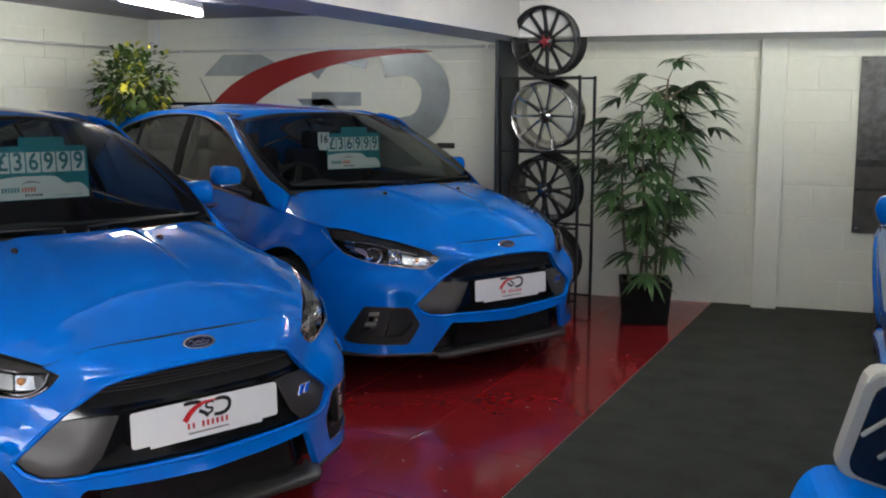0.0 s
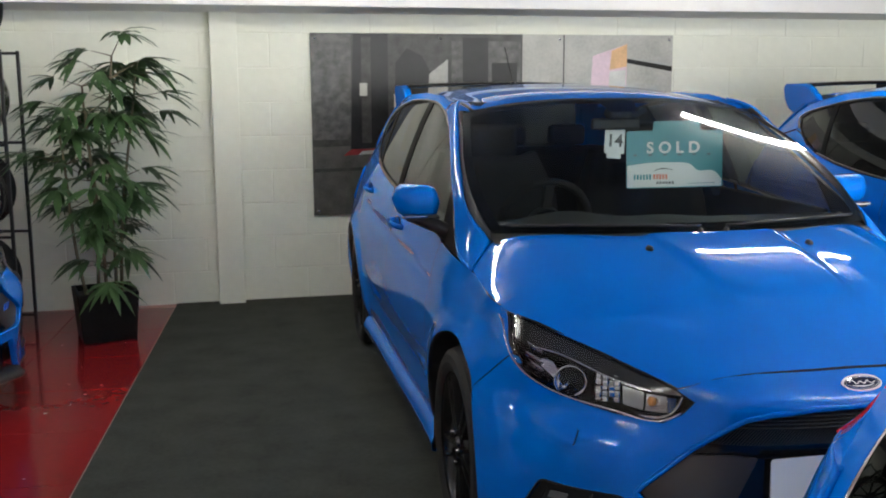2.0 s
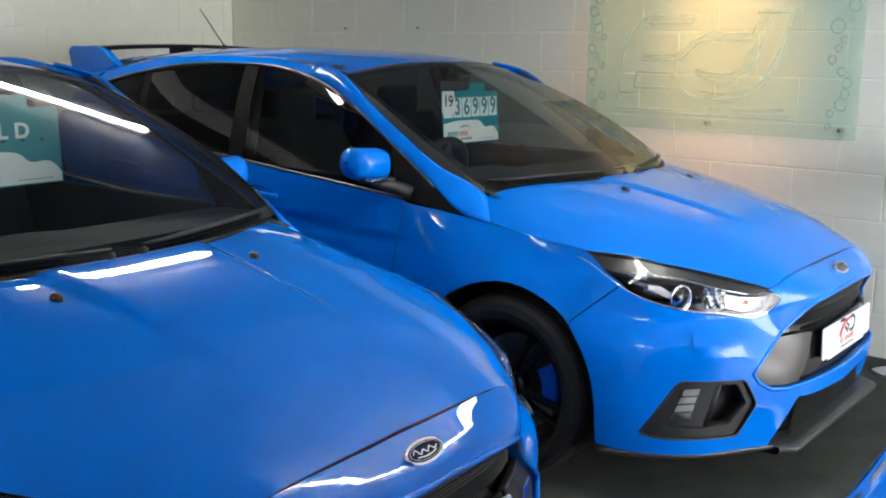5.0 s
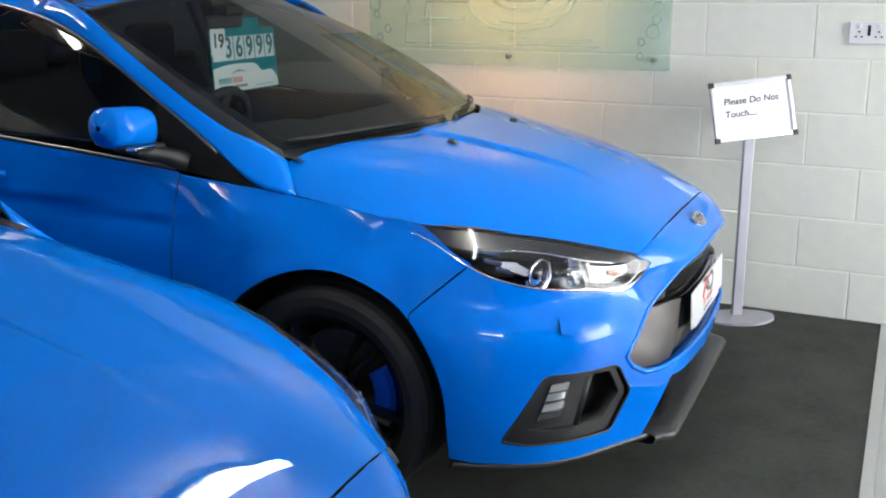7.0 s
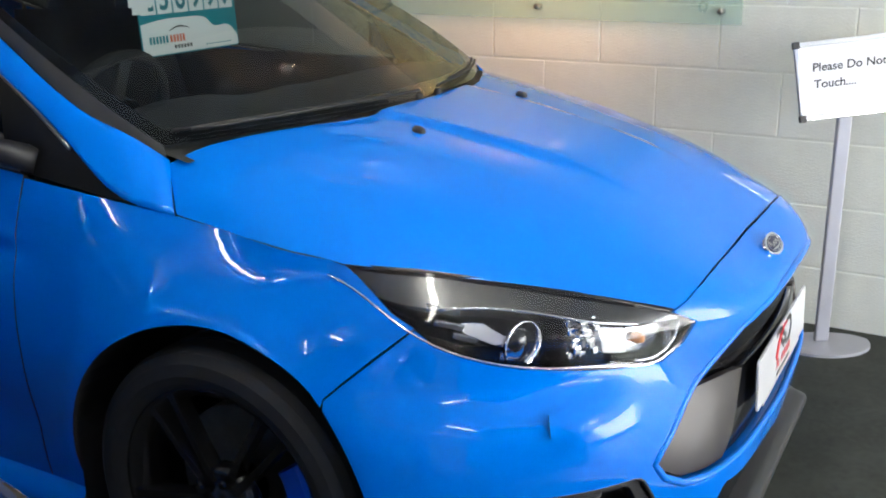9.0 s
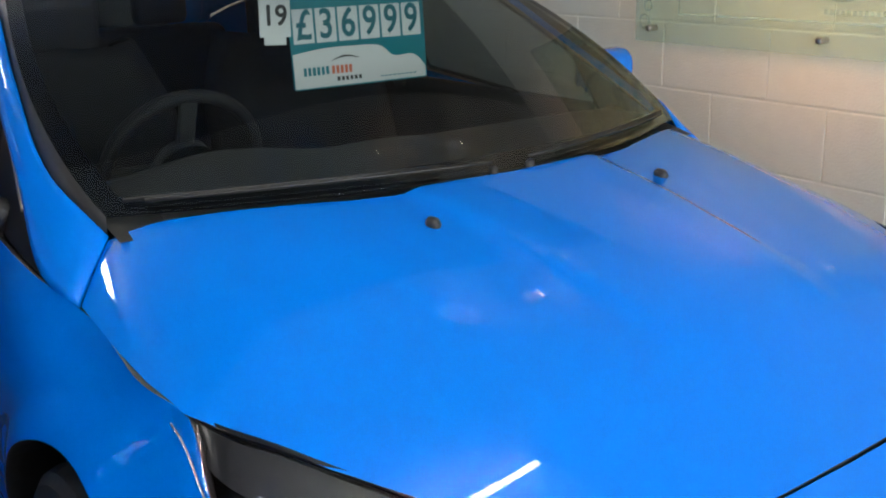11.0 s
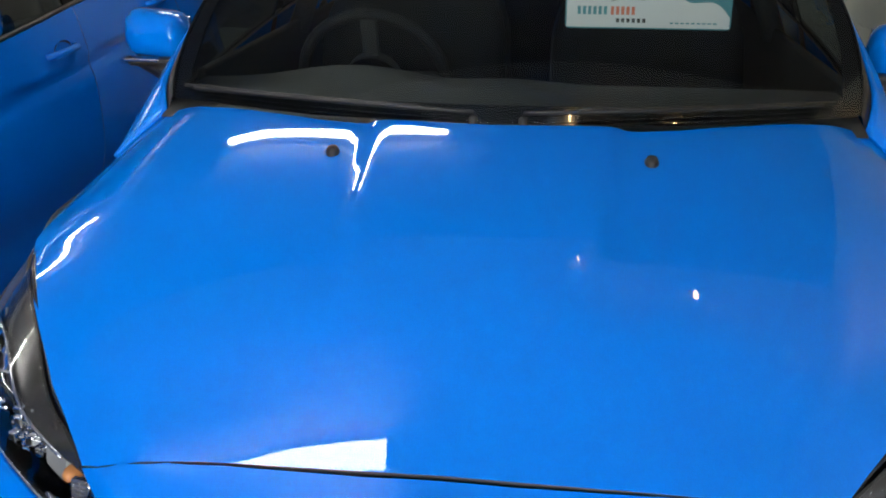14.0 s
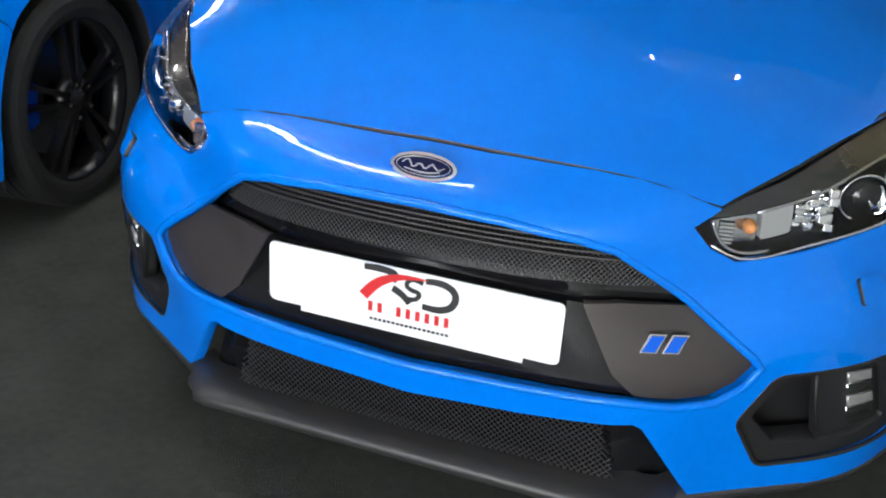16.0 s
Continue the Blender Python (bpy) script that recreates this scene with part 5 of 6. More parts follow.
    for t, dz, dx in ((0, -.012, .0), (.5, .002, -.05), (1, .006, -.115)):
        v = np.linspace(-.90, .90, 25)
        p = screen(v, np.zeros(25)) + np.array([.012 + dx * .2, 0, -.026 + dz])
        p[:, 0] += dx * .6
        p[:, 2] += -dx * .10
        rows.append(p)
    grid_part("scuttle", rows, M_TRIM, car, thick=.01, flip=False)
    for y0, y1 in ((-.04, -.62), (.05, .60)):
        wp = new("wiper")
        wp.parent = car
        us = np.linspace(y0, y1, 12) / .69
        p = screen(us, np.linspace(.008, .034, 12)) + (.006, 0, .012)
        part("arm", tube(p, .0036, 6), M_WIPER, wp, smooth=True)
        us = np.linspace(y0 + (.1 if y0 > 0 else -.1), y1 * 1.04, 12) / .69
        p = screen(us, np.linspace(.022, .048, 12)) + (.004, 0, .008)
        part("blade", tube(p, .004, 6), M_WIPER, wp, smooth=True)
        part("spindle", revolve([(.010, -.03), (.009, -.006), (.005, -.002), (0, -.001)], 14, m=Matrix.Translation(screen(np.array(y0 / .69), np.array(.01)) + (.01, 0, .006))), M_WIPER, wp, smooth=True)
    # wheels
    for cx in (0.0, -WHEELBASE):
        for sy in (1, -1):
            wheel_parts(car, cx, sy)
            well(car, cx, sy)
    # floor pan and cabin
    part("floor_pan", box(-3.2, -.70, .16, .62, .70, .24, .02), M_TRIM, car)
    part("front_bulkhead", box(.42, -.60, .2, .46, .60, .70), M_TRIM, car)
    part("engine_cover", box(-.15, -.58, .5, .42, .58, .74, .03), M_TRIM, car)
    interior(car)
    return car


def grid_like(y0, y1):
    """The lower spoiler lip over the rear window."""
    bm = bmesh.new()
    rows = []
    for y in np.linspace(y0, y1, 17):
        t = (abs(y) / .55) ** 2
        rows.append([bm.verts.new(p) for p in ((-2.74, y, 1.438 - .05 * t), (-2.85, y, 1.432 - .055 * t), (-2.95, y, 1.415 - .055 * t), (-2.96, y, 1.400 - .05 * t), (-2.84, y, 1.39 - .05 * t), (-2.74, y, 1.41 - .05 * t))])
    for a, b in zip(rows, rows[1:]):
        for k in range(6):
            bm.faces.new((a[k], b[k], b[(k + 1) % 6], a[(k + 1) % 6]))
    bmesh.ops.recalc_face_normals(bm, faces=bm.faces)
    for f in bm.faces:
        f.smooth = True
    return bm


def interior(car):
    # dashboard as a swept section across the car
    rows = []
    for y in np.linspace(-.70, .70, 29):
        hump = .035 * math.exp(-(((y + .36) / .17) ** 2))
        mid = .012 * math.exp(-((y / .12) ** 2))
        rows.append([(-.16, y, .955), (-.30, y, .985 + mid), (-.45, y, .985 + hump + mid), (-.56, y, .965 + hump), (-.60, y, .90), (-.57, y, .74), (-.50, y, .60)])
    grid_part("dashboard", rows, M_DASH, car, flip=True)
    w = new("steering_wheel")
    w.parent = car
    m = Matrix.Translation((-.72, -.36, .94)) @ pose(0, 0, 0, 0, -68, 0)
    ring = [m @ Vector((.18 * math.cos(a), .18 * math.sin(a), 0)) for a in np.linspace(0, 2 * math.pi, 40)]
    part("rim", tube(ring, .015, 10, caps=False), M_SEAT, w, smooth=True)
    part("hub", revolve([(.075, -.03), (.07, .01), (.04, .022), (0, .024)], 24, m=m), M_DASH, w, smooth=True)
    for a in (0, 180, 270):
        part("spoke", box(.05, -.02, -.012, .175, .02, .008, .006, m=m @ pose(0, 0, 0, 0, 0, a + 90)), M_DASH, w)
    for x0 in (-.030, .004):
        ob = part("hub_mark", plate([(x0 - .005, -.016), (x0 + .018, -.016), (x0 + .028, .016), (x0 + .005, .016)], .001), M_CHROME, w)
        ob.matrix_local = m @ Matrix.Translation((0, 0, .026)) @ pose(0, 0, 0, 0, 0, -90)
    for sy in (1, -1):
        s = new("front_seat")
        s.parent = car
        y = .37 * sy
        part("cushion", box(-1.45, y - .25, .38, -.93, y + .25, .58, .06, 3), M_SEAT, s, smooth=True)
        rows = []
        for t in np.linspace(0, 1, 14):
            z = .50 + .64 * t
            hw = .235 + .02 * math.sin(t * 3) - .06 * max(0, t - .72) / .28
            x = -1.36 - .19 * t
            bol = .055 * (1 - .5 * t)
            rows.append([(x - .10, y - hw, z), (x + bol, y - hw + .01, z), (x + bol + .01, y - hw + .05, z), (x, y - hw + .12, z), (x - .005, y, z), (x, y + hw - .12, z), (x + bol + .01, y + hw - .05, z), (x + bol, y + hw - .01, z), (x - .10, y + hw, z)])
        grid_part("backrest", rows, M_SEAT, s, thick=.05, flip=True)
        for e in (-1, 1):
            p = [(r[1 if e < 0 else 7][0] + .012, r[2 if e < 0 else 6][1] , r[0][2]) for r in rows[3:]]
            part("bolster_piping", tube(p, .019, 8), M_SEATBLUE, s, "blue suede bolster trim", smooth=True)
        part("head_restraint", box(-1.62, y - .13, 1.12, -1.53, y + .13, 1.29, .035, 3), M_SEAT, s, smooth=True)
        part("harness_slot", box(-1.545, y - .10, 1.03, -1.525, y + .10, 1.06, .006), M_SEATBLUE, s)
    part("rear_bench", box(-2.55, -.60, .40, -2.1, .60, .60, .06, 3), M_SEAT, car, smooth=True)
    part("rear_backrest", box(-2.66, -.60, .55, -2.50, .60, 1.12, .05, 3, m=None), M_SEAT, car, smooth=True)
    for y in (-.36, 0, .36):
        part("rear_head_restraint", box(-2.68, y - .11, 1.12, -2.60, y + .11, 1.24, .03, 3), M_SEAT, car, smooth=True)
    part("rear_view_mirror", box(-.925, -.105, 1.290, -.900, .105, 1.338, .012, 3), M_DASH, car, smooth=True)
    part("sensor_pod", box(-.93, -.05, 1.335, -.85, .05, 1.38, .018, 3), M_DASH, car, smooth=True)
    for sy in (1, -1):
        part("door_card", box(-2.3, sy * .74, .35, -.55, sy * .765, .985, .01), M_DASH, car)
        part("inner_pillar", tube([(-1.47, sy * .755, .95), (-1.50, sy * .66, 1.22), (-1.53, sy * .60, 1.38)], [.035, .03, .028], 8), M_DASH, car, smooth=True)
    part("headlining", plate([(-1.1, -.55), (-2.7, -.52), (-2.7, .52), (-1.1, .55)], .01, m=Matrix.Translation((0, 0, 1.392))), M_DASH, car)
    part("boot_cover", box(-3.05, -.58, .96, -2.66, .58, .98, .005), M_DASH, car)


CARS = (
    (-6.03, -0.453, -26.1, "blue hatchback show car on red tiles with a price card"),
    (-5.722, 2.141, -30.7, "blue hatchback show car on red tiles before the logo wall"),
    (-2.288, 0.278, -92.1, "blue hatchback on charcoal carpet, marked sold in its windscreen"),
    (0.002, 0.009, -95.4, "blue hatchback on charcoal carpet beside the glass wall panel"),
    (-2.46, -4.66, -92.0, "blue hatchback parked tail first towards the other cars"),
)
first_car = build_car()
cars = []
for k, (x, y, a, words) in enumerate(CARS):
    ob = copy_thing(first_car, pose(x, y, 0, 0, 0, a)) if k else first_car
    cars.append(ob)
first_car.matrix_world = pose(*CARS[0][:2], 0, 0, 0, CARS[0][2])
for ob, c in zip(cars, CARS):
    tagged(ob, c[3], "car", "cars on show")


# stand-in for an unidentified fitting on the last car: pale rim, blue shell
stand_in = new("flank_stand_in")
stand_in.parent = cars[4]
stand_in.matrix_local = Matrix(((0, 0, 1, -2.64), (1, 0, 0, -.998), (0, 1, 0, 1.02), (0, 0, 0, 1))) @ pose(0, 0, 0, 0, 12, -18)
M_RIMGREY = material("grey_rim_plastic", (0.30, 0.30, 0.27), 0.35, vary=0.1, scale=15)
fo = [tuple(p) for p in rounded([(-.075, -.085), (.085, -.085), (.085, .085), (-.085, .080)], .030)]
fi = [tuple(p) for p in rounded([(-.062, -.075), (.080, -.075), (.080, .068), (-.068, .062)], .024)]
part("rim", plate(fo, .034, bevel=.007), M_RIMGREY, stand_in, "pale grey plastic rim")
ob = part("inset", plate(fi, .003), M_BLACKGLOSS, stand_in)
ob.matrix_local = Matrix.Translation((0, 0, .0335))
for k in range(3):
    part("rib", box(-.045 + .04 * k, -.05, .0355, -.039 + .04 * k, .05, .043, .002, m=pose(0, 0, 0, 0, 0, -35)), M_RIMGREY, stand_in)
sh = [tuple(p) for p in rounded([(-.105, -.20), (.07, -.20), (.07, -.080), (-.075, -.080), (-.105, -.11)], .03)]
part("shell", plate(sh, .13, bevel=.028), M_BLUE, stand_in)

# its dark rear quarter glass reaches far back, with a bright strip along the edge
QUARTER = [(-2.945, .945), (-2.935, 1.06), (-2.905, 1.15), (-2.85, 1.22), (-2.74, 1.275), (-2.52, 1.318), (-2.35, 1.335), (-2.30, .98), (-2.50, .95), (-2.75, .935)]


def quarter(u, v):
    """The glass follows the cabin above the waist and the flank below it."""
    p, q = cabin(u, v), side(u, np.minimum(v, _zb(np.asarray(u, float))))
    low = np.asarray(v, float) < _zb(np.asarray(u, float)) + .02
    p[..., 1] = np.where(low, np.maximum(p[..., 1], q[..., 1]), p[..., 1])
    return p


trimmed("rear_quarter_glass", quarter, QUARTER, M_PRIVACY, cars[4], "dark tinted rear quarter glass", step=.03, gap=0, flange=.006, raised=.016, flip=True, mirror=True)
trimmed("glass_backing", quarter, QUARTER, M_FRAME, cars[4], step=.03, gap=.001, flange=.004, raised=.010, flip=True, mirror=True)
_q = np.array(fine(QUARTER[:6], 24))
part("glass_strip", tube((quarter(_q[:, 0], _q[:, 1]) + (0, .016, 0)) * (1, -1, 1), .004, 6), M_CHROME, cars[4], "bright strip round the quarter glass", smooth=True)

# ---- ceiling lights ----


def ceiling_light(x, y, turn, length=1.5, label="white fluorescent batten with a bare tube under the ceiling"):
    f = thing("ceiling_light", pose(x, y, CEIL, 0, 0, turn), label, "light", "ceiling lights")
    h = length / 2
    part("body", box(-h, -.028, -.045, h, .028, 0.0, .004), M_WHITEPLASTIC, f)
    for e in (-1, 1):
        part("end_cap", box(e * h - .012, -.030, -.104, e * h + .012, .030, -.03, .004), M_WHITEPLASTIC, f)
    part("tube", tube([(-h + .01, 0, -.074), (h - .01, 0, -.074)], .027, 16), M_TUBE, f, smooth=True)
    return f


ceiling_light(-7.64, 2.45, 98, 1.2)
ceiling_light(-1.08, -0.62, 0, 1.5)
ceiling_light(-0.75, 2.0, 0, 1.2)
ceiling_light(-3.30, 2.30, 0, 1.2)
ceiling_light(-4.60, 1.60, 0, 1.2)
ceiling_light(-4.52, -2.15, 90, 1.2)
ceiling_light(-2.00, -4.20, 0)

# ---- back wall: logo, pipe, socket, poster ----
M_SILVER = material("silver_grey_vinyl", (0.36, 0.40, 0.42), 0.3, metal=0.4, vary=0.3, scale=0.9)
M_WALLRED = material("red_vinyl", (0.30, 0.010, 0.012), 0.35, vary=0.08, scale=3)
logo = thing("wall_logo", Matrix.Translation((-7.36, YB - .007, 1.545)) @ pose(0, 0, 0, 90, 0, 0), "large silver and red swoosh logo on the white blockwork", "logo")
LS = 1.41
for o in (
    [(-.80, .12), (-.66, .245), (-.40, .245), (-.31, .20), (-.34, .115)],
    [(-.16, -.02), (.05, -.02), (.33, -.27), (.10, -.27)],
    [(-.06, .02), (.26, .02), (.26, -.06), (-.06, -.06)],
):
    part("stroke", plate([(x * LS, z * LS) for x, z in o], .004), M_SILVER, logo)
for o in (
    bezier_bar([(.40, .17), (.62, .17), (.715, .07), (.715, -.06), (.64, -.17), (.44, -.20), (.2, -.20)], [.07, .075, .085, .085, .08, .065, .06], 0, 0, 40),
    bezier_bar([(.30, .20), (.02, .20), (-.05, .12)], [.045, .045, .04], 0, 0, 20),
):
    part("stroke", plate([(x * LS, z * LS) for x, z in o], .0045), M_SILVER, logo)
part("swoosh", plate([(x * LS, z * LS) for x, z in bezier_bar([(-.86, -.33), (-.56, -.02), (-.12, .18), (.30, .245), (.705, .248)], [.10, .095, .062, .032, .002], 0, 0, 40)], .006), M_WALLRED, logo)

tagged(part("pipe_north", tube([(-9.02, YB - .02, 1.925), (-5.76, YB - .02, 1.932)], .011, 10), M_WHITEPLASTIC, smooth=True), "white painted conduit along the wall", "pipe", kind="structure")
tagged(part("pipe_west", tube([(-9.0, YB - .03, 1.925), (-9.0, 0.5, 1.94)], .011, 10), M_WHITEPLASTIC, smooth=True), "white painted conduit along the wall", "pipe", kind="structure")
for k in range(5):
    x = -8.7 + .7 * k
    tagged(part("pipe_clip", box(x - .012, YB - .034, 1.912, x + .012, YB + .004, 1.944, .003), M_WHITEPLASTIC), "small white conduit clip on the wall", "clip", "conduit clips")
tagged(part("corner_trunking", box(-9.02, YB - .06, 0, -8.93, YB + .004, CEIL, .006), M_PLASTER), "white boxed trunking in the wall corner", "trunking", kind="structure")
soc = thing("wall_socket", pose(-6.25, YB - .004, 1.144), "dark grey wall socket on the blockwork", "socket")
part("plate", box(-.075, -.012, -.022, .075, .008, .022, .004), M_GREYTRIM, soc)

M_PHOTO_DARK = material("photo_black", (0.012, 0.012, 0.013), 0.35, vary=0.7, scale=9, spec=0.25)
M_PHOTO_MID = material("photo_dark_grey", (0.055, 0.054, 0.052), 0.35, vary=0.7, scale=14, spec=0.25)
M_PHOTO_STONE = material("photo_stone", (0.11, 0.11, 0.105), 0.35, vary=0.85, scale=16, spec=0.25)
M_PHOTO_ROAD = material("photo_road", (0.10, 0.098, 0.09), 0.35, vary=0.45, scale=10, spec=0.25)
M_PHOTO_PALE = material("photo_pale_grey", (0.47, 0.47, 0.44), 0.35, vary=0.25, scale=5, spec=0.25)
M_PHOTO_WHITE = material("photo_white", (0.66, 0.66, 0.64), 0.35, vary=0.2, scale=8, spec=0.25)
M_PHOTO_RED = material("photo_red", (0.30, 0.03, 0.03), 0.35, vary=0.4, scale=14, spec=0.25)
M_PHOTO_PINK = material("photo_pink", (0.74, 0.58, 0.66), 0.35, vary=0.2, scale=4, spec=0.25)
M_PHOTO_ORANGE = material("photo_orange", (0.74, 0.47, 0.26), 0.35, vary=0.3, scale=9, spec=0.25)
PX0, PX1, PZ0, PZ1 = -3.168, -0.511, 0.575, 1.816
poster = thing("poster", Matrix.Translation((PX0, YB - .018, PZ0)) @ pose(0, 0, 0, 90, 0, 0), "wide glossy monochrome street photograph on stand-off studs", "poster")
PW, PH = PX1 - PX0, PZ1 - PZ0
part("panel", plate([(0, 0), (PW, 0), (PW, PH), (0, PH)], .006), M_PHOTO_MID, poster)
_layer = [0.0065]


def print_shape(name, mat, *pts):
    _layer[0] += 0.00012
    ob = part(name, plate([(x * PW, y * PH) for x, y in pts], .0001), mat, poster)
    ob.matrix_local = Matrix.Translation((0, 0, _layer[0]))
    return ob


print_shape("road", M_PHOTO_ROAD, (0, 0), (1, 0), (1, .34), (.52, .40), (0, .38))
print_shape("stone_wall", M_PHOTO_STONE, (0, .42), (.10, .42), (.105, 1), (0, 1))
print_shape("doorway", M_PHOTO_DARK, (.10, .36), (.20, .38), (.20, 1), (.11, 1))
print_shape("doorway", M_PHOTO_DARK, (.215, .38), (.30, .40), (.315, .78), (.29, .88), (.25, .92), (.22, .84))
print_shape("pillar", M_PHOTO_MID, (.13, .40), (.155, .40), (.155, .98), (.13, .98))
print_shape("lit_wall", M_PHOTO_PALE, (.30, .44), (.36, .47), (.36, .86), (.31, .78))
print_shape("window", M_PHOTO_PALE, (.125, .66), (.145, .66), (.145, .73), (.125, .73))
print_shape("window", M_PHOTO_PALE, (.215, .58), (.235, .57), (.235, .66), (.215, .67))
print_shape("shopfront", M_PHOTO_STONE, (.37, .45), (.56, .45), (.56, .96), (.37, .96))
print_shape("shopfront", M_PHOTO_DARK, (.40, .45), (.47, .45), (.47, .98), (.40, .98))
print_shape("shopfront", M_PHOTO_DARK, (.48, .52), (.55, .52), (.55, .84), (.48, .84))
print_shape("stripe", M_PHOTO_RED, (.08, .33), (.20, .345), (.20, .37), (.10, .365))
print_shape("stripe", M_PHOTO_PALE, (.12, .335), (.17, .34), (.175, .36), (.13, .355))
print_shape("kerb", M_PHOTO_MID, (0, .24), (.30, .255), (.30, .27), (0, .26))
print_shape("facade", M_PHOTO_PALE, (.565, .30), (1, .26), (1, 1), (.565, 1))
print_shape("facade_joint", M_PHOTO_MID, (.68, .30), (.684, .30), (.684, 1), (.68, 1))
print_shape("hoarding", M_PHOTO_PINK, (.755, .50), (.865, .50), (.865, .95), (.765, .88))
print_shape("hoarding", M_PHOTO_ORANGE, (.815, .80), (.865, .82), (.865, .95), (.82, .91))
print_shape("hoarding", M_PHOTO_WHITE, (.81, .60), (.862, .60), (.862, .80), (.815, .79))
print_shape("girder", M_PHOTO_DARK, (.865, .84), (1, .79), (1, .82), (.865, .865))
print_shape("black_car", M_PHOTO_DARK, (.60, .14), (.62, .38), (.68, .52), (.86, .54), (.94, .40), (.985, .34), (.99, .12))
print_shape("car_window", M_PHOTO_MID, (.70, .42), (.715, .50), (.83, .50), (.86, .42))
print_shape("car_highlight", M_PHOTO_PALE, (.83, .36), (.87, .39), (.89, .37), (.85, .35))
print_shape("car_highlight", M_PHOTO_PALE, (.74, .30), (.80, .305), (.80, .29), (.74, .285))
print_shape("rear_lamp", M_PHOTO_RED, (.675, .41), (.705, .43), (.705, .47), (.68, .46))
print_shape("plate_bar", M_PHOTO_WHITE, (.72, .34), (.77, .345), (.77, .375), (.72, .37))
for x, z in ((.03, PH - .03), (PW * .34, PH - .03), (PW * .67, PH - .03), (PW - .03, PH - .03), (.03, .03), (PW * .34, .03), (PW * .67, .03), (PW - .03, .03)):
    part("stud", revolve([(.011, -.016), (.011, .012), (.009, .016), (0, .017)], 16, m=Matrix.Translation((x, z, 0))), M_CHROME, poster, smooth=True)

# ---- wheel rack ----
M_WHEELSILVER = material("polished_wheel_alloy", (0.60, 0.59, 0.57), 0.22, metal=1.0, vary=0.1, scale=10)
M_GUNMETAL = material("gunmetal_wheel_lacquer", (0.035, 0.035, 0.037), 0.25, metal=0.3, vary=0.1, scale=10)
M_HUBRED = material("red_anodised_hub", (0.42, 0.05, 0.07), 0.3, metal=0.5, vary=0.1, scale=10)
M_RACKPANEL = material("dark_blue_grey_panel", (0.025, 0.032, 0.04), 0.45, vary=0.2, scale=6)
RACK = Matrix.Translation((-5.26, 3.66, 0)) @ pose(0, 0, 0, 0, 0, -12)
rack = thing("wheel_rack", RACK, "narrow black steel display rack with wire shelves", "rack")
for x in (-.305, .305):
    for y in (-.13, .13):
        part("post", box(x - .009, y - .009, 0, x + .009, y + .009, 1.675, .002), M_BLACKMETAL, rack)
part("side_panel", box(-.345, -.16, 0, -.318, .16, 1.93, .004), M_RACKPANEL, rack, "dark panel on the side of the rack")
for z in (.10, .615, 1.145, 1.665):
    sh = new("shelf")
    sh.parent = rack
    for y in (-.13, .13):
        part("rail", box(-.305, y - .008, z - .012, .305, y + .008, z + .004, .002), M_BLACKMETAL, sh)
    for x in (-.15, .0, .15):
        part("cross_bar", box(x - .006, -.13, z - .010, x + .006, .13, z + .002, .002), M_BLACKMETAL, sh)


def show_wheel(z, face, spokes, twin, hub_mat, label):
    """An alloy wheel with no tyre, standing upright on a shelf and facing out."""
    w = thing("alloy_wheel", RACK @ Matrix.Translation((.01, -.02, z)) @ pose(0, 0, 0, 98, 0, 0), label, "wheel", "wheels on the rack")
    R = .252
    part("barrel", revolve([(R, -.10), (R, -.085), (R - .02, -.07), (R - .03, .05), (R - .012, .075), (R, .085), (R, .095), (R - .008, .098), (R - .014, .092), (R - .034, .06), (R - .044, -.09), (R - .004, -.10)], 56), face, w, smooth=True)
    for k in range(spokes):
        a = 2 * math.pi * k / spokes
        lines = [(a, a)] if not twin else [(a, a + .16), (a, a - .16)]
        for a0, a1 in lines:
            bm = bmesh.new()
            ring = []
            for r, wd, h0, h1, t in ((.035, .014, .02, .055, 0), (.10, .010, .022, .052, .35), (.17, .008, .03, .062, .75), (R - .016, .011, .05, .086, 1)):
                ang = a0 + (a1 - a0) * t
                c, s = math.cos(ang), math.sin(ang)
                ring.append([bm.verts.new((r * c - e * s, r * s + e * c, h)) for e, h in ((-wd, h0), (wd, h0), (wd * .7, h1), (-wd * .7, h1))])
            for p, q in zip(ring, ring[1:]):
                for i in range(4):
                    bm.faces.new((p[i], p[(i + 1) % 4], q[(i + 1) % 4], q[i]))
            part("spoke", bm, face, w)
    part("hub", revolve([(.052, .0), (.052, .05), (.045, .06), (.03, .062), (.026, .07), (0, .072)], 24), face, w, smooth=True)
    part("centre_cap", revolve([(.027, .066), (.026, .076), (.018, .08), (0, .081)], 20), hub_mat, w, smooth=True)
    for k in range(5):
        a = 2 * math.pi * (k + .5) / 5
        part("bolt_hole", revolve([(.009, .058), (.009, .066), (.005, .067), (0, .067)], 10, m=Matrix.Translation((.040 * math.cos(a), .040 * math.sin(a), 0))), hub_mat, w)
    return w


show_wheel(1.667 + .254, M_GUNMETAL, 12, False, M_HUBRED, "gunmetal twelve-spoke alloy wheel with red centre, on the rack")
show_wheel(1.147 + .254, M_WHEELSILVER, 10, False, M_GUNMETAL, "polished silver ten-spoke alloy wheel on the rack")
show_wheel(.617 + .254, M_GUNMETAL, 8, True, M_WHEELSILVER, "black mesh-spoke alloy wheel on the rack")
show_wheel(.102 + .254, M_GUNMETAL, 10, False, M_WHEELSILVER, "dark alloy wheel on the lowest rack shelf")

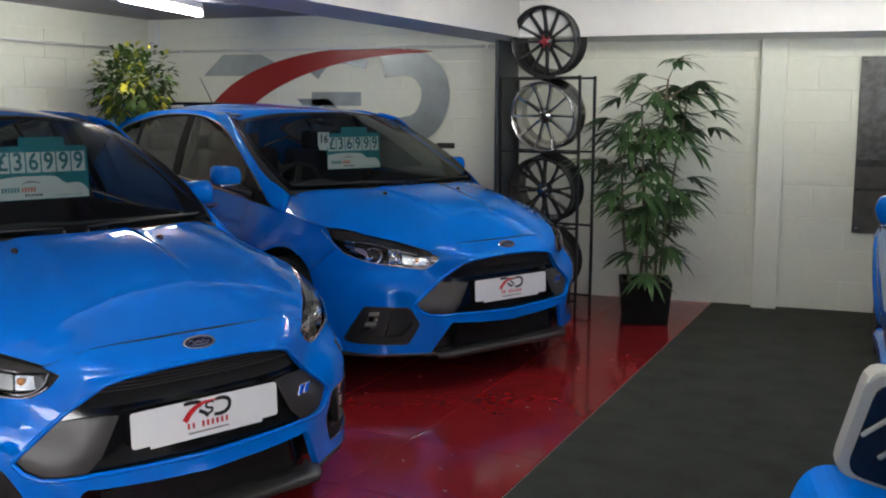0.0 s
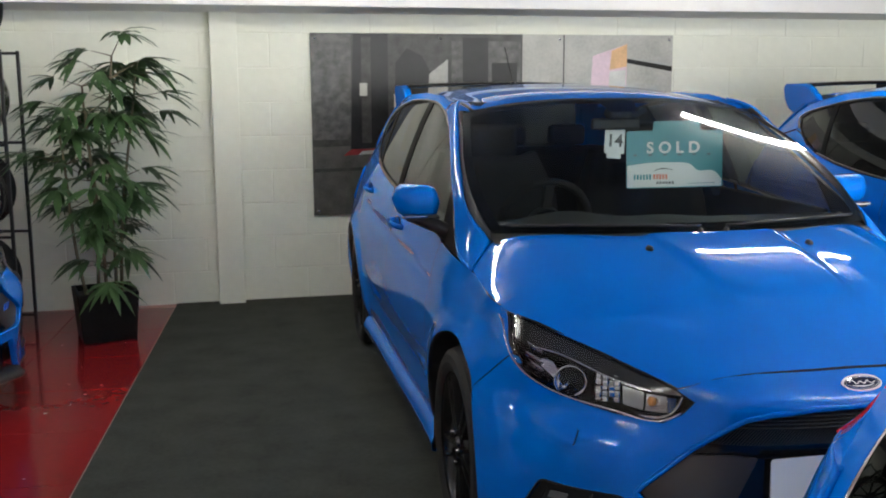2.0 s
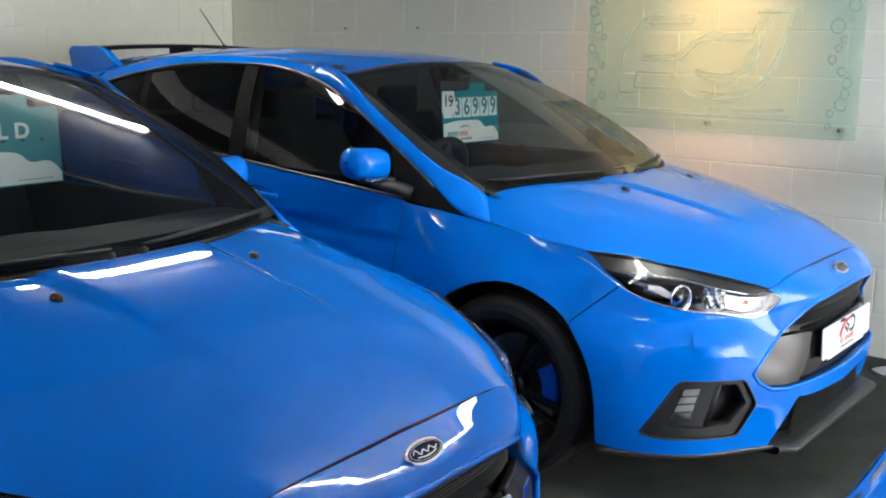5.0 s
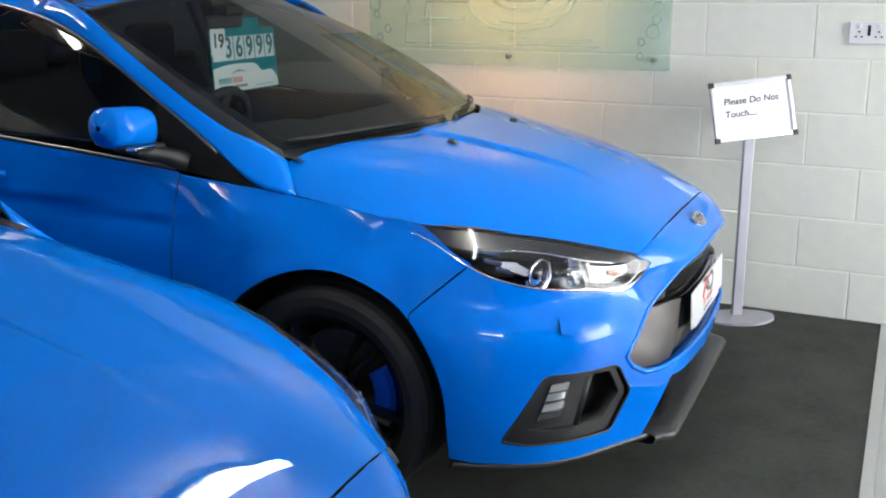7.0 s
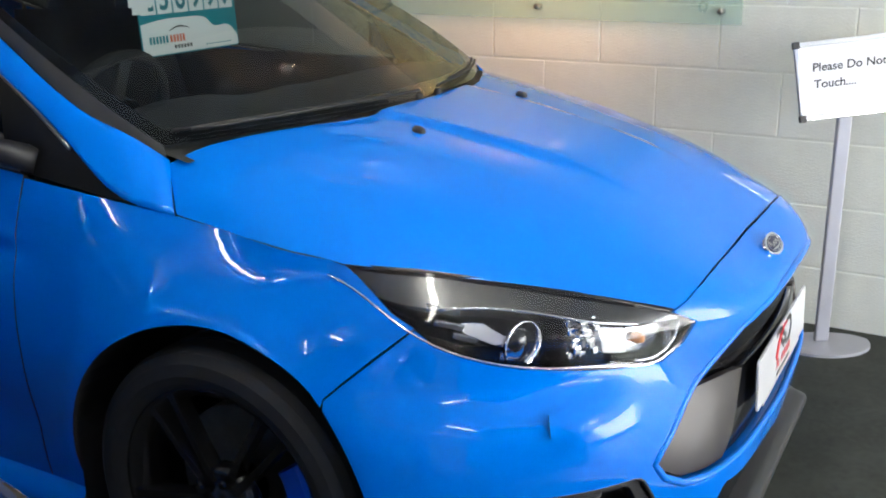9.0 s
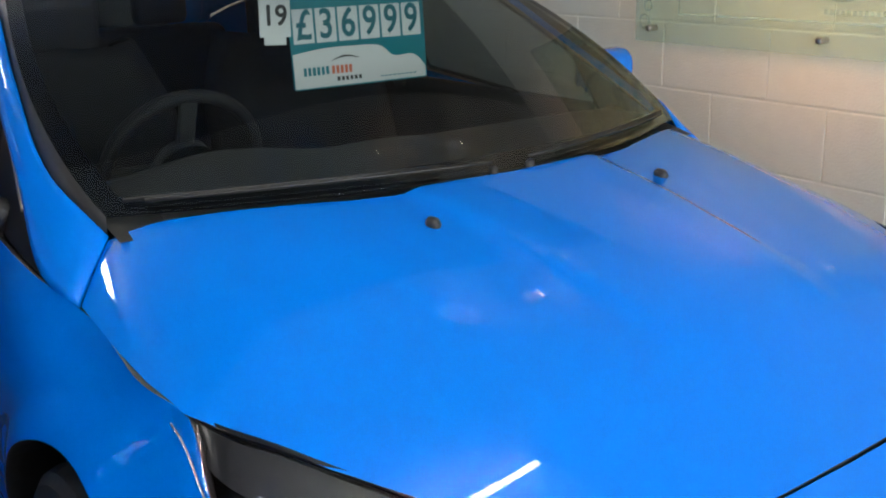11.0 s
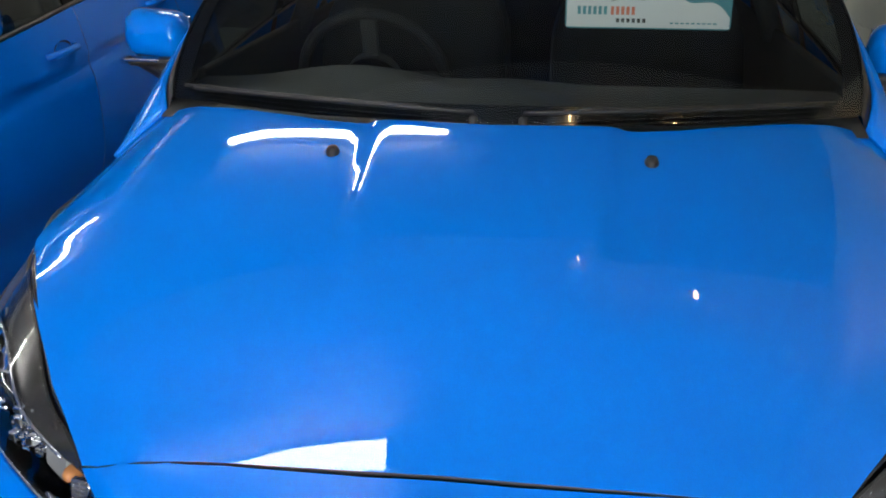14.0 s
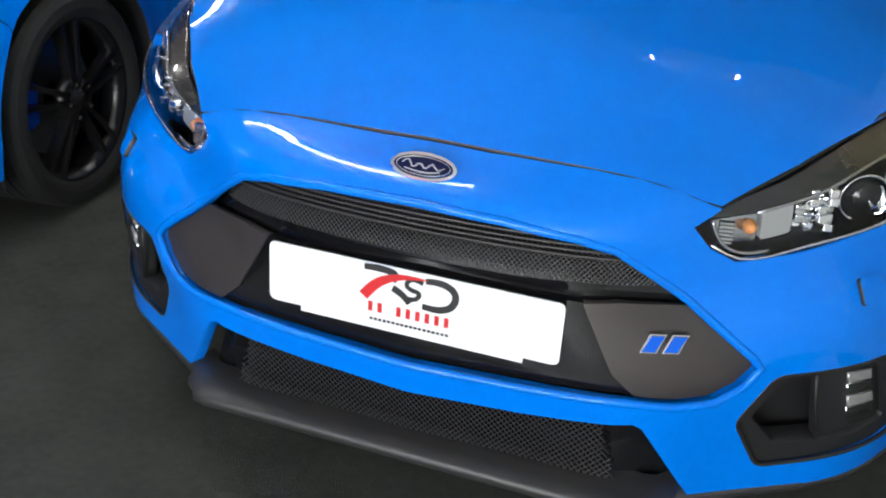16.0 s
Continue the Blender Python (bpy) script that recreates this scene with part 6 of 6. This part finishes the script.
# ---- plants ----
M_LEAF = material("bamboo_leaf", (0.055, 0.115, 0.035), 0.5, vary=0.5, scale=14, tone=(0.02, 0.05, 0.02))
M_LEAF2 = material("topiary_leaf", (0.07, 0.13, 0.02), 0.5, vary=0.5, scale=14, tone=(0.015, 0.035, 0.01))
M_FLOWER = material("yellow_leaf", (0.55, 0.48, 0.04), 0.5, vary=0.4, scale=14, tone=(0.25, 0.28, 0.03))
M_CANE = material("bamboo_cane", (0.16, 0.13, 0.08), 0.5, vary=0.3, scale=20)
M_POT = material("dark_slate_pot", (0.008, 0.008, 0.009), 0.6, spec=0.2, vary=0.35, scale=10, bump=0.3, bump_scale=60)
M_SOIL = material("soil", (0.03, 0.022, 0.016), 0.9, vary=0.4, scale=40, bump=0.6, bump_scale=90)


def leaf(verts, faces, base, way, length, width, droop):
    """One folded, drooping blade."""
    way = Vector(way).normalized()
    sidev = way.cross(Vector((0, 0, 1)))
    sidev = sidev.normalized() if sidev.length > 1e-3 else Vector((1, 0, 0))
    n0 = len(verts)
    for k, (t, w) in enumerate(((0, .12), (.25, .85), (.55, 1), (.8, .6), (1, 0.03))):
        c = Vector(base) + way * length * t + Vector((0, 0, -droop * t * t * length))
        for e, dz in ((-1, .25), (0, 0), (1, .25)):
            verts.append(c + sidev * (e * width * w / 2) + Vector((0, 0, dz * width * w / 2)))
    for k in range(4):
        for j in (0, 1):
            a = n0 + 3 * k + j
            faces.append((a, a + 1, a + 4, a + 3))


def leaves_part(name, verts, faces, mat, parent):
    me = bpy.data.meshes.new(name)
    me.from_pydata([tuple(v) for v in verts], [], faces)
    me.polygons.foreach_set("use_smooth", [True] * len(me.polygons))
    me.materials.append(mat)
    ob = new(name, me)
    ob.parent = parent
    return tagged(ob, kind="stuff")


rng = random.Random(7)
plant = thing("bamboo_plant", pose(-4.50, 3.44, 0, 0, 0, 12), "tall artificial bamboo palm in a square slate pot", "plant")
pot = bmesh.new()
v0 = [pot.verts.new((sx * .150, sy * .150, 0)) for sx, sy in ((-1, -1), (1, -1), (1, 1), (-1, 1))]
v1 = [pot.verts.new((sx * .172, sy * .170, .295)) for sx, sy in ((-1, -1), (1, -1), (1, 1), (-1, 1))]
v2 = [pot.verts.new((sx * .150, sy * .150, .295)) for sx, sy in ((-1, -1), (1, -1), (1, 1), (-1, 1))]
v3 = [pot.verts.new((sx * .145, sy * .145, .255)) for sx, sy in ((-1, -1), (1, -1), (1, 1), (-1, 1))]
pot.faces.new(v0[::-1])
for a, b in ((v0, v1), (v1, v2), (v2, v3)):
    for k in range(4):
        pot.faces.new((a[k], a[(k + 1) % 4], b[(k + 1) % 4], b[k]))
bmesh.ops.bevel(pot, geom=list(pot.edges), offset=.006, segments=2, affect="EDGES", profile=.5)
part("pot", pot, M_POT, plant, "dark slate square pot")
part("soil", box(-.147, -.147, .22, .147, .147, .262, .01), M_SOIL, plant)
stems = []
for sx, sy, lean, top in ((-.10, -.03, -.10, 1.28), (-.02, .05, -.02, 1.55), (.05, -.04, .05, 1.72), (.10, .04, .12, 1.60), (.0, -.09, -.04, 1.40)):
    pts = [(sx + lean * t * 1.1 + .012 * math.sin(5 * t + sx * 30), sy + .05 * math.sin(3 * t), .25 + (top - .33) * t) for t in np.linspace(0, 1, 12)]
    stems.append(pts)
    part("cane", tube(pts, [.011 - .005 * t for t in np.linspace(0, 1, 12)], 8), M_CANE, plant, smooth=True)
lv, lf = [], []
for pts in stems:
    for k in range(19):
        t = .12 + .88 * rng.random() ** .7
        i = 11 if k < 2 else min(11, int(t * 11.99))
        base = Vector(pts[i])
        ang = rng.uniform(0, 2 * math.pi)
        out = Vector((math.cos(ang), math.sin(ang), rng.uniform(.15, .6)))
        twig = base + out * rng.uniform(.05, .20)
        n = rng.randint(7, 10)
        for j in range(n):
            spread = (j - (n - 1) / 2) / n * 2.3
            d = Vector((math.cos(ang + spread), math.sin(ang + spread), rng.uniform(-.35, .25)))
            leaf(lv, lf, twig + out * rng.uniform(0, .04), d, rng.uniform(.14, .25), rng.uniform(.030, .048), rng.uniform(.15, .55))
        lv_tw = tube([base, twig], [.0035, .002], 5)
        part("twig", lv_tw, M_CANE, plant)
leaves_part("foliage", lv, lf, M_LEAF, plant)

topi = thing("topiary_tree", pose(-8.35, 3.08, 0), "artificial ball topiary with yellow-green leaves on a stem", "plant")
part("pot", revolve([(.0, 0), (.13, 0), (.17, .30), (.185, .30), (.185, .34), (.16, .34), (.15, .28), (0, .28)], 28), M_POT, topi, smooth=False)
part("stem", tube([(0, 0, .25), (.015, .01, .8), (-.01, 0, 1.35), (0, 0, 1.6)], [.022, .02, .018, .012], 10), M_CANE, topi, smooth=True)
for mat, count, nm in ((M_LEAF2, 900, "foliage"), (M_FLOWER, 420, "yellow_foliage")):
    lv, lf = [], []
    for k in range(count):
        th, ph = rng.uniform(0, 2 * math.pi), math.acos(rng.uniform(-1, 1))
        d = Vector((math.sin(ph) * math.cos(th), math.sin(ph) * math.sin(th), math.cos(ph)))
        lump = .22 + .05 * math.sin(3 * th + 1) * math.sin(2 * ph) + rng.uniform(-.08, .05)
        if nm != "foliage":
            if math.sin(4 * th + 2) * math.sin(3 * ph + 1) < .1:
                continue
            lump += .035
        c = Vector((0, 0, 1.60)) + d * lump * Vector((1.1, 1.1, 1.05)).x
        way = (d + Vector((rng.uniform(-.9, .9), rng.uniform(-.9, .9), rng.uniform(-.6, .6)))).normalized()
        leaf(lv, lf, c, way, rng.uniform(.05, .085), rng.uniform(.028, .042), rng.uniform(.1, .5))
    leaves_part(nm, lv, lf, mat, topi)

# ---- stand with the notice ----
M_PAPER = material("white_paper", (0.80, 0.80, 0.82), 0.5, vary=0.03, scale=6)
M_STANDGREY = material("silver_grey_powder_coat", (0.42, 0.42, 0.45), 0.4, metal=0.3, vary=0.06, scale=10)
stand = thing("notice_stand", pose(1.235, -.915, 0, 0, 0, -67), "silver floor stand holding a framed paper notice", "sign stand")
# local x runs along the notice, local -y faces the aisle
arc = [(.165 * math.cos(a), .135 * math.sin(a)) for a in np.linspace(0, 2 * math.pi, 33)[:-1]]
part("base", plate([(x, y * (1.0 if y < 0 else .55)) for x, y in arc], .010, bevel=.003), M_STANDGREY, stand, "flat rounded base plate")
part("post", box(-.024, -.011, .01, .024, .011, .86, .006), M_STANDGREY, stand)
TILT_M = Matrix.Translation((0, -.016, .925)) @ pose(0, 0, 0, 90 - 14, 0, 0) @ pose(0, 0, 0, 0, 0, 6) @ Matrix.Diagonal((1.07, 1.02, 1, 1))
for nm, x0, y0, x1, y1 in (("frame_top", -.166, .106, .166, .124), ("frame_bottom", -.166, -.124, .166, -.106), ("frame_left", -.166, -.106, -.148, .106), ("frame_right", .148, -.106, .166, .106)):
    ob = part(nm, box(x0, y0, 0, x1, y1, .014, .004), M_CHROME, stand, "rounded chrome snap frame")
    ob.matrix_local = TILT_M
for sx in (-1, 1):
    for sy in (-1, 1):
        ob = part("corner_cap", box(sx * .157 - .011, sy * .115 - .011, .001, sx * .157 + .011, sy * .115 + .011, .0155, .003), M_GREYTRIM, stand)
        ob.matrix_local = TILT_M
ob = part("sheet", box(-.149, -.107, .002, .149, .107, .006), M_PAPER, stand, "white printed paper sheet")
ob.matrix_local = TILT_M
text_part("notice_line", "Please Do Not", .037, M_PRINTBLACK, stand, TILT_M @ Matrix.Translation((-.115, .040, .0065)), depth=.0003, align="LEFT", shear=.12, bold=.0006)
text_part("notice_line", "Touch....", .037, M_PRINTBLACK, stand, TILT_M @ Matrix.Translation((-.115, -.012, .0065)), depth=.0003, align="LEFT", shear=.12, bold=.0006)

# ---- east wall: etched glass panel, spotlight, camera, socket ----
M_GLASSPANEL = bpy.data.materials.new("etched_glass")
M_GLASSPANEL.use_nodes = True
_nt = M_GLASSPANEL.node_tree
_b = _nt.nodes["Principled BSDF"]
_b.inputs["Base Color"].default_value = (0.78, 0.86, 0.80, 1)
_b.inputs["Roughness"].default_value = 0.12
_mix, _tr = _nt.nodes.new("ShaderNodeMixShader"), _nt.nodes.new("ShaderNodeBsdfTransparent")
_tr.inputs[0].default_value = (0.86, 0.94, 0.91, 1)
_mix.inputs[0].default_value = 0.20
_nt.links.new(_tr.outputs[0], _mix.inputs[1])
_nt.links.new(_b.outputs[0], _mix.inputs[2])
_nt.links.new(_mix.outputs[0], _nt.nodes["Material Output"].inputs[0])
# local x runs along the wall towards the shop front, local y up, local z out into the room
WALL_E = Matrix.Translation((xr(.22), .22, 1.45)) @ Matrix(((-TILT / math.hypot(1, TILT), 0, -1 / math.hypot(1, TILT), 0), (-1 / math.hypot(1, TILT), 0, TILT / math.hypot(1, TILT), 0), (0, 1, 0, 0), (0, 0, 0, 1)))
panel = thing("glass_panel", WALL_E @ Matrix.Translation((0, 0, .022)), "large etched glass panel with a moulded outline logo, on studs", "glass panel")
part("sheet", plate([tuple(p) for p in rounded([(-.775, -.39), (.775, -.39), (.775, .41), (-.775, .41)], .006)], .010, bevel=.002), M_GLASSPANEL, panel, "pale green glass sheet")


def ridge(pts, r=.0065, n=60, closed=False):
    p = [(x, y, .011) for x, y in (pts if closed else pts)]
    part("moulded_line", tube(p, r, 8), M_GLASSPANEL, panel, smooth=True)


outer = [tuple(q) for q in rounded([(-.57, -.26), (-.50, .10), (-.42, .215), (-.11, .215), (-.11, .18), (-.18, .0), (-.43, .0)], .05, 6)]
ridge([(-.57, -.24), (-.535, .0), (-.50, .12), (-.44, .195), (-.38, .215), (-.11, .215), (-.12, .175), (-.38, .175)])
ridge([(-.42, .01), (-.20, .01), (-.11, .09), (-.03, .12), (.22, .12)])
ridge([(-.42, -.02), (-.19, -.02), (-.09, .07), (-.02, .09), (.22, .09)])
ridge([(.22, .12), (.27, .24), (.44, .24), (.37, .0), (.30, -.13), (.20, -.20), (.06, -.225), (-.10, -.21), (-.18, -.16), (-.22, -.09), (-.45, -.09), (-.46, -.17), (-.24, -.17)])
ridge([(.24, .225), (.42, .225), (.355, .0), (.28, -.11), (.18, -.17), (.06, -.19), (-.06, -.18)])
ridge([(-.09, -.09), (.0, -.125), (.14, -.125), (.21, -.07), (.26, .05), (.31, .20)])
ridge([(-.09, -.065), (.0, -.085), (.12, -.085), (.17, -.05), (.22, .05)])
ridge([(-.57, -.24), (-.57, -.29), (.44, -.29)], .004)
ridge([(-.55, -.20), (-.43, -.20), (-.43, -.14)], .004)
for k in range(22):
    part("moulded_letter", box(.0 + .019 * k, -.268, .008, .0 + .019 * k + .012, -.252, .014, .002), M_GLASSPANEL, panel)
for side_x in (-.70, .68):
    for k in range(14):
        y = -.32 + .052 * k + rng.uniform(-.01, .01)
        x = side_x + rng.uniform(-.05, .05)
        r = rng.uniform(.012, .034)
        ring = [(x + r * math.cos(a), y + r * 1.05 * math.sin(a), .011) for a in np.linspace(0, 2 * math.pi, 20)]
        part("moulded_ring", tube(ring, .004, 6, caps=False), M_GLASSPANEL, panel, smooth=True)
for x, y in ((-.73, .365), (-.71, -.345), (.0, .365), (-.01, -.345), (.71, .365), (.70, -.345)):
    part("stud", revolve([(.011, -.024), (.011, .014), (.008, .019), (0, .020)], 16, m=Matrix.Translation((x, y, 0))), M_STEEL, panel, smooth=True)

M_BULB = glow("halogen_bulb", (1.0, 0.60, 0.28), 70.0)
for sx, ty in ((.26, .40), (.74, .12)):
    at_ = Vector((sx, .41, CEIL - .06))
    aim = look(at_, (xr(ty), ty, 1.52))
    spot = thing("spotlight", Matrix.Translation(at_), "small warm halogen spotlight under the ceiling", "spotlight", "wall spotlights")
    part("foot", revolve([(.0, .06), (.034, .06), (.034, .048), (.010, .044), (.010, .02)], 20), M_WHITEPLASTIC, spot, smooth=True)
    head = part("body", revolve([(.0, .05), (.028, .045), (.038, .0), (.040, -.035), (.036, -.035)], 20), M_WHITEPLASTIC, spot, smooth=True)
    head.matrix_local = aim.to_3x3().to_4x4()
    bulb = part("bulb", revolve([(.036, -.030), (.02, -.036), (0, -.040)], 20), M_BULB, spot, smooth=True)
    bulb.matrix_local = aim.to_3x3().to_4x4()
    lamp("halogen_beam", "SPOT", aim @ Matrix.Translation((0, 0, -.05)), 46, (1.0, 0.46, 0.16), spot=(radians(62), .9), soft=.03)

cctv = thing("security_camera", WALL_E @ Matrix.Translation((-3.50, .43, 0)), "small white bullet security camera on a wall bracket", "camera")
part("bracket", tube([(0, .03, 0), (0, .035, .05), (.02, .02, .08)], .014, 10), M_WHITEPLASTIC, cctv, smooth=True)
part("back_box", box(-.05, -.01, -.004, .05, .07, .03, .006), M_WHITEPLASTIC, cctv)
_cm = Matrix.Translation((.03, .0, .09)) @ look((0, 0, 0), (-.8, .25, -1.0)).to_3x3().to_4x4()
part("barrel", revolve([(0, -.09), (.026, -.09), (.030, -.08), (.030, .03), (.027, .04), (.022, .04)], 22, m=_cm), M_WHITEPLASTIC, cctv, smooth=True)
part("lens", revolve([(.023, .034), (.012, .036), (0, .037)], 20, m=_cm), M_BLACKGLOSS, cctv)

sock = thing("double_socket", WALL_E @ Matrix.Translation((1.59, -.21, 0)), "white double wall socket with dark pin holes", "socket")
part("plate", box(-.078, -.046, 0, .078, .046, .012, .004), M_WHITEPLASTIC, sock)
for sx in (-.038, .038):
    part("switch", box(sx - .008, .018, .010, sx + .008, .036, .016, .002), M_WHITEPLASTIC, sock)
    for dx, dy in ((0, .004), (-.011, -.016), (.011, -.016)):
        part("pin_hole", box(sx + dx - .004, dy - .003, .0115, sx + dx + .004, dy + .003, .0125), M_BLACKMETAL, sock)
part("indicator", box(-.006, -.012, .0115, .006, .03, .0135), M_BLACKMETAL, sock)
for y in (3.013, 2.33):
    m = WALL_E @ Matrix.Translation(((.22 - y) * 1.009, .163, 0))
    tagged(part("wall_screw", revolve([(.008, -.01), (.008, .010), (.004, .014), (0, .014)], 10, m=m), M_STEEL), "small dark steel screw sticking out of the blockwork", "screw", "wall screws")

# ---- cards in the windscreens ----
M_DIGIT = material("teal_print", (0.004, 0.16, 0.20), 0.4)


def screen_card(car_pose, sold, tag):
    c = thing("price_card", car_pose @ Matrix.Translation((-1.06, .335, 1.028)) @ look((0, 0, 0), (-1, 0, -.06)).to_3x3().to_4x4() @ Matrix.Diagonal((1, .93, 1, 1)), ("teal and white card reading SOLD" if sold else "teal and white windscreen card with a printed price"), "price card", "windscreen cards")
    # local x to the car's left, local y up, local z forward
    w = .223
    top = .265
    o = rounded([(-w, .0), (w, .0), (w, top), (w * .52, top), (w * .52, top + .045), (-w * .45, top + .045), (-w * .45, top), (-w, top)], .012)
    part("board", plate([tuple(p) for p in o], .003), M_TEAL, c)
    wave = [(-w + .004, .004), (w - .004, .004), (w - .004, .035)] + fine([(w - .004, .035), (w * .78, .078), (w * .45, .082), (w * .38, .098), (w * .0, .118), (-w * .5, .118), (-w + .004, .105)], 30)[1:]
    part("white_band", plate([tuple(p) for p in wave], .0036), M_CARDWHITE, c)
    bars = ((-.19, -.105, .052, M_TEAL), (-.10, -.03, .052, M_ORANGE), (-.085, .0, .024, M_GREYTRIM), (.06, .19, .018, M_TEAL))
    for x0, x1, y, mat in bars:
        n = max(3, int((x1 - x0) / .014))
        hgt = .024 if y > .04 else (.012 if y > .02 else .004)
        step = (x1 - x0) / n
        for k in range(n):
            part("brand_bar", box(x0 + k * step, y - hgt / 2, .0036, x0 + (k + .62) * step, y + hgt / 2, .0042), mat, c)
    part("brand_arc", plate([tuple(p) for p in bezier_bar([(-.10, .078), (-.06, .09), (-.01, .082)], [.001, .003, .001], 0, 0, 14)], .0042), M_GREYTRIM, c)
    if sold:
        for k, ch in enumerate("SOLD"):
            text_part("letter", ch, .072, M_CARDWHITE, c, Matrix.Translation((-.115 + .068 * k, .185, .0036)), depth=.0008, bold=.002)
        for k in range(6):
            part("slot", box(-.19 + .068 * k, .150, .003, -.175 + .068 * k, .157, .0040), M_PRINTBLACK, c)
    else:
        for k, ch in enumerate("£36999"):
            x = -.180 + .0715 * k
            part("digit_card", box(x - .032, .135, .003, x + .032, .235, .0042, .0), M_CARDWHITE, c)
            text_part("digit", ch, .120, M_DIGIT, c, Matrix.Translation((x, .185, .0044)) @ Matrix.Diagonal((.80, 1, 1, 1)), depth=.0008, bold=.0020)
    t = thing("hanging_tag", car_pose @ Matrix.Translation((-.955, .012, 1.176)) @ look((0, 0, 0), (-1, 0, -.05)).to_3x3().to_4x4() @ pose(0, 0, 0, 0, 0, -3), "white numbered tag hanging from the mirror", "tag", "mirror tags")
    part("tag_card", box(-.044, .012, 0, .044, .125, .002), M_CARDWHITE, t)
    part("lower_slip", box(-.032, -.008, .0005, .030, .014, .0015), M_CARDWHITE, t)
    text_part("tag_number", tag, .072, M_PRINTBLACK, t, Matrix.Translation((0, .064, .0024)), depth=.0004, bold=.0015)
    part("string", tube([(0, .123, .001), (.002, .16, .0)], .0012, 5), M_PRINTBLACK, t)


for (x, y, a, words), sold, tag in zip(CARS[:4], (False, False, True, False), ("17", "16", "14", "19")):
    screen_card(pose(x, y, 0, 0, 0, a), sold, tag)

# ---- carpet edge trim, floor tiles, loose flecks ----
bm = bmesh.new()
x0, x1 = edge_x(-1.0), xr(-1.5)
plate([(x0, trim_y(x0) - .035), (x1, trim_y(x1) - .035), (x1, trim_y(x1) + .004), (x0, trim_y(x0) + .004)], .006, bm, m=Matrix.Translation((0, 0, -.003)))
tagged(part("carpet_trim", bm, M_ALU), "aluminium threshold strip along the carpet edge", "trim", kind="structure")

tile_floor = thing("tile_floor", pose(EDGE0, EDGE_Y, 0, 0, 0, math.degrees(math.atan(-0.0965))), "polished dark red floor tiles with fine joints", "floor", kind="structure")
TS, TL = .615, .615
me = bpy.data.meshes.new("tile")
bm = box(-TS + .0016, .0016, -.006, -.0016, TL - .0016, .0, .0008, 1)
bm.to_mesh(me)
bm.free()
me.materials.append(M_REDTILE)
for i in range(8):
    for j in range(-15, 1):
        ob = new("tile", me)
        ob.parent = tile_floor
        ob.matrix_local = Matrix.Translation((-.005 - i * TS, -.09 + (j - 1) * TL, rng.uniform(-.0003, .0003)))
lv, lf = [], []
for k in range(45):
    y = rng.uniform(-.5, 3.6)
    c = Vector((edge_x(y) - rng.uniform(.03, 1.8), y, .0012))
    a, r = rng.uniform(0, 3), rng.uniform(.003, .008)
    n0 = len(lv)
    for q in range(5):
        b = a + 2 * math.pi * q / 5
        lv.append(c + Vector((r * math.cos(b) * 1.6, r * .6 * math.sin(b), .0015 * (q % 2))))
    lf.append(tuple(range(n0, n0 + 5)))
flecks = bpy.data.meshes.new("floor_flecks")
flecks.from_pydata([tuple(v) for v in lv], [], lf)
flecks.materials.append(M_PAPER)
tagged(new("floor_flecks", flecks), "small pale flecks of litter on the red tiles", "litter", kind="stuff")

# ---- blockwork faces ----
BL, BH = .455, .2285


def blockwork(wall, m, length, rows, first=0.0):
    """Painted blocks in running bond; local x along the wall, local y up, local z out of it."""
    sizes = {}

    def block(w, h):
        key = (round(w, 3), round(h, 3))
        if key not in sizes:
            bm = box(.0015, .003, -.008, key[0] - .0015, key[1] - .003, 0, .004, 2)
            me = bpy.data.meshes.new("block")
            bm.to_mesh(me)
            bm.free()
            me.materials.append(M_WALL)
            sizes[key] = me
        return sizes[key]

    for r in range(rows):
        h = min(BH, CEIL - r * BH)
        x = -first - (BL / 2 if r % 2 else 0)
        while x < length:
            a, b = max(0, x), min(length, x + BL)
            if b - a > .03:
                ob = new("block", block(b - a, h))
                ob.parent = wall
                ob.matrix_world = m @ Matrix.Translation((a, r * BH - .014, -.0035 + rng.uniform(-.0006, .0006)))
            x += BL


blockwork(bpy.data.objects["wall_north"], Matrix.Translation((-9.03, YB, 0)) @ pose(0, 0, 0, 90, 0, 0), xr(YB) + 9.03, 9, .1)
blockwork(bpy.data.objects["wall_east"], WALL_E @ Matrix.Translation((-4.11, -1.45, 0)), 6.6, 9, .2)
blockwork(bpy.data.objects["wall_west"], Matrix.Translation((-9.03, .2, 0)) @ pose(0, 0, 0, 90, 0, 90), YB - .2, 9, .0)
